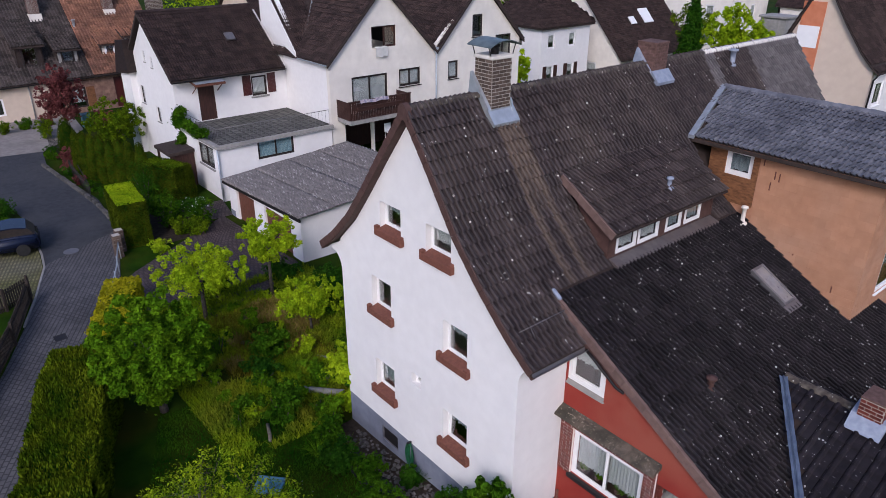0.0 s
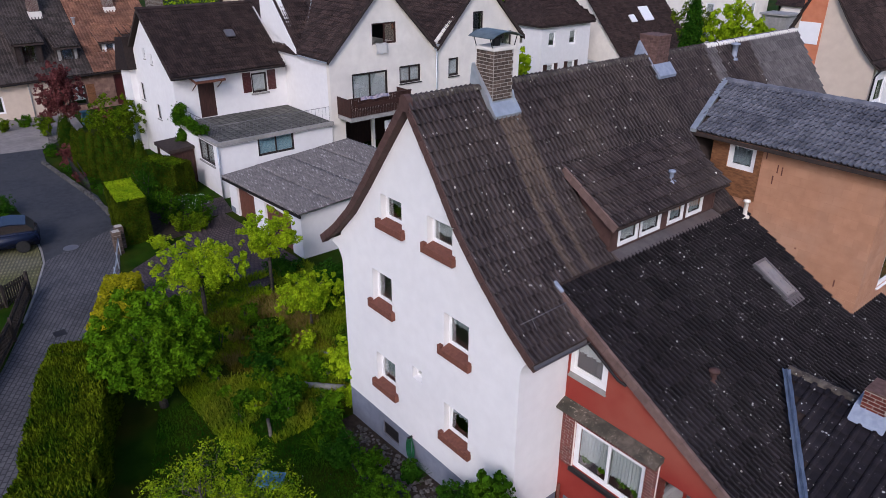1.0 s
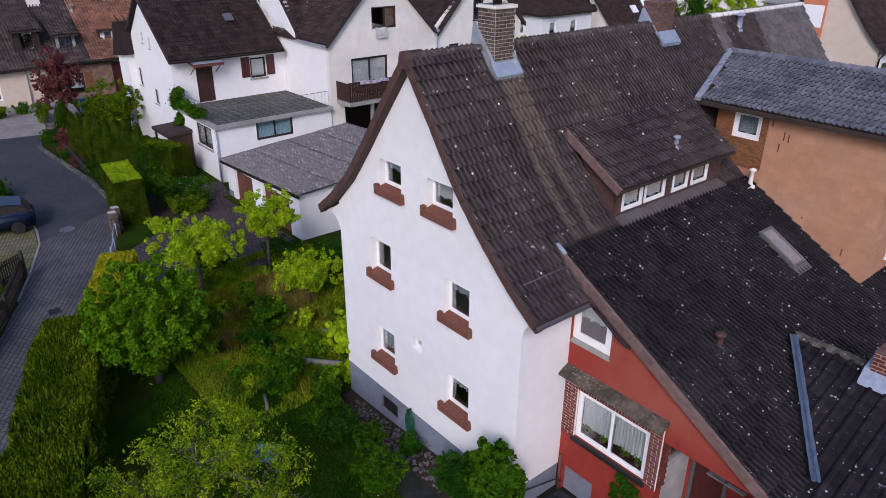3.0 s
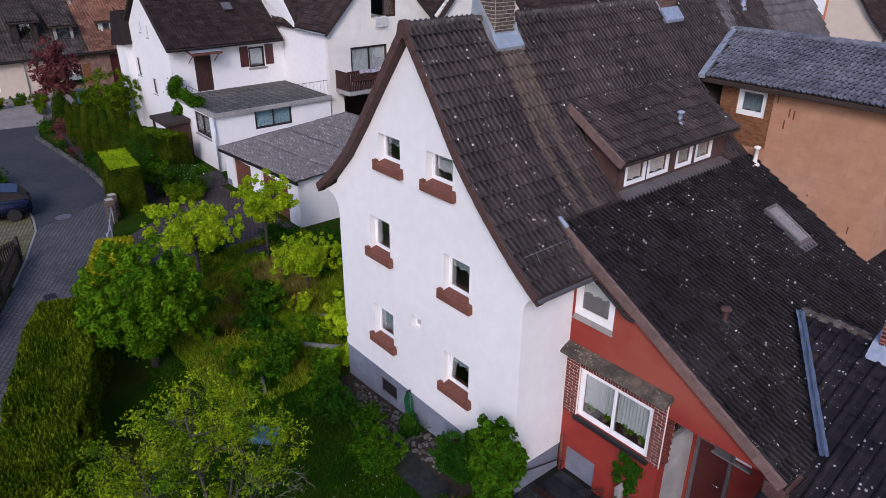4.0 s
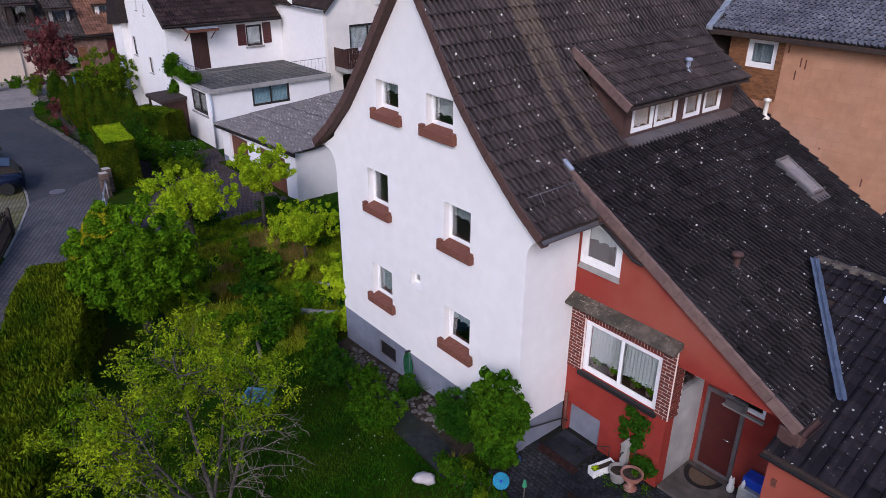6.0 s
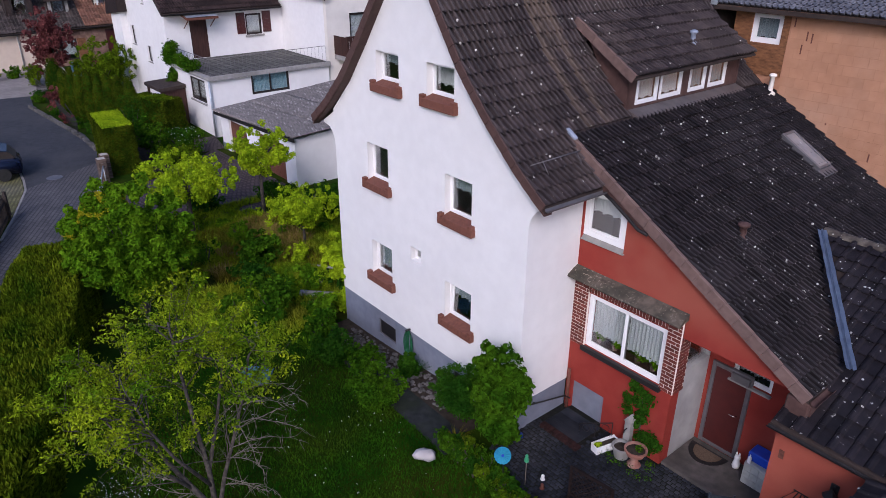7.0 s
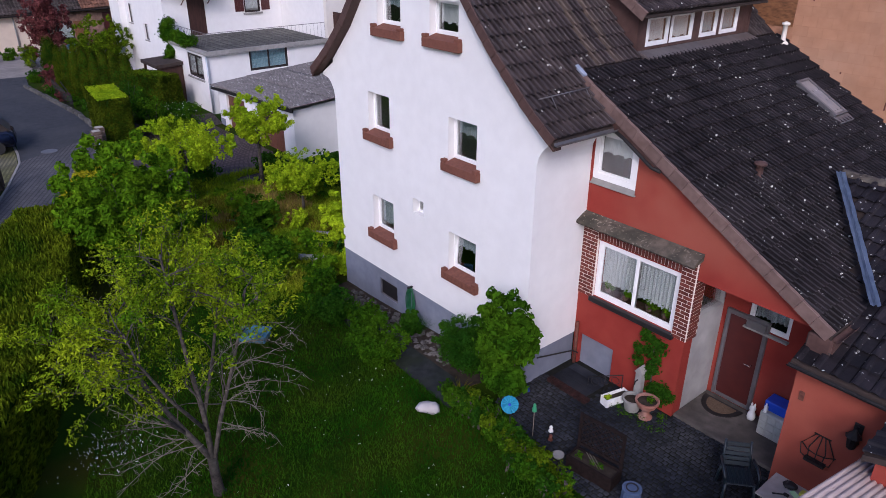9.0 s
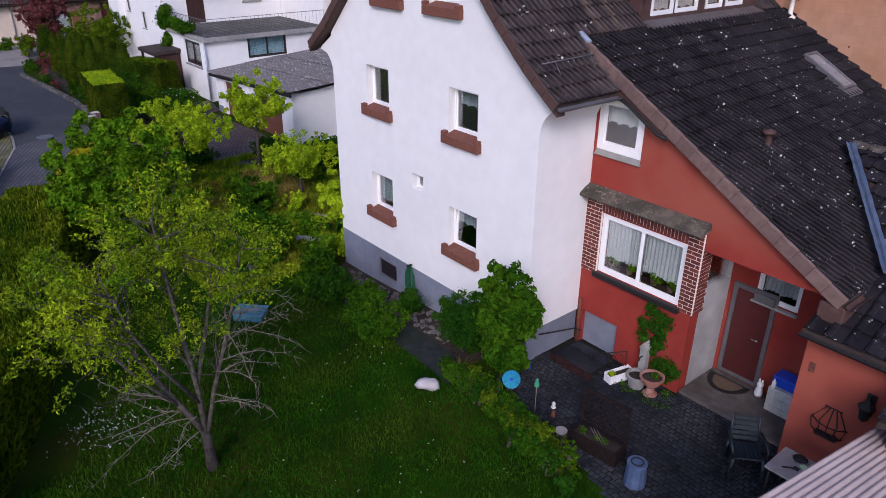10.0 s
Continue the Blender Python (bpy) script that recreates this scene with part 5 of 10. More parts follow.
part("corbel", bm, M_VERGE, house, "brown rendered corbel")
box_part("pier", (-3.74, 10.90, 2.56), (-3.33, 11.30, 3.03), M_VERGE, house, "brown rendered pier under the eave", 0.03)
# chimney on the annex ridge
ch3 = chimney(house, -3.55, 14.62, -3.05, 15.25, 4.3, 5.02, (M_BRICK, M_MORTAR_GREY), "short red brick chimney with pale flashing")
bm = bmesh.new()
bm_prism(bm, [(14.40, 4.30), (14.62, 4.62), (15.0, 4.75), (15.36, 4.62), (15.4, 4.45), (15.0, 4.58), (14.62, 4.42)], "x", -3.66, -2.94)
part("flashing", bm, M_LEAD, ch3, "pale sheet flashing")
box_part("cap", (-3.56, 14.61, 5.02), (-3.04, 15.26, 5.07), M_BRICK_OLD, ch3, "crumbling cap", 0.015)
# low wing beyond the shelter with its tiled edge
bm = bmesh.new()
bm_prism(bm, [(-2.10, 2.30), (-2.10, 2.40), (1.2, 3.5), (1.2, 3.4)], "y", 9.35, 10.62)
part("wing_deck", bm, M_DECK, house)
WING_FR = []
for k in range(9):
    x = -2.12 + k * 0.33
    for j in range(4):
        y = 9.38 + j * 0.30
        upv = Vector((0.949, 0, 0.316))
        WING_FR.append((Matrix(((0, upv.x, -0.316, x), (-1, 0, 0, y + 0.15), (0, upv.z, 0.949, 2.42 + (x + 2.12) * 0.333), (0, 0, 0, 1))), 0))
part("wall", wall_bm([(9.5, 2.3), (10.85, 2.3)], -0.6, 0.2), M_RED, house, m=Matrix.Translation((-1.75, 0, 0)) @ Matrix.Rotation(math.pi / 2, 4, "Z"))

# ---- clay-block extension ----
ext = thing("house_extension", (-7.5, 20.5, -0.6), "unrendered clay-block extension with blue-black tiled roof", "house")
XB0, XB1, YB = -9.95, -5.45, 18.95
part("wall", wall_bm([(XB0, 8.42), (XB1, 8.42)], 4.0, 0.30, [(-9.74, 7.52, -8.90, 8.30)]), M_BLOCKJOINT, ext, "clay-block wall with open joints", face_y(YB))
part("wall", wall_bm([(YB + 0.30, 8.42), (21.45, 9.22), (24.2, 8.4)], -0.6, 0.30, [(20.35, 4.75, 21.55, 6.15)]), M_BLOCKJOINT, ext, "clay-block wall with a white window", face_x(XB1))
window(ext, face_y(YB), -9.74, 7.52, -8.90, 8.30, 0.02, bar=0.09, curtain=M_NET, drop=0.97, label="white plastic window in a brown board")
window(ext, face_x(XB1), 20.35, 4.75, 21.55, 6.15, 0.02, bar=0.09, curtain=M_CURTAIN, sill=(0.05, 0.06, 0.05, False), sill_mat=M_FRAME, label="white plastic window")
part("board", wall_bm([(XB0 - 0.3, 8.35), (-8.72, 8.35)], 6.7, 0.03, [(-9.74, 7.52, -8.90, 8.30)]), M_OSB, ext, "weathered brown board cladding", face_y(YB - 0.035))
# blocks
bw, bh = 0.372, 0.249
shared = {}
for m, u0, u1, zt in ((face_y(YB), -8.68, XB1, 8.40), (face_x(XB1), YB, 21.6, 8.40)):
    for r in range(18):
        z = 4.0 + r * bh
        x = u0 - (bw / 2 if r % 2 else 0)
        while x < u1 - 0.03:
            a, b = max(x, u0), min(x + bw, u1)
            top = min(z + bh, zt)
            hole = u1 > 10 and b > 20.33 and a < 21.57 and z + bh > 4.72 and z < 6.2
            if b - a > 0.05 and top - z > 0.05 and not hole:
                key = (round(b - a, 3), round(top - z, 3))
                if key not in shared:
                    bm = bmesh.new()
                    bm_box(bm, (0.002, -0.006, 0.002), (b - a - 0.002, 0.0, top - z - 0.002), None, 0.002)
                    me = bpy.data.meshes.new("clay_block")
                    bm.to_mesh(me)
                    bm.free()
                    me.materials.append(M_BLOCK)
                    shared[key] = me
                ob = new("clay_block", shared[key])
                ob.matrix_basis = m @ Matrix.Translation((a, 0, z))
                under(ob, ext)
            x += bw
# a few open joints
for x, z, h in ((-8.62, 8.02, 0.22), (-8.25, 7.70, 0.24), (-8.12, 7.66, 0.24), (-8.34, 7.36, 0.24), (-7.3, 5.7, 0.05), (-6.1, 5.0, 0.2)):
    box_part("open_joint", (x, YB - 0.0105, z), (x + 0.035, YB - 0.006, z + h), M_RUST, ext, "dark open joint")
exroof = new("roof")
exroof.location = Vector((-7, 20.5, 9)) - base_of(ext)
exroof.parent = ext
exroof["label"] = "blue-black tiled roof with pale verge sheet"
bpy.context.view_layer.update()
EY0, EZ0, ES = 18.60, 8.44, 0.35
EZ = lambda y: EZ0 + (y - EY0) * ES
EYR = 21.42
ERX = -4.9
bm = bmesh.new()
bm_prism(bm, [(-10.75, EY0), (-11.54, EYR), (ERX, EYR), (ERX, EY0)], "z", 0, 0.10)
for v in bm.verts:
    v.co.z += EZ(v.co.y) - 0.13
part("deck", bm, M_DECK, exroof)
bm = bmesh.new()
bm_prism(bm, [(-11.54, EYR), (-10.75, 24.24), (ERX, 24.24), (ERX, EYR)], "z", 0, 0.10)
for v in bm.verts:
    v.co.z += EZ(EYR) - (v.co.y - EYR) * ES - 0.13
part("deck", bm, M_TILE_NEW, exroof)
cc = 1 / math.hypot(1, ES)
erows = [(Vector((0, EY0 + k * 0.272 * cc, EZ(EY0 + k * 0.272 * cc))), Vector((0, cc, ES * cc))) for k in range(11)]
ETILE = tile_mesh(0.30, 0.35, 2, 0.060, 0.052)
EXT_FR = frames_for(erows, (1, 0, 0), (-11.60, ERX), 0.30, lambda q, up: q.x > -10.68 - (q.y - EY0) * 0.28, (0, -0.5, 1))
ridge_tiles(exroof, (-11.5, EYR, EZ(EYR) + 0.03), (ERX, EYR, EZ(EYR) + 0.03), 0.13, 15, M_TILE_NEW, 0.05)
bm = bmesh.new()
bm_prism(bm, [(-10.86, EY0 - 0.05), (-11.65, EYR), (-11.45, EYR), (-10.66, EY0 - 0.05)], "z", 0, 0.10)
for v in bm.verts:
    v.co.z += EZ(v.co.y) - 0.01
part("verge_sheet", bm, M_ZINC, exroof, "pale sheet verge")
bm = bmesh.new()
bm_prism(bm, [(XB0 - 0.8, 8.3), (XB0 - 0.8, 8.42), (ERX, 8.42), (ERX, 8.3)], "y", EY0 + 0.02, EY0 + 0.06)
part("fascia", bm, M_OSB, exroof)

# ---- neighbouring houses ----
def slab(parent, name, corners, thick, material, label=""):
    """A flat slab under four or more corners of a roof plane."""
    bm = bmesh.new()
    t = [bm.verts.new(Vector(c) - Vector((0, 0, 0.035))) for c in corners]
    b = [bm.verts.new(Vector(c) - Vector((0, 0, thick))) for c in corners]
    n = len(t)
    bm.faces.new(t)
    bm.faces.new(b[::-1])
    for i in range(n):
        bm.faces.new((t[i], b[i], b[(i + 1) % n], t[(i + 1) % n]))
    bmesh.ops.recalc_face_normals(bm, faces=bm.faces)
    return part(name, bm, material, parent, label)


def roof_plane(parent, a, b, c, d, material, tile, tw=0.26, course=0.34, keep=lambda u, v: True):
    """Slab and tiles of a plane with eave a-b (left to right, seen from outside) and top d-c."""
    a, b, c, d = (Vector(p) for p in (a, b, c, d))
    slab(parent, "deck", (a, b, c, d), 0.16, M_DECK)
    u = (b - a)
    up = (d - a) - u.normalized() * (d - a).dot(u.normalized())
    W, L = u.length, up.length
    un = u.normalized()
    dl, dr = (d - a).dot(un) / L, ((c - b).dot(un)) / L
    tiled_plane(parent, a, u, up, W, L, tile, tw, course, material, lambda s, v: dl * v - 0.05 <= s <= W + dr * v + 0.05 and keep(s, v))


FAR_TILE = tile_mesh(0.52, 0.40, 3, 0.060, 0.065)
ROW_TILE = tile_mesh(0.52, 0.44, 2, 0.095, 0.085)
G = ground_z(-40, 14)

# house with the terrace
nba = thing("house", (-47.5, 18.0, G), "white two-storey house with red shutters and flat terrace wing", "house", "houses of the street")
part("wall", wall_bm([(-52.0, 5.0), (-47.6, 8.75), (-43.7, 5.55)], G - 0.3, 0.3, [(-50.3, 2.9, -49.6, 4.1), (-47.6, 2.1, -46.9, 3.1), (-48.5, 5.9, -48.2, 6.6), (-47.2, 5.7, -46.9, 6.4)]), M_WHITE, nba, "white gable wall", face_y(14.6))
part("wall", wall_bm([(14.9, 5.6), (22.0, 5.6)], G - 0.3, 0.3, [(16.1, 2.62, 17.2, 4.95), (19.75, 3.72, 20.85, 5.02)]), M_WHITE, nba, "white facade", face_x(-43.7))
part("wall", wall_bm([(-52.0, 5.0), (-47.6, 8.75), (-43.7, 5.55)], G - 0.3, 0.3), M_WHITE, nba, m=face_y(22.0))
part("wall", wall_bm([(14.9, 5.0), (22.0, 5.0)], G - 0.3, 0.3), M_WHITE, nba, m=face_x(-51.7))
for o in ((-50.3, 2.9, -49.6, 4.1), (-47.6, 2.1, -46.9, 3.1), (-48.5, 5.9, -48.2, 6.6), (-47.2, 5.7, -46.9, 6.4)):
    window(nba, face_y(14.6), *o, 0.08, frame_mat=M_DARKFRAME, bar=0.05, sill=(0.06, 0.06, 0.06, False), sill_mat=M_CONC)
window(nba, face_x(-43.7), 19.75, 3.72, 20.85, 5.02, 0.08, bar=0.08, frame_mat=M_DARKFRAME, curtain=M_CURTAIN, drop=0.9, sill=(0.1, 0.08, 0.12, False), sill_mat=M_CONC)
for a, b in ((19.12, 19.70), (20.90, 21.48)):
    sh = new("shutter")
    sh.location = Vector((-43.6, (a + b) / 2, 3.85)) - base_of(nba)
    sh.parent = nba
    sh["label"] = "dark red slatted wooden shutter"
    bpy.context.view_layer.update()
    box_part("backing", (a, -0.04, 3.82), (b, -0.01, 5.12), M_DOOR, sh, m=face_x(-43.7))
    for i in range(14):
        box_part("slat", (a + 0.06, -0.055, 3.90 + i * 0.085), (b - 0.06, -0.04, 3.95 + i * 0.085), M_DOOR, sh, m=face_x(-43.7))
bd = box_part("terrace_door", (16.1, 0.10, 2.62), (17.2, 0.16, 4.95), M_WOOD, nba, "dark brown terrace door", m=face_x(-43.7))
slab(nba, "door_canopy", ((-43.69, 15.6, 5.36), (-42.6, 15.6, 5.18), (-42.6, 17.55, 5.18), (-43.72, 17.55, 5.36)), 0.16, M_GARDOOR, "small brown sheet-topped door canopy")
slab(nba, "canopy_sheet", ((-43.72, 15.62, 5.41), (-42.62, 15.62, 5.23), (-42.62, 17.53, 5.23), (-43.72, 17.53, 5.41)), 0.045, M_ZINC)
for y in (15.75, 17.4):
    tube_part("canopy_strut", [(-43.7, y, 4.45), (-42.75, y, 5.05)], 0.03, M_GARDOOR, nba)
roof_plane(nba, (-43.1, 14.35, 5.45), (-43.1, 22.0, 5.45), (-47.6, 22.0, 9.05), (-47.6, 14.35, 9.05), M_TILE_FAR, FAR_TILE, 0.52)
roof_plane(nba, (-52.4, 22.0, 5.0), (-52.4, 14.35, 5.0), (-47.6, 14.35, 9.05), (-47.6, 22.0, 9.05), M_TILE_FAR, FAR_TILE, 0.52)
ridge_tiles(nba, (-47.6, 14.3, 9.1), (-47.6, 22.0, 9.1), 0.14, 20, M_TILE_FAR, 0.05)
gutter(nba, (-43.0, 14.4, 5.40), (-43.0, 22.0, 5.40), 0.07, M_IRON)
bm = bmesh.new()
bm_prism(bm, [(-52.4, 4.85), (-52.4, 5.02), (-47.6, 9.07), (-43.1, 5.47), (-43.1, 5.30), (-47.6, 8.85)], "y", 14.30, 14.36)
part("verge_board", bm, M_DECK, nba)
cha = chimney(nba, -48.6, 15.3, -47.9, 16.2, 8.2, 10.1, OB, "brown chimney with pale flashing")
box_part("flashing", (-48.65, 15.25, 8.2), (-47.85, 16.25, 8.62), M_ZINC, cha)
box_part("skylight", (-45.6, 19.0, 7.35), (-45.0, 19.6, 7.45), M_ALU, nba, "small grey roof light", m=Matrix.Translation((-45.3, 19.3, 7.4)) @ Matrix.Rotation(0.675, 4, "Y") @ Matrix.Translation((45.3, -19.3, -7.32)))
# side porch block of the gable wall
bm = bmesh.new()
bm_prism(bm, [(-52.9, G - 0.3), (-52.9, 4.6), (-50.9, 4.9), (-50.9, G - 0.3)], "y", 14.2, 15.6)
part("stair_block", bm, M_WHITE, nba)
bm = bmesh.new()
bm_prism(bm, [(-53.3, 4.55), (-53.3, 4.75), (-52.2, 6.9), (-50.6, 7.1), (-50.5, 4.9)], "y", 14.0, 15.8)
part("stair_roof", bm, M_TILE_FAR, nba)

# terrace wing
TW = [(17.05, 1.30, 19.45, 2.50)]
TWY = [(-40.85, 0.95, -38.65, 2.25)]
TZ = 2.42
part("wall", wall_bm([(14.62, TZ), (22.2, TZ)], G - 0.3, 0.3, TW), M_WHITE, nba, "white wing wall", face_x(-37.85))
part("wall", wall_bm([(-43.4, TZ), (-38.16, TZ)], G - 0.3, 0.3, TWY), M_WHITE, nba, "white wing wall", face_y(14.62))
bm = bmesh.new()
bm_box(bm, (-43.698, 14.45, TZ), (-37.68, 22.2, TZ + 0.18), None, 0.02)
part("terrace_slab", bm, M_CONC, nba, "grey concrete terrace roof edge")
M_FLAG = paving_mat("terrace_flags", (0.10, 0.10, 0.085), (0.16, 0.15, 0.135), (0.05, 0.055, 0.04), 0.5, 0.5, 0, 0.05)
box_part("terrace_paving", (-43.6, 14.75, TZ + 0.18), (-37.95, 22.1, TZ + 0.21), M_FLAG, nba, "mossy square terrace flags")
bm = bmesh.new()
bm_box(bm, (-37.80, 14.5, TZ + 0.0), (-37.60, 22.2, TZ + 0.22))
part("edge_trim", bm, M_CONC, nba)
window(nba, face_x(-37.85), *TW[0], 0.05, frame_mat=M_DARKFRAME, lights=2, bar=0.08, curtain=M_TEAL, drop=1.0)
window(nba, face_y(14.62), *TWY[0], 0.05, frame_mat=M_DARKFRAME, lights=2, bar=0.08, curtain=M_CURTAIN, drop=0.9, sill=(0.05, 0.08, 0.10, False), sill_mat=M_CONC)
tube_part("downpipe", [(-37.72, 14.50, 2.4), (-37.72, 14.50, -0.7)], 0.05, M_ZINC, nba, "grey downpipe")
# terrace railing
rail = thing("terrace_railing", (-37.9, 18.5, TZ + 0.21), "thin grey metal railing on the terrace edge", "railing")
zr = TZ + 0.20
tube_part("handrail", [(-37.95, 14.75, zr + 0.92), (-37.95, 22.1, zr + 0.92)], 0.016, M_ALU, rail)
for i in range(31):
    tube_part("baluster", [(-37.95, 14.75 + i * 0.245, zr), (-37.95, 14.75 + i * 0.245, zr + 0.92)], 0.007, M_ALU, rail, sides=5)
tube_part("handrail", [(-43.5, 14.72, zr + 0.92), (-37.95, 14.72, zr + 0.92)], 0.016, M_ALU, rail)
for i in range(24):
    tube_part("baluster", [(-43.4 + i * 0.23, 14.72, zr), (-43.4 + i * 0.23, 14.72, zr + 0.92)], 0.007, M_ALU, rail, sides=5)
# ivy on the terrace corner
ivy = thing("ivy", (-43.0, 14.5, G), "dense green ivy climbing over the terrace edge", "climbing plant")
c, r = clumps((-43.2, 14.5, 3.2), (0.30, 0.25, 0.7), 9, 0.28, 0.42, 11)
c2, r2 = clumps((-43.2, 14.45, 1.6), (0.3, 0.2, 1.0), 8, 0.22, 0.36, 12)
c3 = np.array([[-42.4 + i * 0.42, 14.5 + 0.1 * math.sin(i), 2.95 + 0.15 * math.sin(i * 2.1)] for i in range(8)])
r3 = np.full((8, 3), 0.30)
leaf_cloud("foliage", np.r_[c, c2, c3], np.r_[r, r2, r3], 6500, 0.13, M_LEAF_G, ivy, 4)
tube_part("stem", [(-43.2, 14.52, G - 0.05), (-43.2, 14.5, 1.5), (-43.0, 14.5, 3.0)], [0.05, 0.04, 0.02], M_BARK, ivy)
# entrance porch of the wing
porch = thing("entrance_porch", (-42.8, 14.0, G), "dark wooden entrance porch with flat sheet roof", "porch")
slab(porch, "roof", ((-44.2, 13.0, 1.55), (-41.6, 13.0, 1.55), (-41.6, 14.60, 1.62), (-44.2, 14.60, 1.62)), 0.22, M_DECK)
for x in (-44.0, -41.75):
    box_part("post", (x - 0.06, 13.1, G - 0.1), (x + 0.06, 13.22, 1.34), M_WOOD, porch)
box_part("side_panel", (-41.82, 13.22, G - 0.1), (-41.76, 14.58, 1.34), M_WOOD, porch)
box_part("door", (-43.6, 14.52, G - 0.1), (-42.5, 14.60, 1.34), M_DOOR, porch)

# garage
gar = thing("garage", (-31.7, 18.0, G), "white double garage with grey corrugated roof and brown doors", "garage")
GX0, GX1, GY = -35.75, -27.55, 14.12
gtop = lambda x: 1.10 + (x - GX0) * 0.055
gd = [(-34.75, -1.0, -32.6, 0.98), (-31.4, -1.0, -28.6, 1.05)]
part("wall", wall_bm([(GX0, gtop(GX0)), (GX1, gtop(GX1))], G - 0.3, 0.25, [(a, G - 0.3 + 0.001, c, d) for a, b, c, d in gd]), M_WHITE, gar, "white front wall", face_y(GY))
part("wall", wall_bm([(GY + 0.25, 1.52), (21.6, 2.05)], G - 0.3, 0.25), M_WHITE, gar, "white end wall", face_x(GX1))
part("wall", wall_bm([(GY + 0.25, 1.05), (21.6, 1.6)], G - 0.3, 0.25), M_WHITE, gar, m=face_x(GX0 + 0.25))
part("wall", wall_bm([(GX0, 1.6), (GX1, 2.0)], G - 0.3, 0.25), M_WHITE, gar, m=face_y(21.6))
for a, b, c, d in gd:
    g = new("garage_door")
    g.location = Vector(((a + c) / 2, GY, G)) - base_of(gar)
    g.parent = gar
    g["label"] = "brown vertical-board garage door"
    bpy.context.view_layer.update()
    nb = int((c - a) / 0.14)
    for i in range(nb):
        box_part("board", (a + i * (c - a) / nb + 0.004, GY + 0.12, G - 0.1), (a + (i + 1) * (c - a) / nb - 0.004, GY + 0.15, d), M_GARDOOR, g)
box_part("plinth", (GX0 - 0.01, GY - 0.015, G - 0.1), (GX0 + 0.55, GY + 0.10, G + 0.35), M_PLINTH, gar)


def corrugated(name, a, b, c, d, pitch, amp, material, parent, label="", rows=8, along=True):
    """A corrugated sheet between four corners a-b-c-d; its waves run from the side a-b to the side d-c."""
    a, b, c, d = (Vector(p) for p in (a, b, c, d))
    n = int((b - a).length / pitch) * 6
    nrm = (b - a).cross(d - a).normalized()
    vs, fs = [], []
    for j in range(rows + 1):
        for i in range(n + 1):
            s, t = i / n, j / rows
            p = (a + (b - a) * s) * (1 - t) + (d + (c - d) * s) * t
            vs.append(p + nrm * amp * math.sin(i / 6 * math.tau))
    for j in range(rows):
        for i in range(n):
            fs.append((j * (n + 1) + i, j * (n + 1) + i + 1, (j + 1) * (n + 1) + i + 1, (j + 1) * (n + 1) + i))
    ob = from_arrays(name, vs, fs, material, parent, label, smooth=True)
    so = ob.modifiers.new("thick", "SOLIDIFY")
    so.thickness = 0.012
    return ob


# waves run along x, from the low side to the higher side
for k in range(4):
    ya, yb = 13.85 + k * 2.08, 13.85 + (k + 1) * 2.08 + 0.05
    za = 0.06 * k
    corrugated("roof_sheet", (-36.1, ya, 1.25 + 0.075 * (ya - 13.85) + 0.02 * (k % 2)), (-27.2, ya, 1.75 + 0.055 * (ya - 13.85) + 0.02 * (k % 2)), (-27.2, yb, 1.75 + 0.055 * (yb - 13.85) + 0.02 * (k % 2)), (-36.1, yb, 1.25 + 0.075 * (yb - 13.85) + 0.02 * (k % 2)),
               0.34, 0.045, M_CORR, gar, "grey weathered corrugated fibre-cement sheet", rows=10)
bm = bmesh.new()
bm_prism(bm, [(-36.1, 1.02), (-36.1, 1.16), (-27.2, 1.66), (-27.2, 1.50)], "y", 13.90, 13.96)
part("fascia", bm, M_IRON, gar)

# double-gabled house
nbb = thing("house", (-41.0, 30.0, G), "weathered white house with two gables and a wooden balcony", "house", "houses of the street")
PK1, PK2 = (26.45, 10.75), (34.9, 10.75)
W1 = [(25.60, 6.95, 27.52, 8.28), (23.95, 3.25, 26.75, 5.30), (27.70, 4.22, 29.50, 5.38), (31.98, 4.2, 32.92, 5.45), (34.2, 6.9, 35.2, 8.42), (36.5, 5.0, 38.1, 6.85), (35.6, 3.3, 36.8, 4.8)]
BASE2 = (23.3, -1.2, 30.0, 2.35)
part("wall", wall_bm([(22.32, 6.45), PK1[:1] + (10.55,), (30.75, 6.55), (34.9, 10.55), (39.0, 6.5)], G - 0.4, 0.3, W1 + [BASE2]), M_OLDWHITE, nbb, "stained white double gable wall", face_x(-38.0))
part("wall", wall_bm([(-48.0, 6.5), (-44.6, 9.9), (-41.6, 6.5), (-38.3, 6.45)], G - 0.4, 0.3), M_WHITE, nbb, "white side wall", face_y(22.32))
part("wall", wall_bm([(-48.0, 6.4), (-38.3, 6.4)], G - 0.4, 0.3), M_OLDWHITE, nbb, m=face_y(38.7))
part("wall", wall_bm([(22.6, 6.4), (38.7, 6.4)], G - 0.4, 0.3), M_OLDWHITE, nbb, m=face_x(-47.7))
window(nbb, face_x(-38.0), 26.56, 6.95, 27.52, 8.28, 0.08, frame_mat=M_WOOD, bar=0.08)
box_part("frame", (25.60, 0.08, 6.95), (25.68, 0.14, 8.28), M_WOOD, nbb, m=face_x(-38.0))
box_part("frame", (25.68, 0.08, 8.20), (26.56, 0.14, 8.28), M_WOOD, nbb, m=face_x(-38.0))
for i, o in enumerate(W1):
    if i == 0:
        continue
    window(nbb, face_x(-38.0), *o, 0.08, frame_mat=M_DARKFRAME, lights=2 if i in (0, 1, 2, 5) else 1, bar=0.09, curtain=M_CURTAIN if i in (1, 2, 3) else None, drop=0.95 if i else 0.3, sill=(0.06, 0.08, 0.07, False), sill_mat=M_DARKFRAME)
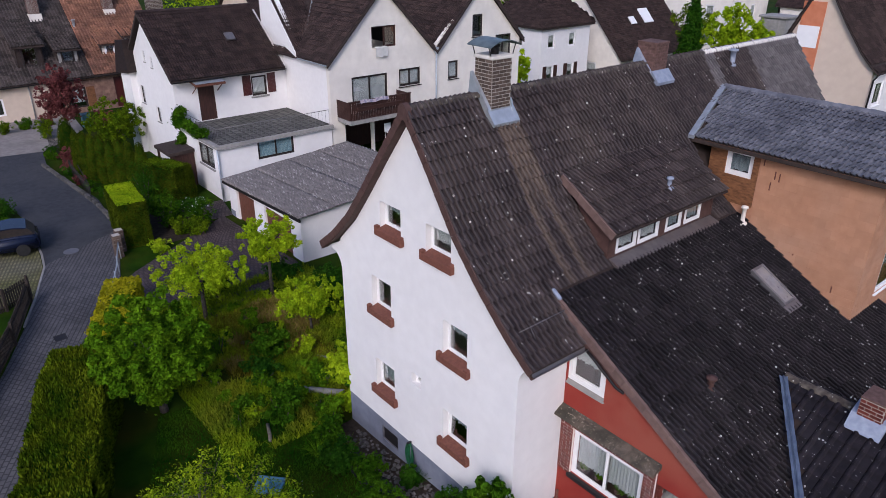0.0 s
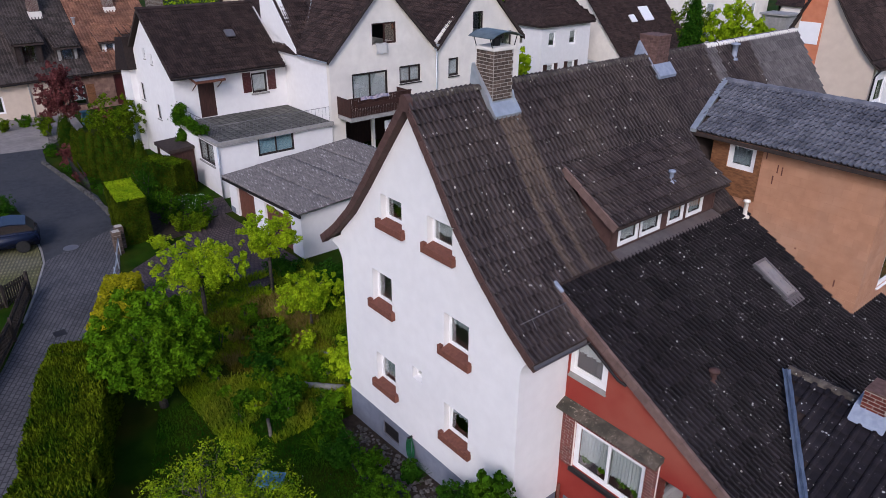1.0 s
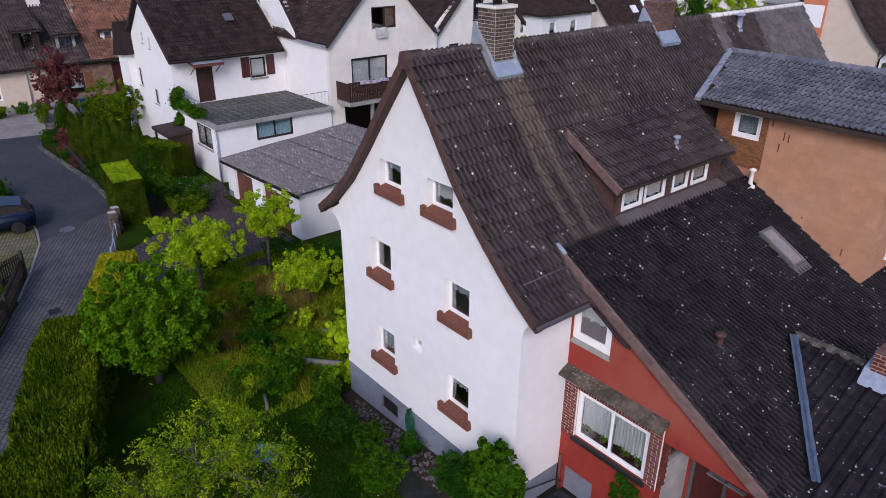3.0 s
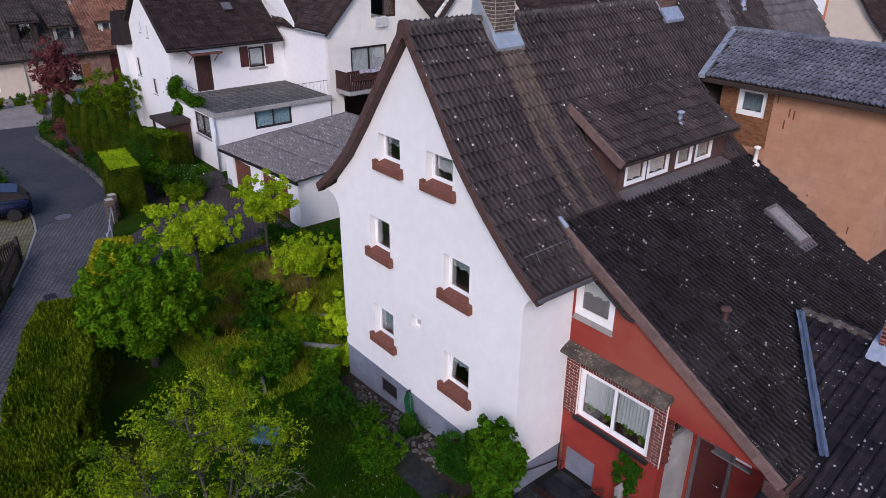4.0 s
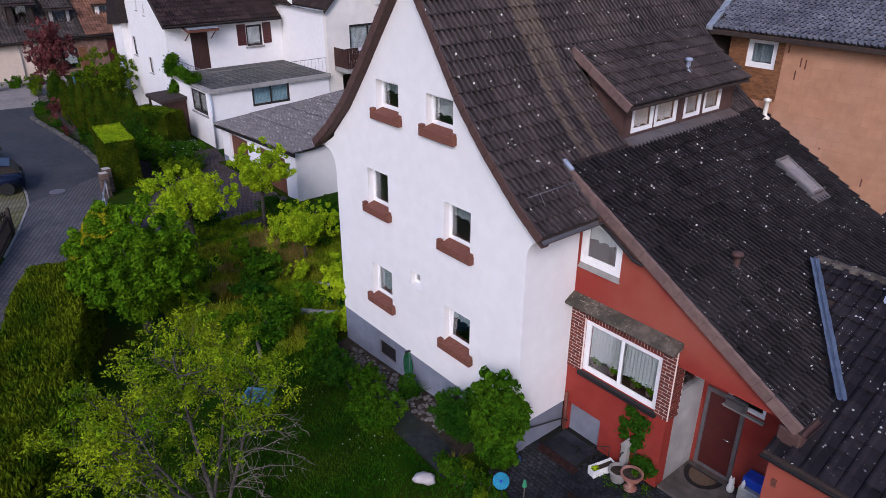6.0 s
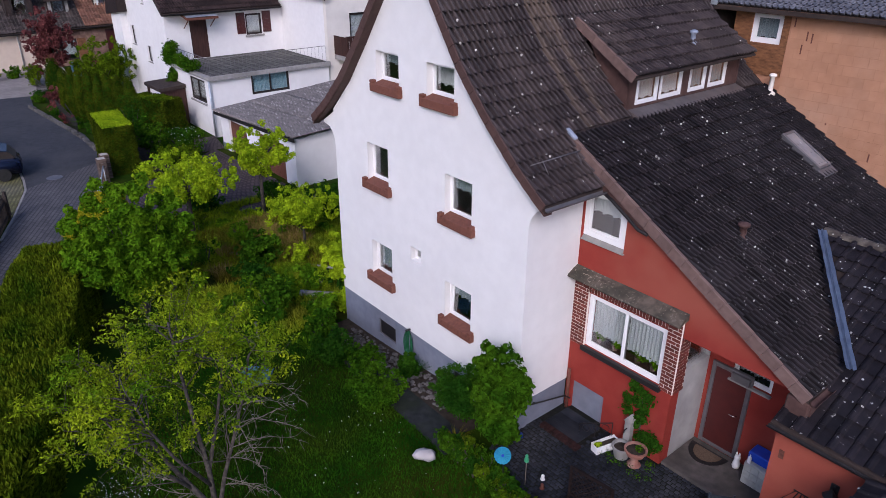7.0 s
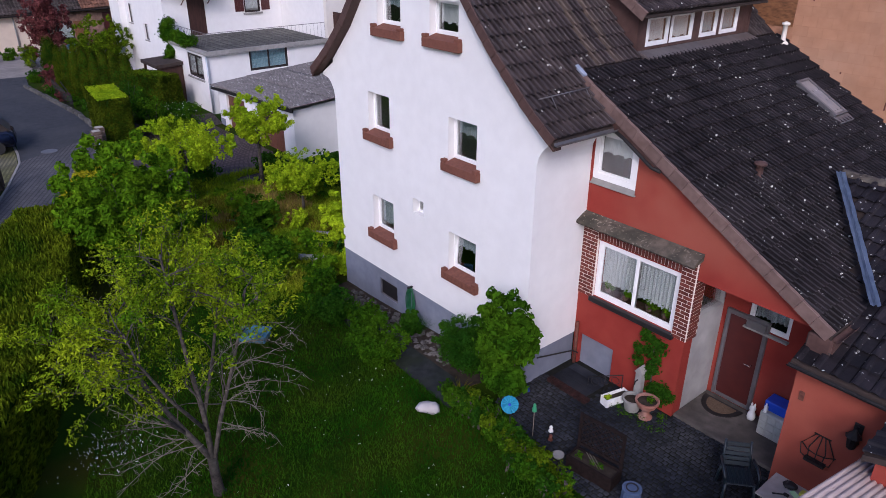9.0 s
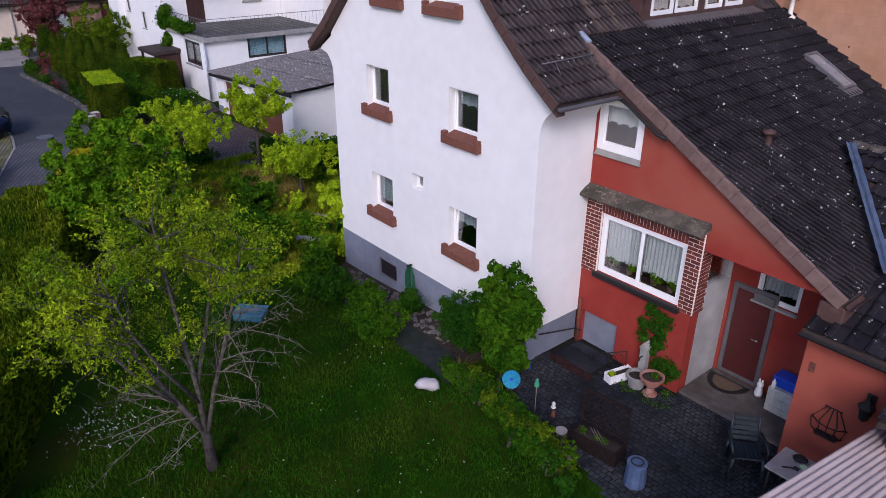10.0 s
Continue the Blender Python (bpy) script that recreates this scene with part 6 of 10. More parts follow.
# open basement room behind posts
part("wall", wall_bm([(22.62, 2.6), (30.5, 2.6)], G - 0.3, 0.2), M_WOOD, nbb, "dark boarded back wall", m=face_x(-42.5))
box_part("ceiling", (-42.5, 22.62, 2.38), (-38.3, 30.5, 2.55), M_WOOD, nbb)
part("wall", wall_bm([(-42.5, 2.38), (-38.3, 2.38)], G - 0.3, 0.2), M_WOOD, nbb, m=face_y(30.25))
for y in (25.4, 27.8):
    box_part("post", (-38.25, y, G - 0.2), (-38.05, y + 0.2, 2.35), M_OLDWHITE, nbb)
for (ya, yp, yb) in ((22.1, 26.45, 30.8), (30.8, 34.9, 39.25)):
    roof_plane(nbb, (-46.5, ya, 6.35), (-37.75, ya, 6.35), (-37.75, yp, 10.82), (-46.5, yp, 10.82), M_TILE_FAR, FAR_TILE, 0.52)
    roof_plane(nbb, (-37.75, yb, 6.35), (-46.5, yb, 6.35), (-46.5, yp, 10.82), (-37.75, yp, 10.82), M_TILE_FAR, FAR_TILE, 0.52)
    ridge_tiles(nbb, (-37.7, yp, 10.86), (-46.5, yp, 10.86), 0.14, 22, M_TILE_FAR, 0.05)
    bm = bmesh.new()
    bm_prism(bm, [(ya, 6.12), (ya, 6.34), (yp, 10.80), (yb, 6.34), (yb, 6.12), (yp, 10.52)], "x", -37.78, -37.70)
    part("verge_board", bm, M_DECK, nbb)
roof_plane(nbb, (-41.4, 22.05, 6.42), (-41.4, 24.5, 6.42), (-46.0, 27.2, 11.1), (-46.0, 22.05, 11.1), M_TILE_FAR, FAR_TILE, 0.52)
bm = bmesh.new()
bm_prism(bm, [(-41.5, 6.35), (-41.5, 6.62), (-46.0, 11.3), (-46.0, 8.0)], "y", 21.98, 22.06)
part("fire_wall", bm, M_WHITE, nbb, "white parapet between the two roofs")
bm = bmesh.new()
bm_tube(bm, [(-41.3, 22.4, 6.5), (-43.8, 24.7, 9.0), (-45.6, 26.4, 10.9)], 0.10, 6)
part("valley", bm, M_ZINC, nbb)
gutter(nbb, (-41.4, 22.0, 6.30), (-37.75, 22.0, 6.30), 0.07, M_ZINC)
tube_part("downpipe", [(-37.85, 30.78, 6.5), (-37.85, 30.78, 0.0)], 0.06, M_ZINC, nbb, "grey downpipe")
box_part("rain_hopper", (-37.96, 30.62, 6.2), (-37.72, 30.95, 6.55), M_ZINC, nbb, "grey rain hopper", 0.02)
balc = new("balcony")
balc.location = Vector((-37.2, 25.0, 2.7)) - base_of(nbb)
balc.parent = nbb
balc["label"] = "dark brown wooden balcony with laundry"
bpy.context.view_layer.update()
box_part("floor_slab", (-37.998, 22.75, 2.70), (-36.45, 27.45, 2.95), M_CONC, balc)
for i in range(38):
    y = 22.78 + i * 0.1245
    box_part("slat", (-36.50, y, 2.98), (-36.47, y + 0.095, 4.10), M_WOOD, balc)
for yy in (22.75, 27.42):
    for i in range(12):
        x = -37.98 + i * 0.126
        box_part("slat", (x, yy, 2.98), (x + 0.095, yy + 0.03, 4.10), M_WOOD, balc)
box_part("handrail", (-36.56, 22.70, 4.10), (-36.42, 27.50, 4.17), M_WOOD, balc)
box_part("planter", (-36.46, 23.2, 3.55), (-36.28, 26.8, 3.78), M_WOOD, balc)
# bedding airing at window and balcony
def cloth(name, pts, w, material, label):
    t = thing(name, pts[0], label, "bedding")
    bm = bmesh.new()
    rows = []
    for x, z in [(p[0], p[2]) for p in pts]:
        rows.append([bm.verts.new((x + 0.04 * math.sin(k * 2.1 + z * 3), pts[0][1] + k * w / 8, z + 0.03 * math.sin(k * 1.3))) for k in range(9)])
    for a, b in zip(rows, rows[1:]):
        for k in range(8):
            bm.faces.new((a[k], a[k + 1], b[k + 1], b[k]))
    bmesh.ops.solidify(bm, geom=bm.faces, thickness=0.05)
    part("cloth", bm, material, t, smooth=True)


cloth("white_duvet", [(-38.05, 25.75, 6.98), (-37.90, 25.75, 7.04), (-37.80, 25.75, 6.95), (-37.78, 25.75, 6.62), (-37.80, 25.75, 6.40)], 0.95, M_PETAL, "white duvet airing over the window sill")
M_PATCH = mat("patterned_bedding", (0.55, 0.45, 0.55), (0.8, 0.75, 0.75), 9.0, 0.9, 0.2, stain=(0.15, 0.2, 0.4), stain_amt=0.8, stain_scale=5.0)
cloth("patterned_bedding", [(-36.95, 23.5, 4.06), (-36.62, 23.5, 4.16), (-36.40, 23.5, 4.20), (-36.36, 23.5, 4.0)], 2.2, M_PATCH, "patterned bedding airing on the balcony rail")
# porch furniture below
gc = thing("garden_chair", (-37.2, 26.3, G), "pale folding garden chair under the balcony", "chair")
box_part("seat", (-37.5, 26.0, 1.55), (-37.0, 26.5, 1.60), M_FRAME, gc)
box_part("backrest", (-37.5, 26.0, 1.60), (-37.45, 26.5, 2.1), M_FRAME, gc)
for x in (-37.46, -37.04):
    for y in (26.04, 26.46):
        tube_part("leg", [(x, y, G), (x, y, 1.56)], 0.02, M_FRAME, gc)

M_TILE_ROW = mat("grey_brown_roof_tile", (0.060, 0.048, 0.044), (0.105, 0.085, 0.076), 6.0, 0.7, 0.3, 30, stain=(0.035, 0.028, 0.026), stain_amt=0.5, stain_scale=0.5, vary=0.4)
# stone row house across the road
GS = ground_z(-66, 12)
nbs = thing("house", (-69.0, 14.0, GS), "old sandstone row house with orange and grey tiled roof", "house", "houses of the street")
SW = [(13.3, -0.35, 14.6, 1.35), (17.0, -0.75, 18.2, 1.9), (7.1, -0.2, 8.3, 1.2)]
part("wall", wall_bm([(3.0, 2.1), (12.2, 2.15)], GS - 0.3, 0.3, [SW[2]]), M_CREAM, nbs, "cream rendered wall", face_x(-66.0))
part("wall", wall_bm([(12.2, 2.15), (21.5, 2.3)], GS - 0.3, 0.3, SW[:2]), M_STONE, nbs, "brown sandstone wall", face_x(-66.0))
window(nbs, face_x(-66.0), *SW[0], 0.08, frame_mat=M_DARKFRAME, curtain=M_CURTAIN, drop=0.8, bar=0.09)
window(nbs, face_x(-66.0), *SW[2], 0.08, frame_mat=M_FRAME, bar=0.09)
box_part("door", (17.0, 0.1, -0.75), (18.2, 0.16, 1.9), M_DOOR, nbs, m=face_x(-66.0))
box_part("shutter", (14.65, -0.05, -0.35), (15.3, -0.01, 1.35), M_OSB, nbs, "ochre shutter", m=face_x(-66.0))
stones = []
rng = random.Random(8)
for r in range(9):
    y = 12.3 + rng.uniform(0, 0.3)
    while y < 21.3:
        w = rng.uniform(0.35, 0.8)
        z = GS + r * 0.34
        clash = any(y + w > o[0] - 0.05 and y < o[2] + 0.05 and z + 0.34 > o[1] and z < o[3] + 0.05 for o in SW[:2])
        if not clash and z + 0.3 < 2.1:
            ob = box_part("stone_block", (y, -0.03, z), (y + w - 0.03, 0.0, z + 0.31), M_STONE, nbs, m=face_x(-66.0), bevel=0.015)
        y += w
roof_plane(nbs, (-65.6, 2.0, 2.05), (-65.6, 15.4, 2.25), (-74.5, 15.4, 9.8), (-74.5, 2.0, 9.6), M_TILE_ROW, ROW_TILE, 0.52, 0.36)
roof_plane(nbs, (-65.55, 15.4, 2.3), (-65.55, 22.0, 2.35), (-74.5, 22.0, 9.9), (-74.5, 15.4, 9.9), M_TILE_ORANGE, ROW_TILE, 0.52, 0.36)
slab(nbs, "roof_back", ((-74.5, 2.0, 9.6), (-74.5, 22.0, 9.8), (-83, 22.0, 2.1), (-83, 2.0, 2.1)), 0.16, M_TILE_FAR)
tube_part("downpipe", [(-65.9, 10.3, 2.0), (-65.9, 10.3, GS)], 0.05, M_CONC, nbs, "grey downpipe")
gutter(nbs, (-65.5, 2.0, 2.0), (-65.5, 22.0, 2.3), 0.08, M_IRON)


def small_dormer(parent, x, y, z, w, h, material, front):
    depth = h / 0.49
    d = new("dormer")
    d.location = Vector((x, y, z)) - base_of(parent)
    d.parent = parent
    bpy.context.view_layer.update()
    part("front", wall_bm([(y - w / 2, z + h), (y + w / 2, z + h)], z, 0.08, [(y - w * 0.32, z + 0.12, y + w * 0.32, z + h - 0.14)]), front, d, m=face_x(x))
    for s in (-1, 1):
        bm = bmesh.new()
        bm_prism(bm, [(x, z), (x, z + h), (x - depth, z + h + depth * 0.35), (x - depth, z + depth * 0.84)], "y", y + s * w / 2 - 0.04, y + s * w / 2 + 0.04)
        part("cheek", bm, M_DECK, d)
    roof_plane(d, (x + 0.35, y - w / 2 - 0.25, z + h - 0.08), (x + 0.35, y + w / 2 + 0.25, z + h - 0.08), (x - depth - 0.6, y + w / 2 + 0.25, z + h + (depth + 0.6) * 0.38), (x - depth - 0.6, y - w / 2 - 0.25, z + h + (depth + 0.6) * 0.38), material, ROW_TILE, 0.52)
    window(parent, face_x(x + 0.02), y - w * 0.32, z + 0.12, y + w * 0.32, z + h - 0.14, 0.0, bar=0.10, frame_mat=M_FRAME if front is M_OLDWHITE else M_DARKFRAME, name="dormer_window")


small_dormer(nbs, -66.9, 11.1, 3.20, 1.9, 1.9, M_TILE_ROW, M_DECK)
small_dormer(nbs, -66.9, 13.95, 3.20, 1.6, 1.35, M_TILE_ROW, M_CONC)
small_dormer(nbs, -67.2, 17.5, 3.45, 1.35, 1.2, M_TILE_ORANGE, M_OLDWHITE)
small_dormer(nbs, -68.0, 19.7, 4.15, 1.3, 0.9, M_TILE_ORANGE, M_CONC)
for yy in (12.9, 19.0):
    c = chimney(nbs, -71.5, yy - 0.4, -70.7, yy + 0.4, 6.2, 9.0, (M_BRICK_OLD, M_MORTAR_GREY), "old brick chimney with pale flashing")
    box_part("flashing", (-71.6, yy - 0.5, 6.2), (-70.55, yy + 0.5, 7.05), M_OLDWHITE, c, "pale flashing")
roof_vent(nbs, -69.8, 15.6, 5.6, M_ZINC, 0.8, 0.12)

# far houses
def far_house(at, size, eave, ridge, along_y, wallmat, roofmat, label, wins=(), turn=0.0, hip=0.0):
    x, y = at
    g = ground_z(x, y)
    t = thing("house", (x, y, g), label, "house", "houses of the street")
    sx, sy = size[0] / 2, size[1] / 2
    T = Matrix.Translation((x, y, 0)) @ Matrix.Rotation(radians(turn), 4, "Z")
    TI = T
    holes = {0: [], 1: [], 2: [], 3: []}
    for side, u0, z0, u1, z1 in wins:
        holes[side].append((u0, z0, u1, z1))
    fr = [T @ face_y(-sy), T @ face_x(sx), T @ Matrix.Rotation(math.pi, 4, "Z") @ face_y(-sy), T @ Matrix.Rotation(math.pi, 4, "Z") @ face_x(sx)]
    for k in range(4):
        half = sx if k in (0, 2) else sy
        gable = (k in (0, 2)) == along_y and not hip
        out = [(-half, eave), (0, ridge - 0.1), (half, eave)] if gable else [(-half, eave), (half, eave)]
        inset = 0.0 if k in (0, 2) else 0.3
        if not gable:
            out = [(-half + inset, eave), (half - inset, eave)]
        part("wall", wall_bm(out, g - 0.4, 0.3, holes[k]), wallmat, t, m=fr[k])
        for o in holes[k]:
            window(t, fr[k], *o, 0.08, bar=0.10, curtain=M_CURTAIN, drop=0.6)
            if "shutters" in label and o[1] < 2:
                w = (o[2] - o[0]) * 0.48
                for a in (o[0] - w - 0.03, o[2] + 0.03):
                    box_part("shutter", (a, -0.06, o[1]), (a + w, -0.01, o[3]), M_WOOD, t, m=fr[k])
    e = 0.35
    def P(px, py, pz):
        return T @ Vector((px, py, pz))
    low = eave - e * 0.6
    if along_y:
        h = hip
        roof_plane(t, P(sx + e, -sy - e, low), P(sx + e, sy + e, low), P(0, sy + e - h, ridge), P(0, -sy - e + h, ridge), roofmat, FAR_TILE, 0.52)
        roof_plane(t, P(-sx - e, sy + e, low), P(-sx - e, -sy - e, low), P(0, -sy - e + h, ridge), P(0, sy + e - h, ridge), roofmat, FAR_TILE, 0.52)
        if h:
            roof_plane(t, P(-sx - e, -sy - e, low), P(sx + e, -sy - e, low), P(0.05, -sy - e + h, ridge), P(-0.05, -sy - e + h, ridge), roofmat, FAR_TILE, 0.52)
            roof_plane(t, P(sx + e, sy + e, low), P(-sx - e, sy + e, low), P(-0.05, sy + e - h, ridge), P(0.05, sy + e - h, ridge), roofmat, FAR_TILE, 0.52)
    else:
        roof_plane(t, P(-sx - e, -sy - e, low), P(sx + e, -sy - e, low), P(sx + e, 0, ridge), P(-sx - e, 0, ridge), roofmat, FAR_TILE, 0.52)
        roof_plane(t, P(sx + e, sy + e, low), P(-sx - e, sy + e, low), P(-sx - e, 0, ridge), P(sx + e, 0, ridge), roofmat, FAR_TILE, 0.52)
    return t


far_house((-50.0, 54.0), (7.4, 7.0), 5.55, 9.3, True, M_WHITE, M_TILE_FAR, "white two-storey house with dark hipped roof and shutters",
          [(0, 0.2, 3.3, 1.2, 4.7), (0, -2.6, 3.3, -1.6, 4.7), (1, -2.6, 3.3, -1.6, 4.7), (1, 0.4, 3.3, 1.4, 4.7), (1, 0.4, 0.2, 1.4, 1.7), (1, -2.6, 0.2, -1.6, 1.7)], hip=3.4)
fd = far_house((-50.5, 66.0), (13.0, 12.0), 1.9, 9.0, True, M_OLDWHITE, M_TILE_FAR, "low cream house with a long dark brown roof", [(0, 2.0, -0.4, 3.4, 1.0)])
for a, b, w, l in ((64.8, 4.9, 0.9, 0.9), (67.4, 5.2, 1.6, 1.8)):
    xx = -50.5 + (9.0 - b) / 7.3 * 6.85
    box_part("skylight", (-l / 2, -w / 2, 0.05), (l / 2, w / 2, 0.16), M_FRAME, fd, "pale roof light", m=Matrix.Translation((xx, a, b)) @ Matrix.Rotation(math.atan2(7.3, 6.85), 4, "Y"))
far_house((-52.0, 90.0), (10, 9), 6.5, 10.5, True, M_OLDWHITE, M_TILE_FAR, "pale grey house with dark window shutters", [(1, -3.4, 3.2, -2.3, 5.0), (1, -3.4, 0.2, -2.3, 1.9), (1, 0.3, 3.2, 1.4, 5.0), (0, 1.4, 3.2, 2.6, 5.0), (0, 1.4, 0.2, 2.6, 1.9)])
far_house((-38.0, 98.0), (14, 9), 5.0, 10.0, False, M_OLDWHITE, M_TILE_FAR, "distant pale house with dark roof")
far_house((-72.0, 72.0), (12, 14), 5.5, 11.0, True, M_CREAM, M_TILE_FAR, "distant cream house with brown roof")
far_house((-72.0, 40.0), (12, 16), 4.5, 10.0, True, M_CREAM, M_TILE_FAR, "distant cream house with brown roof")

# flat-roofed concrete hut behind the yellow tree
hut = thing("hut", (-29.1, 60.0, ground_z(-29, 60)), "grey flat-roofed concrete hut among the trees", "hut")
box_part("body", (-30.2, 60.0, -0.9), (-28.0, 62.0, 7.15), M_CONC, hut)
box_part("roof_slab", (-30.35, 59.85, 7.15), (-27.85, 62.15, 7.32), M_CONC, hut, "flat roof slab", 0.02)

# cream gabled house beyond the main roof
nbf = thing("house", (-13.0, 45.0, G), "cream rendered gabled house with brown roof and terracotta balcony side", "house", "houses of the street")
FP = [(-14.0, 7.05), (-14.45, 7.40), (-15.1, 8.05), (-16.2, 9.45), (-17.0, 10.6), (-17.75, 11.7)]
part("wall", wall_bm([(-19.3, 8.2), (-17.75, 11.5), (-17.0, 10.4), (-16.2, 9.25), (-15.1, 7.85), (-14.35, 7.2)], G, 0.3), M_CREAM, nbf, "cream gable wall", face_y(42.0))
part("wall", wall_bm([(42.3, 7.1), (52.0, 7.1)], G, 0.3, [(42.9, 5.0, 44.0, 6.4)]), M_WHITE, nbf, m=face_x(-14.35))
part("wall", wall_bm([(42.3, 8.1), (52.0, 8.1)], G, 0.3), M_CREAM, nbf, m=face_x(-19.0))
window(nbf, face_x(-14.35), 42.9, 5.0, 44.0, 6.4, 0.04, bar=0.1, sill=(0.04, 0.05, 0.06, False), sill_mat=M_FRAME)
M_TERRA = mat("terracotta_render", (0.50, 0.17, 0.085), (0.56, 0.21, 0.11), 3.0, 0.9, 0.1)
box_part("band", (-18.75, 41.94, 4.5), (-17.50, 41.998, 10.35), M_TERRA, nbf, "terracotta painted band")
box_part("panel", (-18.80, 41.90, 7.88), (-17.60, 41.938, 9.05), M_FRAME, nbf, "white balcony panel")
for (xa, za), (xb, zb) in zip(FP, FP[1:]):
    roof_plane(nbf, (xa, 41.75, za), (xa, 52.0, za), (xb, 52.0, zb), (xb, 41.75, zb), M_TILE_FAR, FAR_TILE, 0.52, 0.30)
roof_plane(nbf, (-19.8, 52.0, 7.4), (-19.8, 41.75, 7.4), (-17.75, 41.75, 11.7), (-17.75, 52.0, 11.7), M_TILE_FAR, FAR_TILE, 0.52)
tube_part("downpipe", [(-13.95, 41.85, 7.0), (-14.2, 41.9, 6.6), (-14.3, 41.9, 0.0)], 0.05, M_IRON, nbf, "dark downpipe")

# ---- garden ----
def hedge(name, line, width, height, leaves, size, material, label, seed, rough=0.10, top_mat=None, taper=0.0, sprays=False):
    """A clipped hedge along a line: added dark core, dense leaves on its faces."""
    base = Vector((*line[0], ground_z(*line[0])))
    t = thing(name, base, label, "hedge")
    rng = np.random.default_rng(seed)
    pts = [Vector((*p, 0)) for p in line]
    segs = [(a, b, (b - a).length) for a, b in zip(pts, pts[1:])]
    total = sum(s[2] for s in segs)
    bm = bmesh.new()
    for a, b, ln in segs:
        d = (b - a).normalized()
        n = Vector((-d.y, d.x, 0))
        w = width / 2 - 0.20
        za, zb = ground_z(a.x, a.y), ground_z(b.x, b.y)
        vs = [bm.verts.new(p) for p in (a + n * w + Vector((0, 0, za - 0.05)), a - n * w + Vector((0, 0, za - 0.05)), b - n * w + Vector((0, 0, zb - 0.05)), b + n * w + Vector((0, 0, zb - 0.05)),
                                        a + n * w * (1 - taper) + Vector((0, 0, za + height - 0.30)), a - n * w * (1 - taper) + Vector((0, 0, za + height - 0.30)),
                                        b - n * w * (1 - taper) + Vector((0, 0, zb + height - 0.30)), b + n * w * (1 - taper) + Vector((0, 0, zb + height - 0.30)))]
        for f in ((3, 2, 1, 0), (4, 5, 6, 7), (0, 1, 5, 4), (1, 2, 6, 5), (2, 3, 7, 6), (3, 0, 4, 7)):
            bm.faces.new([vs[i] for i in f])
    bmesh.ops.recalc_face_normals(bm, faces=bm.faces)
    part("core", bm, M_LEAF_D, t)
    P, N = [], []
    lens = np.array([s[2] for s in segs])
    which = rng.choice(len(segs), leaves, p=lens / lens.sum())
    for k in which:
        a, b, ln = segs[k]
        d = (b - a) / ln
        n = Vector((-d.y, d.x, 0))
        s = rng.uniform(-0.5 * width, ln + 0.5 * width)
        face = rng.random()
        q = a + d * s
        g = ground_z(q.x, q.y)
        wob = rough * noise.noise(Vector((q.x * 0.9, q.y * 0.9, seed))) * 2
        if face < width / (width + 2 * height):
            u = rng.uniform(-1, 1) * width / 2
            p = q + n * u * (1 - taper) + Vector((0, 0, g + height + wob + rng.normal(0, 0.03)))
            nr = Vector((0, 0, 1))
        else:
            sd = 1 if rng.random() < 0.5 else -1
            h = rng.random()
            p = q + n * sd * (width / 2 * (1 - taper * h) + wob * 0.6 + rng.normal(0, 0.03)) + Vector((0, 0, g + h * height))
            nr = n * sd
        if s < 0 or s > ln:
            # the end faces
            e_ = b if s > ln else a
            h = rng.random()
            p = e_ + n * rng.uniform(-0.5, 0.5) * width * (1 - taper * h) + (d if s > ln else -d) * rng.uniform(0.0, 0.07)
            p.z = ground_z(e_.x, e_.y) + h * height
            nr = d if s > ln else -d
        P.append(p)
        N.append(nr)
    P, N = np.array(P), np.array(N)
    nrm = N + rng.normal(scale=0.55, size=N.shape)
    nrm /= np.linalg.norm(nrm, axis=1)[:, None]
    tt = np.cross(nrm, rng.normal(size=N.shape))
    tt /= np.linalg.norm(tt, axis=1)[:, None] + 1e-9
    bb = np.cross(nrm, tt)
    wide = 0.3
    if sprays:
        # long soft shoots that point up and outwards
        tt = N * 0.5 + np.array([0, 0, 0.9]) + rng.normal(scale=0.4, size=N.shape)
        tt /= np.linalg.norm(tt, axis=1)[:, None]
        bb = np.cross(nrm, tt)
        bb /= np.linalg.norm(bb, axis=1)[:, None] + 1e-9
        wide = 0.16
    sz = size * rng.uniform(0.6, 1.3, leaves)[:, None]
    v = np.stack([P - tt * sz * 0.55, P - bb * sz * wide + nrm * sz * 0.12, P + tt * sz * 0.55, P + bb * sz * wide + nrm * sz * 0.12], 1).reshape(-1, 3)
    i = np.arange(leaves) * 4
    f = np.concatenate([np.stack([i, i + 1, i + 2], 1), np.stack([i, i + 2, i + 3], 1)])
    if top_mat is None:
        from_arrays("foliage", v, f.tolist(), material, t)
    else:
        # light on the hedge top is put into the colour of the upper leaves
        up = np.tile(N[:, 2] > 0.5, 2)
        from_arrays("foliage", v, f[~up].tolist(), material, t)
        from_arrays("young_growth", v, f[up].tolist(), top_mat, t, "top leaves coloured paler, as if sunlit")
    return t


M_LEAF_SHOOT = leaf_mat("hedge_shoot", (0.03312, 0.0756, 0.00216), (0.1224, 0.162, 0.00432), 0.6)
M_LEAF_GOLD = leaf_mat("golden_leaf", (0.24, 0.25, 0.004), (0.42, 0.38, 0.008))


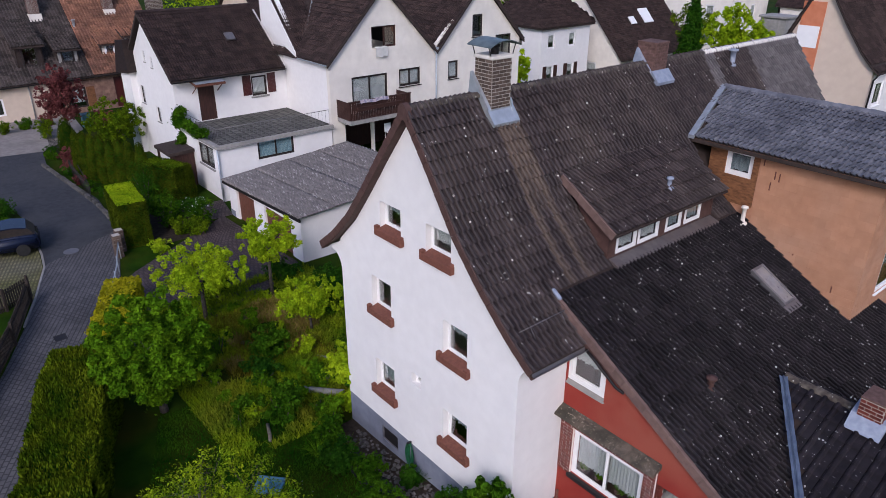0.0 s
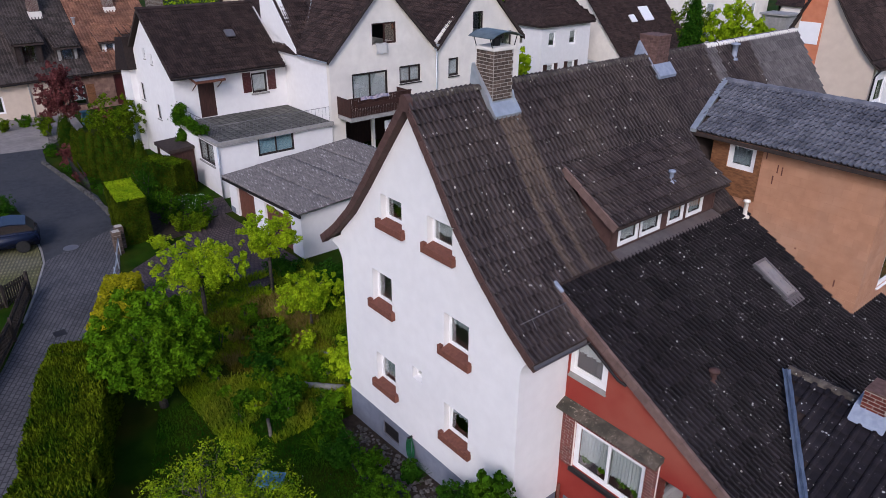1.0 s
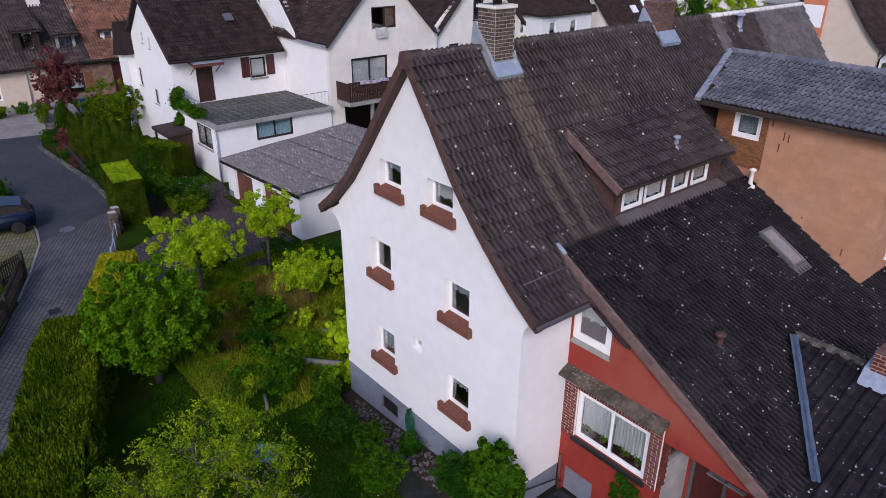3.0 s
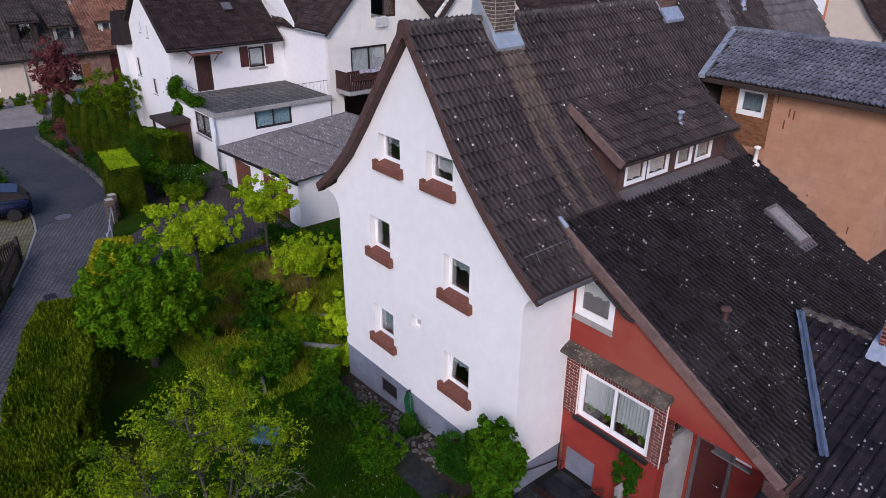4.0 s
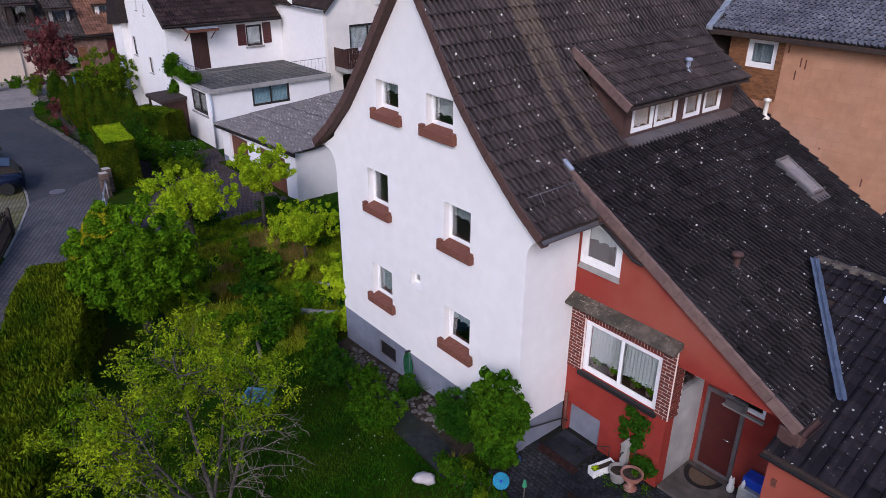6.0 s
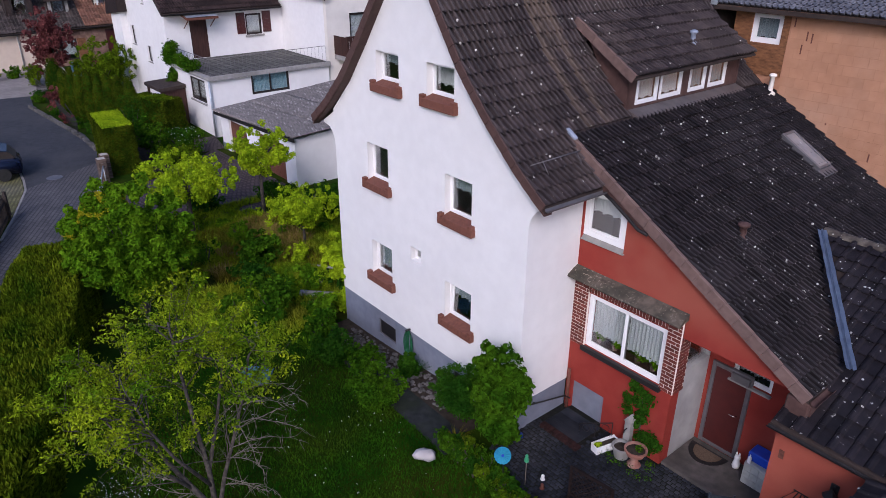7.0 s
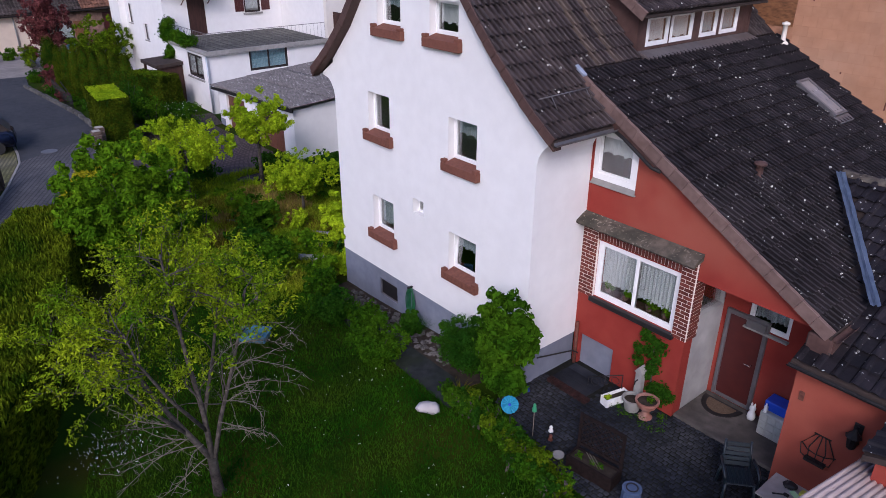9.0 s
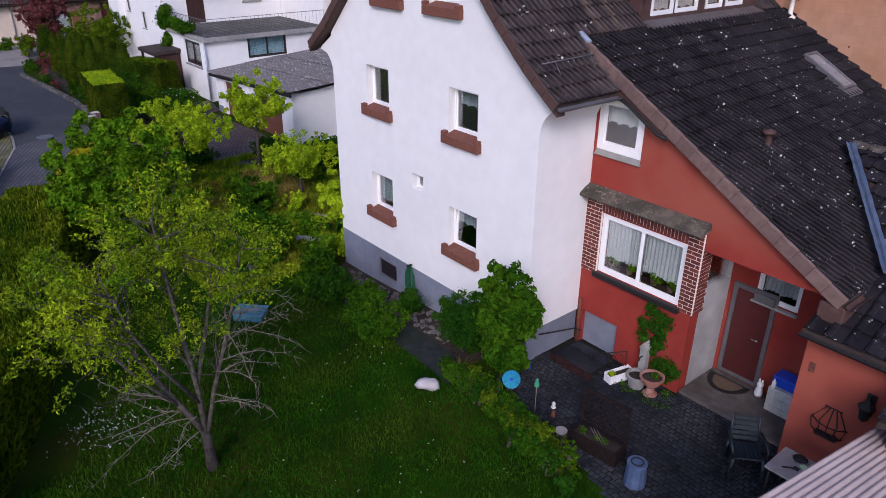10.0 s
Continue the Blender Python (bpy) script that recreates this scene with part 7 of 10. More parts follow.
hedge("hedge", [(-23.2, 3.3), (-19.6, 1.95), (-15.5, 0.6), (-11.0, -1.4)], 1.9, 1.75, 60000, 0.17, M_LEAF_SHOOT, "broad clipped green garden hedge along the lane", 21, 0.18, sprays=True)
hedge("hedge", [(-28.4, 6.15), (-24.4, 4.35)], 1.3, 1.45, 11000, 0.11, M_LEAF_GOLD, "yellow-green clipped hedge along the lane", 22)
hedge("hedge", [(-38.0, 8.95), (-34.6, 8.6)], 1.35, 2.35, 24000, 0.085, M_LEAF_THUJA, "tall box-shaped yew hedge with its top coloured as if sunlit", 23, 0.03, M_LEAF_Y)
for i, (x, y, h, r) in enumerate(((-51.5, 9.6, 3.0, 0.62), (-47.9, 9.35, 2.95, 0.40), (-47.1, 9.6, 3.05, 0.40), (-46.3, 9.85, 2.95, 0.41), (-45.5, 10.15, 3.10, 0.40), (-44.7, 10.5, 2.95, 0.41), (-44.0, 10.85, 3.05, 0.40), (-43.4, 11.25, 2.90, 0.41), (-42.8, 11.7, 2.95, 0.40))):
    t = thing("conifer", (x, y, ground_z(x, y)), "tall clipped dark green columnar conifer", "conifer", "conifers by the lane")
    tube_part("trunk", [(x, y, ground_z(x, y) - 0.05), (x, y, ground_z(x, y) + h * 0.6)], 0.10, M_BARK, t)
    z0 = ground_z(x, y)
    c = np.array([[x, y, z0 + k * h / 6] for k in range(1, 6)])
    rr = np.array([[r * q, r * q, h / 5] for q in (0.92, 1.0, 1.0, 0.9, 0.62)])
    # solid dark core, added so that the column can't be seen through
    bm = bmesh.new()
    bm_lathe(bm, [(r * 0.6, 0.0), (r * 0.78, h * 0.25), (r * 0.80, h * 0.6), (r * 0.55, h * 0.85), (0.03, h * 0.98)], (x, y, z0), 10)
    part("core", bm, M_LEAF_D, t, "solid dark green filling added inside the foliage")
    leaf_cloud("foliage", c, rr, 9000, 0.075, M_LEAF_THUJA, t, 30 + i, shell=0.9, floor=z0 + 0.02, stray=0.03)
# the paler top leaves stand in for light from above
hedge("hedge", [(-42.2, 12.0), (-39.6, 13.0)], 1.7, 2.1, 18000, 0.10, M_LEAF_THUJA, "dark green clipped hedge before the porch", 24, 0.16, M_LEAF_HEDGE, 0.25)
for i, (x, y, r, h, m) in enumerate(((-41.0, 11.2, 1.3, 2.2, M_LEAF_D), (-38.6, 10.9, 0.9, 0.85, M_LEAF_G), (-37.0, 11.3, 1.0, 0.85, M_LEAF_G), (-34.9, 10.9, 0.6, 0.85, M_LEAF_HEDGE), (-34.2, 11.6, 0.6, 0.85, M_LEAF_HEDGE), (-35.4, 12.3, 0.9, 1.3, M_LEAF_G))):
    shrub("clipped_bush", (x, y), (r, r, h), 12, 2600, 0.09, m, 40 + i, "rounded clipped green garden bush", "bush", "bushes before the neighbour", stems=3)
fl = thing("flowering_bush", (-35.6, 12.0, ground_z(-35, 12)), "small bush dotted with white blossom", "bush")
c, r = clumps((-35.6, 12.0, 0.35), (0.7, 0.7, 0.3), 6, 0.3, 0.4, 51)
leaf_cloud("foliage", c, r, 1500, 0.09, M_LEAF_D, fl, 51, floor=-0.75)
leaf_cloud("blossom", c, r * 1.08, 90, 0.07, M_PETAL, fl, 52, shell=0.95)
shrub("shrub", (-36.2, 10.6), (0.9, 0.9, 2.1), 10, 1500, 0.12, M_LEAF_G, 53, "loose light green shrub before the hedge", "shrub")
shrub("shrub", (-33.2, 9.2), (0.7, 0.6, 0.6), 8, 1200, 0.09, M_LEAF_Y, 54, "low yellow-green edging shrub", "shrub")
# further shrubs and trees by the neighbour
tree("tree", (-51.0, 12.6), 5, (-51.0, 12.6, 1.15), (1.35, 1.45, 1.55), 34, 0.3, 0.55, 12000, 0.14, M_LEAF_HEDGE, 61, "bushy green tree beside the white gable", trunk_r=0.12)
tree("tree", (-58.5, 11.1), 5, (-58.5, 11.1, 2.1), (1.05, 1.05, 1.8), 34, 0.3, 0.6, 9000, 0.17, M_LEAF_RED, 62, "dark red-leaved ornamental tree by the road", trunk_r=0.14)
shrub("shrub", (-57.0, 13.4), (1.1, 1.0, 1.9), 10, 2200, 0.15, M_LEAF_RED, 63, "dark red-leaved shrub beside the road", "shrub")
shrub("shrub", (-49.6, 9.0), (0.8, 0.6, 1.6), 10, 2200, 0.14, M_LEAF_RED, 64, "brownish red shrub at the fence", "shrub")
shrub("shrub", (-58.8, 9.6), (0.9, 0.8, 1.5), 8, 1400, 0.14, M_LEAF_HEDGE, 65, "olive green shrub at the road", "shrub")
shrub("shrub", (-39.5, 3.4), (1.0, 0.9, 1.2), 8, 2000, 0.12, M_LEAF, 66, "green shrub at the parking place", "shrub")
shrub("shrub", (-43.0, 3.6), (1.3, 1.0, 1.2), 8, 2000, 0.12, M_LEAF_D, 67, "dark green shrub at the parking place", "shrub")

# trees of the garden
tree("tree", (-20.3, 4.8), 5, (-20.3, 4.75, 1.50), (1.15, 1.15, 1.50), 54, 0.32, 0.60, 42000, 0.125, M_LEAF, 71, "dense broad-leaved green tree behind the hedge", trunk_r=0.12)
tree("fruit_tree", (-25.3, 8.3), 4, (-25.3, 8.35, 1.45), (1.35, 1.3, 0.75), 30, 0.26, 0.46, 14000, 0.10, M_LEAF_Y, 72, "low fruit tree with yellow-green leaves", trunk_r=0.08)
tree("fruit_tree", (-25.3, 11.3), 4, (-25.3, 11.4, 1.95), (0.90, 0.85, 0.85), 22, 0.22, 0.40, 9000, 0.10, M_LEAF_Y, 73, "young fruit tree with bare trunk and yellow-green crown", trunk_r=0.07)
tree("fruit_tree", (-21.7, 11.2), 3, (-21.7, 11.2, 0.75), (0.95, 0.9, 0.55), 20, 0.24, 0.42, 8500, 0.09, M_LEAF_Y, 74, "small bushy fruit tree in bright green", trunk_r=0.05)
shrub("shrub", (-17.2, 7.6), (0.8, 0.7, 1.35), 10, 3200, 0.12, M_LEAF_G, 75, "green garden shrub on a thin stem", "shrub")
shrub("shrub", (-21.0, 9.0), (0.8, 0.7, 1.2), 9, 1600, 0.15, M_LEAF_G, 76, "loose green perennial clump", "shrub")
shrub("shrub", (-19.8, 8.2), (1.0, 0.7, 0.6), 9, 1800, 0.12, M_LEAF_D, 77, "low dark green perennial clump", "shrub")
shrub("shrub", (-18.6, 9.6), (0.9, 0.5, 0.5), 8, 1500, 0.12, M_LEAF, 78, "low green perennial clump", "shrub")
shrub("climbing_plant", (-16.35, 9.7), (0.55, 0.7, 2.6), 16, 5200, 0.13, M_LEAF_Y, 79, "leafy climber on the house corner", "climbing plant")
shrub("shrub", (-16.1, 8.8), (0.5, 0.45, 0.9), 8, 1600, 0.12, M_LEAF, 80, "green shrub at the house corner", "shrub")
shrub("shrub", (-23.7, 13.4), (1.2, 0.9, 1.3), 10, 2600, 0.13, M_LEAF_D, 81, "dark green shrub by the garage", "shrub")
shrub("shrub", (-26.6, 12.6), (1.0, 0.8, 0.8), 10, 2000, 0.12, M_LEAF_D, 82, "dark green shrub by the drive", "shrub")
shrub("shrub", (-27.6, 9.6), (1.0, 0.8, 0.8), 10, 2000, 0.12, M_LEAF_D, 83, "dark green shrub by the drive", "shrub")
rng = random.Random(77)
for i, (x, y) in enumerate(((-23.6, 9.4), (-22.4, 7.6), (-20.4, 10.2), (-19.4, 11.4), (-18.4, 12.3), (-23.2, 11.9), (-18.2, 8.5), (-17.4, 10.4), (-21.6, 6.6), (-18.6, 6.9), (-24.2, 7.0), (-20.2, 12.9))):
    shrub("garden_plant", (x, y), (rng.uniform(0.35, 0.7), rng.uniform(0.3, 0.6), rng.uniform(0.4, 0.9)), 9, 1300, rng.choice((0.07, 0.10, 0.13)), (M_LEAF, M_LEAF_G, M_LEAF_Y, M_LEAF_D)[i % 4], 300 + i, "leafy garden plant in the tall meadow grass", "perennial", "plants of the kitchen garden")
for i in range(44):
    x, y = rng.uniform(-26.0, -16.6), rng.uniform(6.2, 13.4)
    if (x > -16.8 and y > 8.0) or (-20.6 < x < -18.3 and 8.6 < y < 10.8):
        continue
    s_ = rng.uniform(0.16, 0.42)
    shrub("garden_plant", (x, y), (s_, s_ * rng.uniform(0.7, 1.1), rng.uniform(0.25, 0.75)), 7, 520, rng.choice((0.05, 0.07, 0.10)), (M_LEAF_G, M_LEAF, M_LEAF_Y, M_LEAF_HEDGE, M_LEAF, M_LEAF_Y)[i % 6], 500 + i, "small leafy plant in the overgrown kitchen garden", "perennial", "plants of the kitchen garden", stems=2)
for i, (x, y) in enumerate(((-62.5, 7.4), (-63.0, 9.0), (-63.3, 10.6), (-62.2, 6.0))):
    shrub("shrub", (x, y), (0.7, 0.6, 0.9), 7, 900, 0.14, (M_LEAF_HEDGE, M_LEAF_G, M_LEAF_RED)[i % 3], 330 + i, "small front-garden shrub before the cream wall", "shrub", "front garden shrubs")
# bed beside the white gable
shrub("shrub", (-11.65, 7.50), (0.74, 0.66, 1.05), 18, 9000, 0.075, M_LEAF_G, 84, "round green shrub at the lawn edge", "shrub")
shrub("shrub", (-9.95, 8.72), (0.66, 0.50, 1.40), 24, 13000, 0.055, M_LEAF_D, 85, "dense dark green conifer shrub", "shrub")
shrub("shrub", (-8.62, 8.80), (0.70, 0.52, 2.45), 42, 9500, 0.145, M_LEAF_G, 86, "tall lush green shrub at the house corner", "shrub")
shrub("shrub", (-12.25, 8.95), (0.32, 0.3, 0.55), 8, 1500, 0.10, M_LEAF_D, 87, "small green tuft at the plinth", "shrub")
shrub("shrub", (-14.2, 7.9), (0.7, 0.6, 0.8), 10, 2400, 0.10, M_LEAF_D, 88, "grey-green perennial clump beside the path", "shrub")
shrub("shrub", (-13.3, 8.3), (0.6, 0.5, 0.6), 8, 1600, 0.10, M_LEAF_G, 89, "small green perennial clump by the path", "shrub")
shrub("shrub", (-15.4, 8.2), (0.5, 0.5, 0.9), 8, 1600, 0.11, M_LEAF_G, 90, "small green perennial clump by the path", "shrub")
rng = random.Random(31)
for i in range(34):
    f = i / 33
    bx = -9.3 + 3.75 * f + rng.uniform(-0.12, 0.12)
    by = 8.05 - 0.62 * f + rng.uniform(-0.32, 0.22)
    s_ = rng.uniform(0.14, 0.30)
    shrub("perennial", (bx, by), (s_, s_ * 0.9, rng.uniform(0.25, 0.6)), 9, 800, rng.choice((0.045, 0.06, 0.08)), (M_LEAF_G, M_LEAF_D, M_LEAF_G, M_LEAF_HEDGE)[i % 4], 191 + i, "leafy green perennial in the bed along the patio", "perennial", "perennials along the patio")
def tuft(name, at, n, h, material, seed, label, category):
    """A tuft of long arching blades from one foot."""
    x, y = at
    t = thing(name, (x, y, ground_z(x, y)), label, category)
    g = np.random.default_rng(seed)
    vs, fs = [], []
    for k in range(n):
        a = g.uniform(0, math.tau)
        d = Vector((math.cos(a), math.sin(a), 0))
        w = Vector((-d.y, d.x, 0)) * 0.012
        ln, out = h * g.uniform(0.6, 1.1), g.uniform(0.15, 0.7) * h
        o = len(vs)
        for f in (0.0, 0.4, 0.75, 1.0):
            p = Vector((x, y, ground_z(x, y) - 0.02)) + d * (out * f * f + 0.05) + Vector((0, 0, ln * (f - 0.35 * f * f)))
            q = w * (1 - f * 0.9)
            vs += [p - q, p + q]
        fs += [(o, o + 1, o + 3, o + 2), (o + 2, o + 3, o + 5, o + 4), (o + 4, o + 5, o + 7, o + 6)]
    from_arrays("foliage", vs, fs, material, t)


tuft("ornamental_grass", (-9.2, 8.0), 90, 0.6, M_GRASSDRY, 3, "dry yellowish ornamental grass tuft in the bed", "grass tuft")
tuft("iris_clump", (-12.0, 9.05), 110, 0.6, M_LEAF_D, 4, "narrow-leaved green clump at the plinth", "perennial")
tuft("iris_clump", (-14.5, 8.3), 140, 0.75, M_LEAF_HEDGE, 5, "narrow-leaved grey-green clump beside the path", "perennial")
tuft("iris_clump", (-15.1, 7.6), 140, 0.75, M_LEAF, 6, "narrow-leaved green clump beside the path", "perennial")
tuft("iris_clump", (-19.6, 12.0), 160, 0.9, M_LEAF, 7, "tall narrow-leaved green clump by the house wall", "perennial")
# far trees
for i, (x, y, z, r, m) in enumerate(((-45.5, 74.0, 2.0, 2.6, M_LEAF_HEDGE), (-52.0, 75.0, 2.5, 2.2, M_LEAF), (-30.2, 56.0, 5.6, 1.8, M_LEAF_Y), (-27.6, 57.0, 4.6, 1.3, M_LEAF_Y), (-46.0, 46.0, 1.6, 1.6, M_LEAF_Y), (-30.0, 84.0, 4.0, 3.0, M_LEAF), (-62, 62, 3, 3, M_LEAF), (-80, 30, 4, 4, M_LEAF_Y), (-26.5, 70.0, 4.0, 3.0, M_LEAF_D), (-60, 100, 4, 5, M_LEAF), (-90, 60, 5, 6, M_LEAF_D))):
    tree("tree", (x, y), 6, (x, y, z), (r * 0.8, r * 0.8, r), 26, r * 0.28, r * 0.45, 5000, 0.30, m, 100 + i, "distant leafy green tree between the houses", trunk_r=0.2, group="distant trees")


# dark conifer between the far houses
dc = thing("conifer", (-37.7, 62.0, ground_z(-37.7, 62)), "tall dark green conifer between the far houses", "conifer")
tube_part("trunk", [(-37.7, 62.0, -0.9), (-37.7, 62.0, 8.5)], [0.25, 0.05], M_BARK, dc)
cc_ = np.array([(-37.7 + 0.9 * math.cos(i * 2.4) * (1 - i / 44), 62.0 + 0.9 * math.sin(i * 2.4) * (1 - i / 44), 0.4 + i * 0.21) for i in range(42)])
leaf_cloud("foliage", cc_, np.array([[1.0 * (1.1 - i / 44), 1.0 * (1.1 - i / 44), 0.55] for i in range(42)]), 9000, 0.26, M_LEAF_D, dc, 77)

# the apple tree that the camera sinks past
def spur_branch(bm, p, d, length, radius, rng, ends, droop):
    """A crooked branch set with short spurs; the spurs' ends go into ends."""
    n = 7
    pts, rad = [p.copy()], [radius]
    for i in range(n):
        d = (d + Vector((rng.uniform(-1, 1), rng.uniform(-1, 1), rng.uniform(-0.8, 0.8))) * 0.30 + Vector((0, 0, -droop))).normalized()
        p = p + d * length / n
        pts.append(p.copy())
        rad.append(radius * (1 - 0.75 * (i + 1) / n))
        for k in range(rng.randint(2, 4)):
            e = (d * 0.35 + Vector((rng.uniform(-1, 1), rng.uniform(-1, 1), rng.uniform(-0.7, 0.9)))).normalized()
            ln = rng.uniform(0.08, 0.30)
            q = p + e * ln * 0.5
            z_ = (e + Vector((rng.uniform(-1, 1), rng.uniform(-1, 1), rng.uniform(-1, 1))) * 0.5).normalized()
            t_ = q + z_ * ln * 0.5
            bm_tube(bm, [p, q, t_], [0.0045, 0.004, 0.0025], 4, cap=False)
            ends.append((t_, z_))
    bm_tube(bm, pts, rad, 5, cap=False)


def apple_tree():
    x, y = -9.95, 2.88
    z = ground_z(x, y) - 0.05
    t = thing("apple_tree", (x, y, z), "old apple tree with sparse yellow-green leaves and bare grey twigs", "tree")
    rng = random.Random(7)
    side = Vector((0.64, 0.77, 0))
    ahead = Vector((-0.77, 0.64, 0))
    foot = Vector((x, y, z))

    def at(s, a, u):
        return foot + side * s * 0.80 + ahead * a * 0.80 + Vector((0, 0, u))
    bm = bmesh.new()
    bm_tube(bm, [foot, at(-0.03, 0, 0.12), at(-0.04, 0, 0.45), at(-0.06, 0.03, 0.85)], [0.14, 0.105, 0.088, 0.085], 10)
    part("trunk", bm, M_TRUNK, t, smooth=True)
    # main limbs, from the fork outwards
    bm = bmesh.new()
    tips = []
    limbs = ([(-0.06, 0.03, 0.80), (-0.45, 0.0, 1.35), (-0.95, 0.05, 1.95), (-1.45, 0.0, 2.9), (-1.75, 0.1, 3.9)],
             [(-0.05, 0.03, 0.80), (-0.12, 0.15, 1.7), (-0.30, 0.25, 2.8), (-0.45, 0.35, 3.9), (-0.55, 0.45, 4.7)],
             [(-0.02, 0.03, 0.75), (0.22, 0.12, 1.6), (0.55, 0.30, 2.5), (0.85, 0.5, 3.4), (1.0, 0.6, 4.0)],
             [(-0.5, 0.0, 1.40), (-1.0, -0.35, 2.1), (-1.55, -0.45, 2.8), (-2.0, -0.4, 3.4)],
             [(-0.12, 0.15, 1.7), (0.0, 0.8, 2.5), (0.1, 1.3, 3.3), (0.2, 1.6, 4.0)],
             [(-0.10, 0.10, 1.4), (-0.5, -0.45, 2.4), (-0.8, -0.8, 3.3), (-0.9, -0.9, 3.9)])
    for k, pts in enumerate(limbs):
        n = len(pts)
        r0 = (0.062, 0.056, 0.045, 0.038, 0.038, 0.038)[k]
        bm_tube(bm, [at(*p) for p in pts], [r0 * (1 - 0.7 * i / (n - 1)) for i in range(n)], 8)
        for i in range(2, n):
            a, b = at(*pts[i - 1]), at(*pts[i])
            for q in range(5 if i < n - 1 else 7):
                f = rng.uniform(0.1, 1.0)
                d = ((b - a).normalized() * 0.5 + Vector((rng.uniform(-1, 1), rng.uniform(-1, 1), rng.uniform(-0.35, 0.7)))).normalized()
                grow(bm, a + (b - a) * f, d, rng.uniform(0.36, 0.74), 0.013, 3, rng, tips, 0.05, 5, 0.85, (2, 3))
    # long leafy shoots that reach out of the crown
    for s, a, u, fs_, fa, fu, ln in ((-1.0, 0.1, 0.25, -1.3, 0.0, 2.6, 1.7), (-0.9, -0.3, 0.35, -1.4, -0.3, 2.7, 1.4), (-0.8, 0.5, 0.4, -1.6, 0.1, 3.4, 1.3), (-0.5, 0.4, 0.8, -1.6, 0.1, 3.6, 1.1), (-0.2, 0.6, 0.9, -0.5, 0.4, 4.2, 1.1),
                                     (0.4, 0.3, 0.9, -0.4, 0.3, 3.8, 1.2), (0.6, 0.2, 0.5, 0.7, 0.4, 3.2, 1.0), (-0.3, -0.8, 0.5, -0.9, -0.8, 3.3, 1.2), (-0.9, -0.6, 0.1, -1.5, -0.4, 2.6, 1.4), (-1.0, 0.2, 0.0, -1.2, 0.1, 2.3, 1.6), (-0.1, 0.1, 1.0, -0.5, 0.4, 4.3, 1.3), (-0.4, 0.2, 1.0, -1.0, 0.1, 3.6, 1.6), (0.2, 0.5, 1.0, 0.1, 1.2, 3.4, 1.4), (-0.7, -0.2, 0.7, -1.7, 0.0, 3.6, 1.3), (-0.3, 0.6, 0.8, -0.6, 0.6, 3.6, 1.5)):
        d = (side * s + ahead * a + Vector((0, 0, u))).normalized()
        spur_branch(bm, at(fs_, fa, fu), d, ln * 0.8, 0.012, rng, tips, 0.03)
    part("branchwork", bm, M_BARK, t, smooth=True)
    # bare twigs low on the crown
    bm = bmesh.new()
    dry = []
    for s, a, u, fs_, fa, fu, ln in ((-1.0, -0.2, 0.05, -0.3, 0.0, 1.25, 1.9), (-0.9, -0.6, 0.0, -0.3, -0.1, 1.2, 1.7), (-1.0, -0.4, -0.15, -0.1, 0.0, 0.9, 1.6), (-0.8, -0.9, 0.05, -0.5, -0.3, 1.5, 1.5),
                                     (-1.0, 0.3, 0.0, -0.6, 0.0, 1.6, 1.8), (-0.3, -1.0, 0.1, -0.1, -0.2, 1.3, 1.3), (0.9, 0.0, 0.35, 0.15, 0.1, 1.4, 1.2), (0.9, 0.5, 0.4, 0.3, 0.2, 1.9, 1.3),
                                     (1.0, -0.3, 0.3, 0.35, 0.2, 2.0, 1.1), (1.0, 0.3, 0.5, 0.5, 0.3, 2.5, 1.3), (0.8, -0.5, 0.2, 0.6, 0.3, 2.7, 1.2), (1.0, 0.6, 0.3, 0.7, 0.4, 3.0, 1.2), (0.3, 1.0, 0.4, 0.0, 0.6, 2.4, 1.2),
                                     (1.0, 0.1, 0.15, 0.4, 0.2, 2.2, 1.7), (1.0, -0.1, 0.1, 0.2, 0.1, 1.6, 1.5), (0.9, 0.4, 0.2, 0.8, 0.45, 3.3, 1.4), (1.0, 0.5, 0.05, 0.5, 0.3, 2.6, 1.7),
                                     (-1.0, 0.0, 0.1, -0.5, 0.0, 1.4, 2.6), (-1.0, -0.5, -0.05, -0.4, 0.0, 1.35, 2.3)):
        d = (side * s + ahead * a + Vector((0, 0, u))).normalized()
        spur_branch(bm, at(fs_, fa, fu), d, ln * 0.8, 0.0105, rng, dry, 0.05 if s < 0 else 0.10)
    part("dead_wood", bm, M_TWIG, t, "leafless grey twigs", smooth=True)
    r2 = np.random.default_rng(3)
    c, r = [], []
    for p, d in tips:
        if p.z < z + 2.2 or ((p - foot).dot(side) > 0.05 and p.z < z + 3.1):
            continue
        if r2.random() < 0.16:
            continue
        # leaves sit in sprays that follow the twig
        for k in range(3):
            q = p + d * (0.11 * (k - 1)) + Vector(r2.normal(0, 0.05, 3))
            c.append(tuple(q))
            r.append(r2.uniform(0.05, 0.13))
    c, r = np.array(c), np.array(r)
    leaf_cloud("crown", c, np.stack([r, r, r * 0.7], 1), 22000, 0.064, M_LEAF_APPLE, t, 9, shell=0.1, wide=0.21)
    return t


apple_tree()


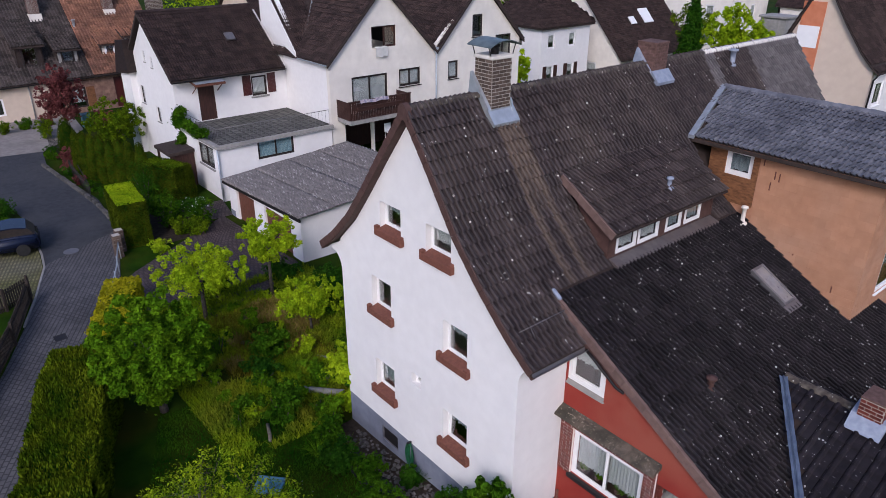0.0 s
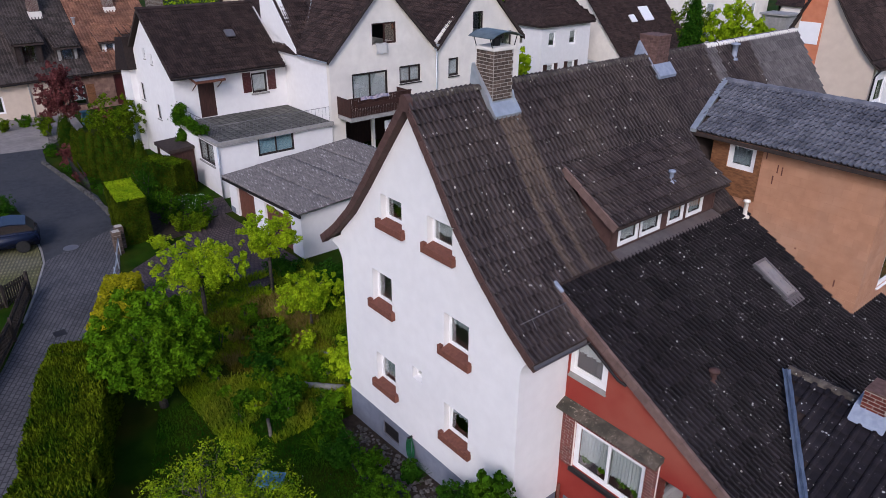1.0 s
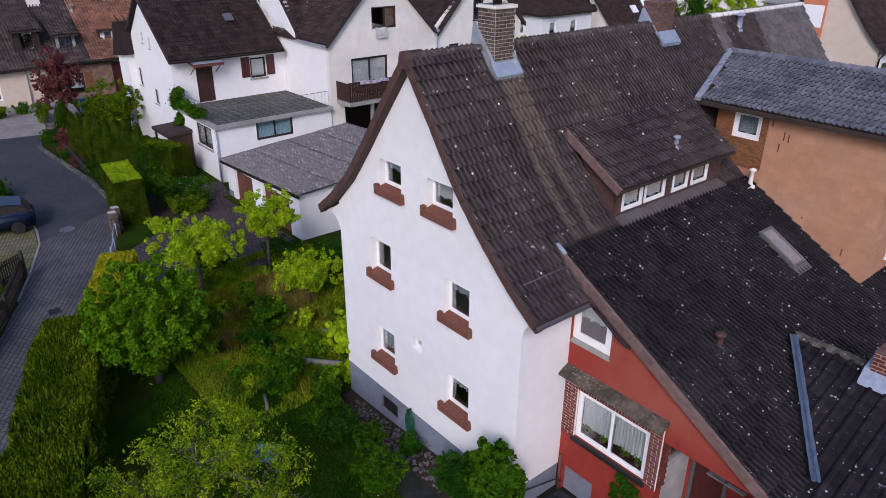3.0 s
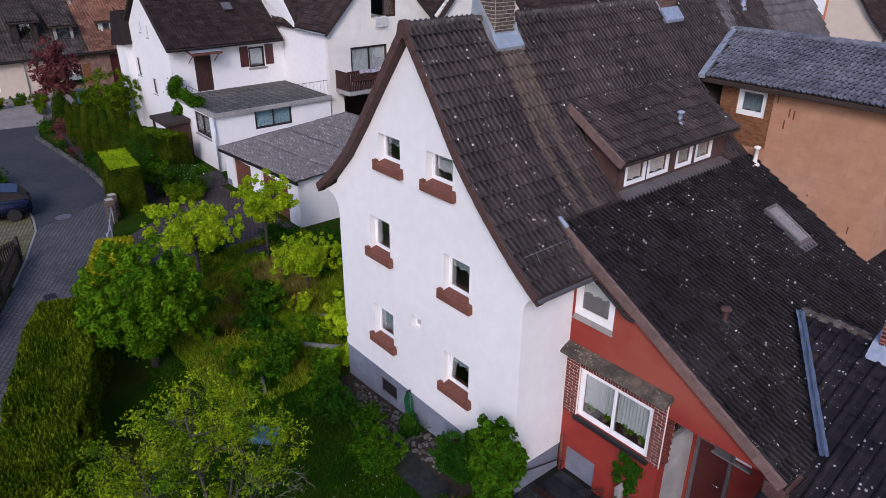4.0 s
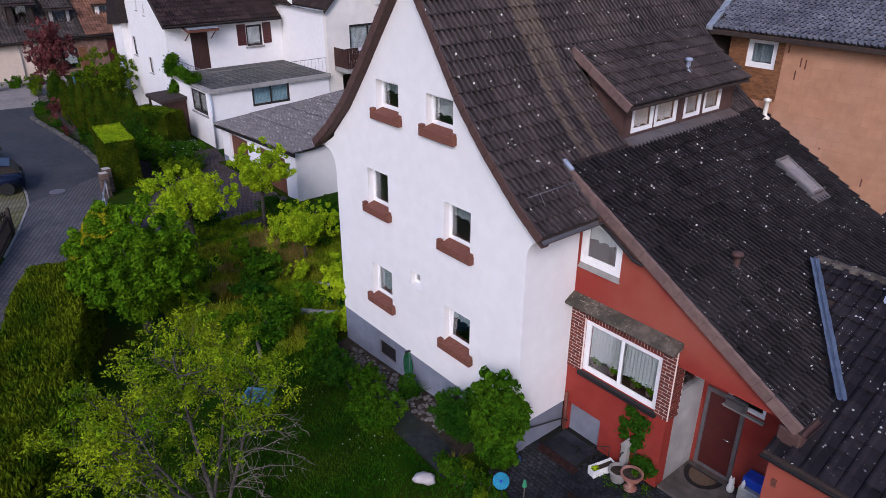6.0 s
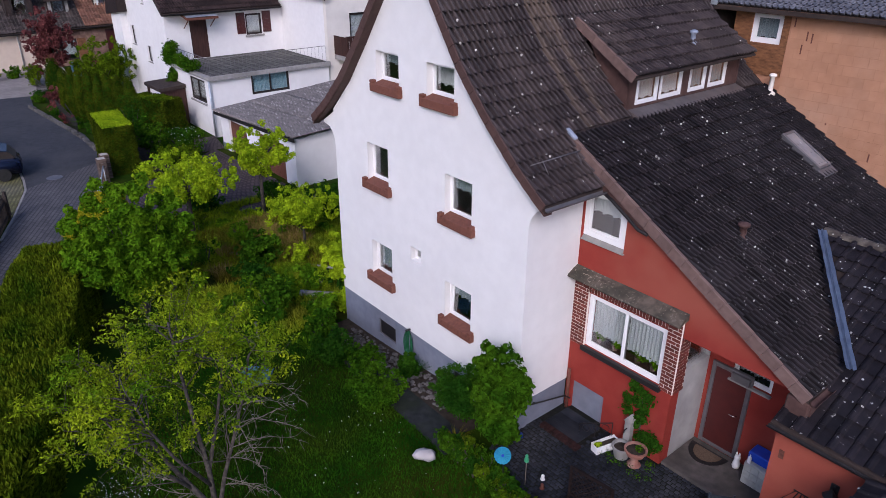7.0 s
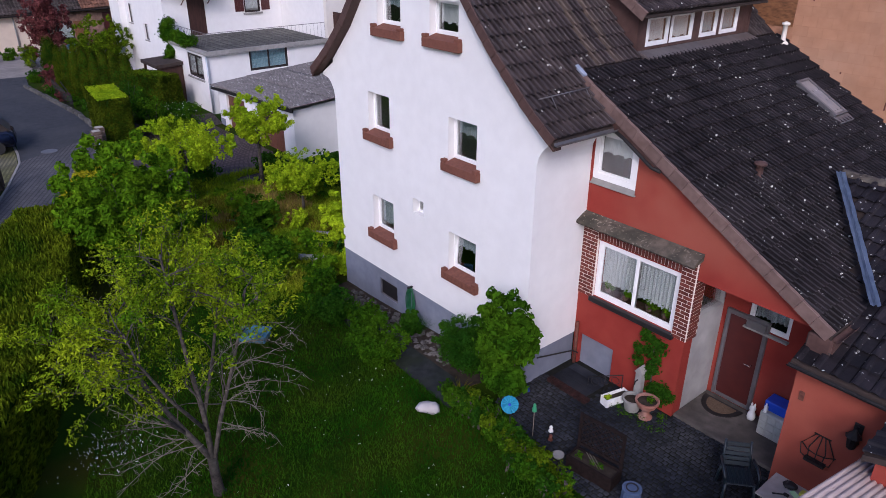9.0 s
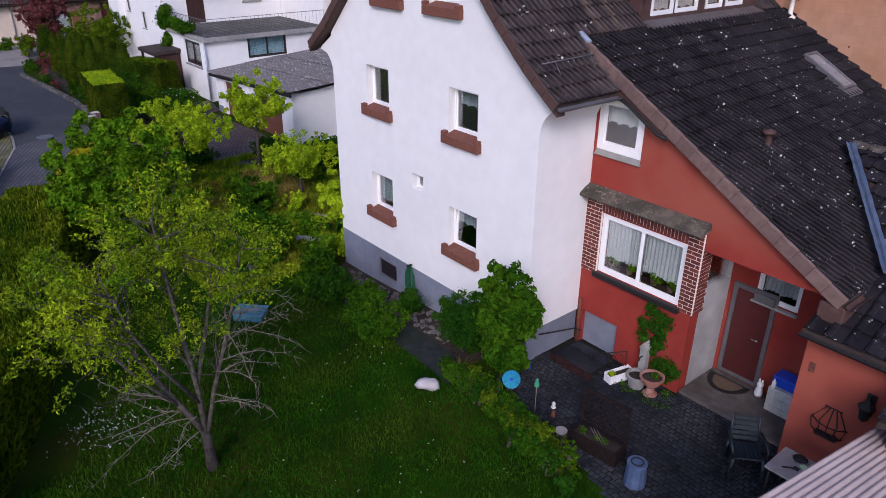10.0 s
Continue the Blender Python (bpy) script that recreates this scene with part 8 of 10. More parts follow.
# grass: tall growth in the kitchen garden, short blades on the lawn near the camera
def grass(name, n, area, h0, h1, material, seed, label, avoid):
    rng = np.random.default_rng(seed)
    x0, y0, x1, y1 = area
    xs, ys = rng.uniform(x0, x1, n * 3), rng.uniform(y0, y1, n * 3)
    ok = [(x, y) for x, y in zip(xs, ys) if avoid(x, y)][:n]
    P = np.array([(x, y, ground_z(x, y) - 0.01) for x, y in ok])
    n = len(P)
    h = rng.uniform(h0, h1, n)[:, None]
    a = rng.uniform(0, math.tau, n)
    w = (np.stack([np.cos(a), np.sin(a), np.zeros(n)], 1)) * 0.012 * (0.6 + h * 2)
    lean = np.stack([rng.normal(0, 0.35, n), rng.normal(0, 0.35, n), np.ones(n)], 1) * h
    mid = P + lean * 0.55
    tip = P + lean * np.array([1.3, 1.3, 0.95])
    v = np.stack([P - w, P + w, mid + w * 0.7, mid - w * 0.7, tip], 1).reshape(-1, 3)
    i = np.arange(n) * 5
    f = [(k, k + 1, k + 2, k + 3) for k in i] + [(k + 3, k + 2, k + 4) for k in i]
    tagged(from_arrays(name, v, f, material), label, "grass", kind="stuff")


def lawn_ok(x, y):
    if y > 8.3 and x > -15.6:
        return False
    # the path along the gable
    if -15.9 < x < -9.0 and y > (8.22 - (x + 15.9) * 0.103 if x < -12.5 else 7.87 - (x + 12.5) * 0.068):
        return False
    if x > -8.8 and y > 8.35 - (x + 8.4) * 0.24:
        return False
    if x > -3.6:
        return False
    return y > 2.6 - (x + 15.5) * 0.42 or x > -11.5


M_MEADOW = leaf_mat("meadow_blade", (0.080, 0.185, 0.004), (0.27, 0.35, 0.006), 0.5, stain=(0.24, 0.19, 0.03), stain_amt=0.45, stain_scale=0.5)
M_SEEDHEAD = leaf_mat("seeding_blade", (0.20, 0.15, 0.035), (0.32, 0.24, 0.07), 0.4)
grass("lawn_grass", 110000, (-20, -1.5, -3.6, 9.2), 0.05, 0.13, M_GRASSBLADE, 1, "short green lawn with daisies", lawn_ok)


def wild_ok(x, y):
    if (x > -16.4 and y > 8.4) or y < 5.2 + (-20 - x) * 0.05:
        return False
    return noise.noise(Vector((x * 0.55, y * 0.55, 2))) + 0.4 * noise.noise(Vector((x * 1.7, y * 1.7, 7))) > -0.32


grass("meadow_grass", 75000, (-27.5, 5.5, -16.2, 14.0), 0.08, 0.30, M_MEADOW, 2, "tall unmown green meadow grass", wild_ok)
grass("mown_patch", 16000, (-20.6, 8.6, -18.3, 10.8), 0.04, 0.10, M_LEAF_Y, 8, "bright short-mown patch of grass beside the log", lambda x, y: abs((x + 19.5) + (y - 9.6) * 0.35) < 0.85 and abs(y - 9.65) < 0.95)
grass("seeding_grass", 5000, (-25.0, 7.4, -20.8, 11.6), 0.15, 0.42, M_SEEDHEAD, 9, "straw-coloured seeding grass", lambda x, y: noise.noise(Vector((x * 0.6, y * 0.6, 14))) > 0.12)
grass("dry_grass", 5000, (-25.0, 7.0, -18.0, 12.5), 0.15, 0.40, M_GRASSDRY, 3, "yellowish seeding meadow grass", lambda x, y: noise.noise(Vector((x * 0.5, y * 0.5, 4))) > 0.05)
rng = np.random.default_rng(12)
cs = []
while len(cs) < 230:
    x, y = rng.uniform(-15, -5.5), rng.uniform(0.5, 7.5)
    if lawn_ok(x, y) and noise.noise(Vector((x * 0.6, y * 0.6, 9))) > -0.1:
        cs.append((x, y, ground_z(x, y) + 0.10))
cs = np.array(cs)
tagged(leaf_cloud("daisies", cs, np.full((len(cs), 3), 0.02), 420, 0.020, M_PETAL, None, 5), "tiny white daisies scattered in the lawn", "flowers", kind="stuff")
cs = np.array([(-12.2 + rng.normal(0, 0.35), 1.6 + rng.normal(0, 0.4), -0.2 + rng.uniform(0, 0.2)) for i in range(220)])
tagged(leaf_cloud("white_wildflowers", cs, np.full((len(cs), 3), 0.02), 300, 0.022, M_PETAL, None, 6), "patch of small white wildflowers under the tree", "flowers", kind="stuff")

# log and board edging of the beds
def edging(a, b, r, material, label, name="log_edging"):
    za, zb = ground_z(*a), ground_z(*b)
    t = thing(name, (*a, za), label, "edging", "garden bed edgings")
    tube_part("log", [(*a, za + r * 0.7), ((a[0] + b[0]) / 2 + 0.03, (a[1] + b[1]) / 2, (za + zb) / 2 + r * 0.75), (*b, zb + r * 0.7)], r, material, t)


edging((-18.3, 8.9), (-17.2, 9.9), 0.12, M_CONC, "grey weathered log edging of a bed")
edging((-19.9, 10.4), (-19.0, 11.0), 0.05, M_CONC, "pale thin board edging a bed")
edging((-22.6, 8.6), (-20.4, 10.6), 0.07, M_TWIG, "grey weathered log edging of a bed")
edging((-17.4, 7.1), (-16.6, 6.8), 0.06, M_TWIG, "grey weathered log edging of a bed")
M_PATH = mat("dark_garden_path", (0.016, 0.019, 0.022), (0.034, 0.037, 0.040), 4.0, 0.95, 0.4, 30, stain=(0.018, 0.026, 0.012), stain_amt=0.6, stain_scale=1.5, spec=0.12)
# low wall, path and rubble strip along the gable
ribbon("garden_path", [(-15.8, 8.74), (-12.4, 8.55), (-8.85, 8.38)], [(-15.9, 8.2), (-12.5, 7.85), (-9.1, 7.62)], M_PATH, 0.025, "narrow grey concrete garden path", "path")
ribbon("soil_strip", [(-15.9, 9.42), (-9.2, 9.42)], [(-15.9, 8.75), (-9.4, 8.4)], M_SOIL, 0.020, "dark soil strip along the house wall", "soil")


def stone_mesh(seed):
    rng = random.Random(seed)
    bm = bmesh.new()
    bmesh.ops.create_icosphere(bm, subdivisions=2, radius=1.0)
    for v in bm.verts:
        v.co *= 0.85 + 0.5 * noise.noise(v.co * 1.3 + Vector((seed, 0, 0))) + 0.2 * noise.noise(v.co * 3.1 + Vector((0, seed, 0)))
        v.co.z *= 0.65
    me = bpy.data.meshes.new("stone")
    bm.to_mesh(me)
    bm.free()
    return me


M_RUBBLE = mat("rubble_stone", (0.050, 0.047, 0.046), (0.12, 0.11, 0.105), 8.0, 0.95, 0.4, 30, vary=0.4)
st = [stone_mesh(i) for i in range(5)]
for me in st:
    me.materials.append(M_RUBBLE)
rub = thing("rubble_border", (-12.5, 8.9, ground_z(-12.5, 8.9)), "border of broken rubble stones along the plinth", "stone border")
rng = random.Random(4)
for i in range(290):
    x = rng.uniform(-15.3, -10.4)
    y = rng.uniform(8.55, 9.30)
    s = rng.uniform(0.03, 0.085)
    ob = new("stone", st[i % 5])
    ob.matrix_basis = Matrix.Translation((x, y, ground_z(x, y) + s * 0.45)) @ Euler((rng.uniform(-0.4, 0.4), rng.uniform(-0.4, 0.4), rng.uniform(0, 6))).to_matrix().to_4x4() @ Matrix.Diagonal((s, s, s, 1))
    under(ob, rub)
M_PALE = mat("pale_boulder", (0.36, 0.34, 0.34), (0.56, 0.53, 0.53), 6.0, 0.9, 0.4, 20, stain=(0.3, 0.27, 0.26), stain_amt=0.6, stain_scale=3.0)
me = stone_mesh(17)
me.materials.append(M_PALE)
for p in me.polygons:
    p.use_smooth = True
ob = new("boulder", me)
ob.matrix_basis = Matrix.Translation((-9.35, 7.25, ground_z(-9.3, 7.2) + 0.10)) @ Matrix.Rotation(0.9, 4, "Z") @ Matrix.Diagonal((0.30, 0.19, 0.21, 1))
tagged(ob, "pale pinkish boulder lying on the lawn edge", "stone")
# hose on the wall
hs = thing("garden_hose", (-12.70, 9.36, 0.0), "coiled green garden hose hanging on the plinth", "garden hose")
M_HOSE = mat("green_hose", (0.012, 0.085, 0.035), (0.02, 0.12, 0.05), 9.0, 0.4, 0.0)
bm = bmesh.new()
pts = []
for k in range(5):
    for i in range(20):
        a = i / 20 * math.tau
        pts.append((-12.70 + (0.05 + 0.035 * k) * math.sin(a), 9.37 - 0.012 * k, 0.24 + (0.33 + 0.02 * k) * math.cos(a) - 0.02 * k))
bm_tube(bm, pts, 0.014, 6)
part("coil", bm, M_HOSE, hs, smooth=True)
box_part("hook", (-12.73, 9.25, 0.60), (-12.67, 9.42, 0.63), M_IRON, hs)
# blue tub lying on the lawn behind the tree
M_BLUE = mat("faded_blue_plastic", (0.04, 0.13, 0.19), (0.07, 0.18, 0.24), 6.0, 0.5, 0.05)
tub = thing("plastic_tub", (-14.75, 5.85, ground_z(-14.75, 5.85)), "shallow faded blue plastic tub on the lawn", "tub")
TUBM = Matrix.Translation((-14.75, 5.85, ground_z(-14.75, 5.85) + 0.01)) @ Matrix.Rotation(0.75, 4, "Z")
bm = bmesh.new()
for lo, hi in (((-0.36, -0.24, 0), (0.36, -0.21, 0.20)), ((-0.36, 0.21, 0), (0.36, 0.24, 0.20)), ((-0.36, -0.21, 0), (-0.33, 0.21, 0.20)), ((0.33, -0.21, 0), (0.36, 0.21, 0.20)), ((-0.34, -0.22, 0.0), (0.34, 0.22, 0.05))):
    bm_box(bm, lo, hi, None, 0.008)
part("basin", bm, M_BLUE, tub, m=TUBM)
bm = bmesh.new()
for lo, hi in (((-0.40, -0.28, 0.19), (0.40, -0.22, 0.215)), ((-0.40, 0.22, 0.19), (0.40, 0.28, 0.215)), ((-0.40, -0.22, 0.19), (-0.34, 0.22, 0.215)), ((0.34, -0.22, 0.19), (0.40, 0.22, 0.215))):
    bm_box(bm, lo, hi, None, 0.008)
part("rim", bm, M_BLUE, tub, m=TUBM)

# ---- lane side ----
def picket_fence(name, line, h, label):
    za = ground_z(*line[0])
    t = thing(name, (*line[0], za), label, "fence")
    for (a, b) in zip(line, line[1:]):
        a, b = Vector(a), Vector(b)
        n = int((b - a).length / 0.11)
        ang = math.atan2((b - a).y, (b - a).x)
        for i in range(n):
            p = a + (b - a) * i / n
            z = ground_z(p.x, p.y)
            box_part("picket", (-0.035, -0.012, -0.05), (0.035, 0.012, h), M_FENCE, t, m=Matrix.Translation((p.x, p.y, z)) @ Matrix.Rotation(ang, 4, "Z"))
        for zz in (0.18, h - 0.2):
            bm = bmesh.new()
            bm_box(bm, (0, 0.012, zz), ((b - a).length, 0.05, zz + 0.07))
            part("rail", bm, M_FENCE, t, m=Matrix.Translation((a.x, a.y, ground_z(a.x, a.y))) @ Matrix.Rotation(ang, 4, "Z"))
        box_part("post", (-0.05, 0.02, -0.1), (0.05, 0.12, h + 0.12), M_FENCE, t, m=Matrix.Translation((a.x, a.y, ground_z(a.x, a.y))) @ Matrix.Rotation(ang, 4, "Z"))


picket_fence("picket_fence", [(-31.7, 3.0), (-28.2, 1.75), (-25.5, 0.6), (-22.5, -0.9)], 0.95, "weathered dark wooden picket fence along the lane")
picket_fence("picket_fence", [(-32.25, 3.1), (-31.5, 2.05), (-31.1, 1.1)], 0.95, "weathered dark wooden picket gate fence by the parking place")
# flush kerb between the lane and the parking place
M_EDGE = mat("pale_kerb_concrete", (0.20, 0.19, 0.18), (0.28, 0.265, 0.25), 6.0, 0.9, 0.3, 30, vary=0.1)
ek = thing("flush_kerb", (-35.0, 4.25, ground_z(-35, 4.25)), "pale flush concrete kerb beside the lane", "kerb")
line = [(-40.0, 4.75), (-38.7, 4.65), (-36.6, 4.5), (-35.0, 4.28), (-33.4, 3.75), (-31.8, 3.22), (-29.5, 2.35)]
for (xa, ya), (xb, yb) in zip(line, line[1:]):
    a, b = Vector((xa, ya, 0)), Vector((xb, yb, 0))
    n = max(1, int((b - a).length / 0.8))
    for i in range(n):
        p = a + (b - a) * (i + 0.5) / n
        box_part("kerb_stone", (-0.39 * (b - a).length / n / 0.8, -0.05, -0.1), (0.39 * (b - a).length / n / 0.8, 0.05, 0.06), M_EDGE, ek, bevel=0.008, m=Matrix.Translation((p.x, p.y, ground_z(p.x, p.y))) @ Matrix.Rotation(math.atan2(yb - ya, xb - xa), 4, "Z"))
# low kerb stones along the lane
M_KERB = mat("mossy_kerb_stone", (0.055, 0.053, 0.050), (0.10, 0.095, 0.088), 6.0, 0.95, 0.4, 30, vary=0.3)
kb = thing("stone_kerb", (-45.0, 8.3, ground_z(-45, 8.3)), "low row of weathered kerb stones along the lane", "kerb")
line = [(-52.0, 7.85), (-48.2, 8.15), (-44.6, 8.45), (-42.0, 8.6), (-39.3, 8.55)]
rng = random.Random(61)
for (xa, ya), (xb, yb) in zip(line, line[1:]):
    a, b = Vector((xa, ya, 0)), Vector((xb, yb, 0))
    n = int((b - a).length / 0.55)
    ang = math.atan2(yb - ya, xb - xa)
    for i in range(n):
        p = a + (b - a) * (i + 0.5) / n
        box_part("kerb_stone", (-0.26, -0.12, -0.1), (0.26, 0.12, 0.20 + rng.uniform(-0.03, 0.05)), M_KERB, kb, bevel=0.03, m=Matrix.Translation((p.x, p.y, ground_z(p.x, p.y))) @ Matrix.Rotation(ang + rng.uniform(-0.06, 0.06), 4, "Z"))
for i, (x, y) in enumerate(((-48.9, 8.75), (-46.6, 8.85), (-44.8, 9.05), (-43.2, 9.3), (-41.6, 9.5), (-53.2, 8.7), (-54.6, 8.9))):
    shrub("border_plant", (x, y), (0.7, 0.4, 0.55), 8, 900, 0.09, (M_LEAF_D, M_LEAF_RED, M_LEAF_G)[i % 3], 350 + i, "low border plant behind the kerb stones", "perennial", "border plants along the lane")
# gate pillars and rail of the drive
for i, (x, y) in enumerate(((-40.2, 8.95), (-39.0, 8.85), (-34.6, 7.75), (-34.0, 7.45))):
    z = ground_z(x, y)
    g = thing("gate_pillar", (x, y, z), "dark weathered brick gate pillar by the lane", "pillar", "gate pillars")
    for k in range(6):
        box_part("block", (x - 0.19, y - 0.19, z + k * 0.2 - 0.02), (x + 0.19, y + 0.19, z + k * 0.2 + 0.17), M_BRICK_OCHRE, g, bevel=0.015)
    box_part("core", (x - 0.17, y - 0.17, z - 0.05), (x + 0.17, y + 0.17, z + 1.18), M_MORTAR_GREY, g)
rl2 = thing("drive_rail", (-32.0, 7.0, ground_z(-32, 7)), "pale metal kerb rail along the drive", "rail")
tube_part("rail", [(-33.8, 7.45, 0.05), (-31.0, 6.55, 0.05), (-29.0, 5.75, 0.05)], 0.03, M_ZINC, rl2)
for f in (0, 0.33, 0.66, 1.0):
    px, py = -33.7 + 4.6 * f, 7.42 - 1.62 * f
    tube_part("post", [(px, py, -0.85), (px, py, 0.06)], 0.025, M_ZINC, rl2)
mh = thing("manhole_cover", (-36.1, 5.73, ground_z(-36, 5.7)), "round grey iron manhole cover in the lane", "manhole cover")
bm = bmesh.new()
bm_lathe(bm, [(0.36, 0.0), (0.36, 0.046), (0.30, 0.048), (0.30, 0.042), (0.02, 0.044)], (-36.1, 5.73, ground_z(-36, 5.7)), 24)
part("cover", bm, M_ALU, mh)
mh = thing("drain_grate", (-27.6, 3.3, ground_z(-27.6, 3.3)), "square iron drain grate in the lane", "drain")
box_part("frame", (-27.9, 3.05, ground_z(-27.6, 3.3)), (-27.4, 3.5, ground_z(-27.6, 3.3) + 0.04), M_IRON, mh)
# parked car
def car(x, y, turn):
    z = ground_z(x, y) + 0.02
    t = thing("car", (x, y, z), "dark blue hatchback parked beside the lane", "car")
    M_PAINT = mat("dark_blue_car_paint", (0.004, 0.007, 0.022), (0.006, 0.010, 0.030), 2.0, 0.22, 0.0, spec=0.4)
    M_TYRE = mat("tyre_rubber", (0.012, 0.012, 0.012), (0.02, 0.02, 0.02), 8.0, 0.85, 0.1)
    M = Matrix.Translation((x, y, z)) @ Matrix.Rotation(radians(turn), 4, "Z")
    side = [(-2.0, 0.30), (-2.05, 0.55), (-1.95, 0.85), (-1.75, 0.98), (-1.1, 1.02), (-0.5, 1.05), (1.0, 1.05), (1.75, 1.02), (2.0, 0.85), (2.05, 0.5), (1.95, 0.28)]
    bm = bmesh.new()
    bm_prism(bm, side, "y", -0.84, 0.84)
    bmesh.ops.bevel(bm, geom=[e for e in bm.edges if abs(abs(e.verts[0].co.y) - 0.84) < 0.01 and abs(abs(e.verts[1].co.y) - 0.84) < 0.01 and e.verts[0].co.y * e.verts[1].co.y > 0], offset=0.10, segments=3, affect="EDGES")
    part("body", bm, M_PAINT, t, m=M, smooth=True)
    bm = bmesh.new()
    r = [(-1.05, 1.02), (-0.35, 1.46), (0.95, 1.50), (1.60, 1.38), (1.9, 1.02)]
    bm_prism(bm, r, "y", -0.70, 0.70)
    part("cabin", bm, M_DARKFRAME, t, "dark glazed cabin", m=M)
    bm = bmesh.new()
    bm_prism(bm, [(-0.40, 1.46), (0.95, 1.515), (1.58, 1.40), (1.55, 1.36), (0.95, 1.46), (-0.36, 1.42)], "y", -0.72, 0.72)
    part("roof", bm, M_PAINT, t, m=M, smooth=False)
    for wx in (-1.28, 1.25):
        for s in (-1, 1):
            w = new("wheel")
            w.location = (M @ Vector((wx, s * 0.78, 0.31))) - base_of(t)
            w.parent = t
            bpy.context.view_layer.update()
            for nm, prof, mm in (("tyre", [(0.20, -0.10), (0.29, -0.10), (0.315, -0.06), (0.315, 0.06), (0.29, 0.10), (0.20, 0.10)], M_TYRE), ("rim", [(0.02, -0.06), (0.20, -0.07), (0.20, 0.085), (0.16, 0.07), (0.06, 0.075)], M_ZINC)):
                bm = bmesh.new()
                bm_lathe(bm, prof, (0, 0, 0), 20)
                part(nm, bm, mm, w, m=M @ Matrix.Translation((wx, s * 0.80, 0.31)) @ Matrix.Rotation(math.pi / 2 * -s, 4, "X"), smooth=False)
    for s in (-1, 1):
        box_part("headlight", (-1.98, s * 0.62 - 0.16, 0.62), (-1.72, s * 0.62 + 0.16, 0.80), M_CHROME, t, "clear headlight", 0.03, m=M)
        box_part("mirror", (-0.75, s * 0.90 - 0.08, 0.98), (-0.62, s * 0.90 + 0.08, 1.12), M_PAINT, t, bevel=0.03, m=M)
    return t


car(-38.0, 2.75, 80)
M_GRASSPAVE = paving_mat("grass_pavers", (0.15, 0.15, 0.05), (0.24, 0.22, 0.09), (0.30, 0.28, 0.24), 0.16, 0.16, 20, 0.04)
pk = ribbon("parking_place", [(-31.9, 3.15), (-33.4, 3.68), (-35.0, 4.2), (-36.6, 4.42), (-38.7, 4.58), (-42.5, 4.6)], [(-31.9, 0.3), (-33.4, 0.3), (-35.0, 0.3), (-36.6, 0.3), (-38.7, 0.3), (-42.5, 0.3)], M_GRASSPAVE, 0.028, "grassy paved parking place", "parking place")
# bins and wall by the stone house
b = thing("rubbish_bin", (-60.5, 9.9, ground_z(-60, 9.9)), "dark wheelie bin by the road", "bin")
box_part("body", (-60.8, 9.6, ground_z(-60, 9.9)), (-60.2, 10.2, ground_z(-60, 9.9) + 0.95), M_IRON, b, bevel=0.04)
box_part("lid", (-60.84, 9.56, ground_z(-60, 9.9) + 0.95), (-60.16, 10.24, ground_z(-60, 9.9) + 1.04), M_IRON, b, bevel=0.03)
b = thing("rubbish_bin", (-60.8, 13.0, ground_z(-60, 13)), "bright blue wheelie bin beside the stone house", "bin")
box_part("body", (-61.1, 12.7, ground_z(-60, 13)), (-60.5, 13.3, ground_z(-60, 13) + 1.0), M_BLUE, b, bevel=0.04)
box_part("lid", (-61.14, 12.66, ground_z(-60, 13) + 1.0), (-60.46, 13.34, ground_z(-60, 13) + 1.09), M_BLUE, b, bevel=0.03)
fen = thing("garden_fence", (-50.0, 9.0, ground_z(-50, 9)), "low dark metal garden fence at the lane bend", "fence")
for i in range(40):
    px, py = -57.0 + i * 0.36, 9.35 - 0.02 * i * (i > 20) + 0.0
    tube_part("bar", [(px, py, -0.9), (px, py, 0.15)], 0.02, M_IRON, fen, sides=5)
tube_part("rail", [(-57.0, 9.35, 0.12), (-49.8, 9.35, 0.12), (-43.0, 8.6, 0.12)], 0.025, M_IRON, fen)

# ---- patio ----
PZ = -0.22
ribbon("patio", [(-8.74, 11.5), (-8.72, 8.66), (-5.4, 7.9), (-3.0, 7.0)], [(-1.5, 12.6), (-1.5, 11.0), (-1.5, 9.0), (-1.5, 7.0)], M_JOINT, 0.010, "bed of the worn cobbled patio", "patio")
patio_ob = bpy.data.objects["patio"]
PAVERS = []
rng = random.Random(14)
for r in range(47):
    for c in range(75):
        x = -8.66 + c * 0.108 + (0.054 if r % 2 else 0) + rng.uniform(-0.008, 0.008)
        y = 7.4 + r * 0.108 + rng.uniform(-0.008, 0.008)
        if x > -1.8 or (y < 8.5 - (x + 8.4) * 0.24) or (y > 11.0 and x < -5.95) or y > 12.35 or (y > 10.8 and x > -3.75) or (x < -7.4 and y > 10.2):
            continue
        PAVERS.append((x, y, rng.uniform(-0.006, 0.006), rng.uniform(-0.15, 0.15)))
PAVERS.sort(key=lambda p: abs(p[0] + 5.2) + abs(p[1] - 9.6))
bm = bmesh.new()
bm_box(bm, (-0.047, -0.047, -0.03), (0.047, 0.047, 0.014), None, 0.014)
paver_me = bpy.data.meshes.new("paver")
bm.to_mesh(paver_me)
bm.free()
paver_me.materials.append(M_PAVER)
for x, y, dz, a in PAVERS[:300]:
    ob = new("paver", paver_me)
    ob.matrix_basis = Matrix.Translation((x, y, PZ + 0.01 + dz)) @ Matrix.Rotation(a, 4, "Z")
    under(ob, patio_ob)
vs0 = np.array([v.co[:] for v in paver_me.vertices])
fs0 = [tuple(p.vertices) for p in paver_me.polygons]
av, af = [], []
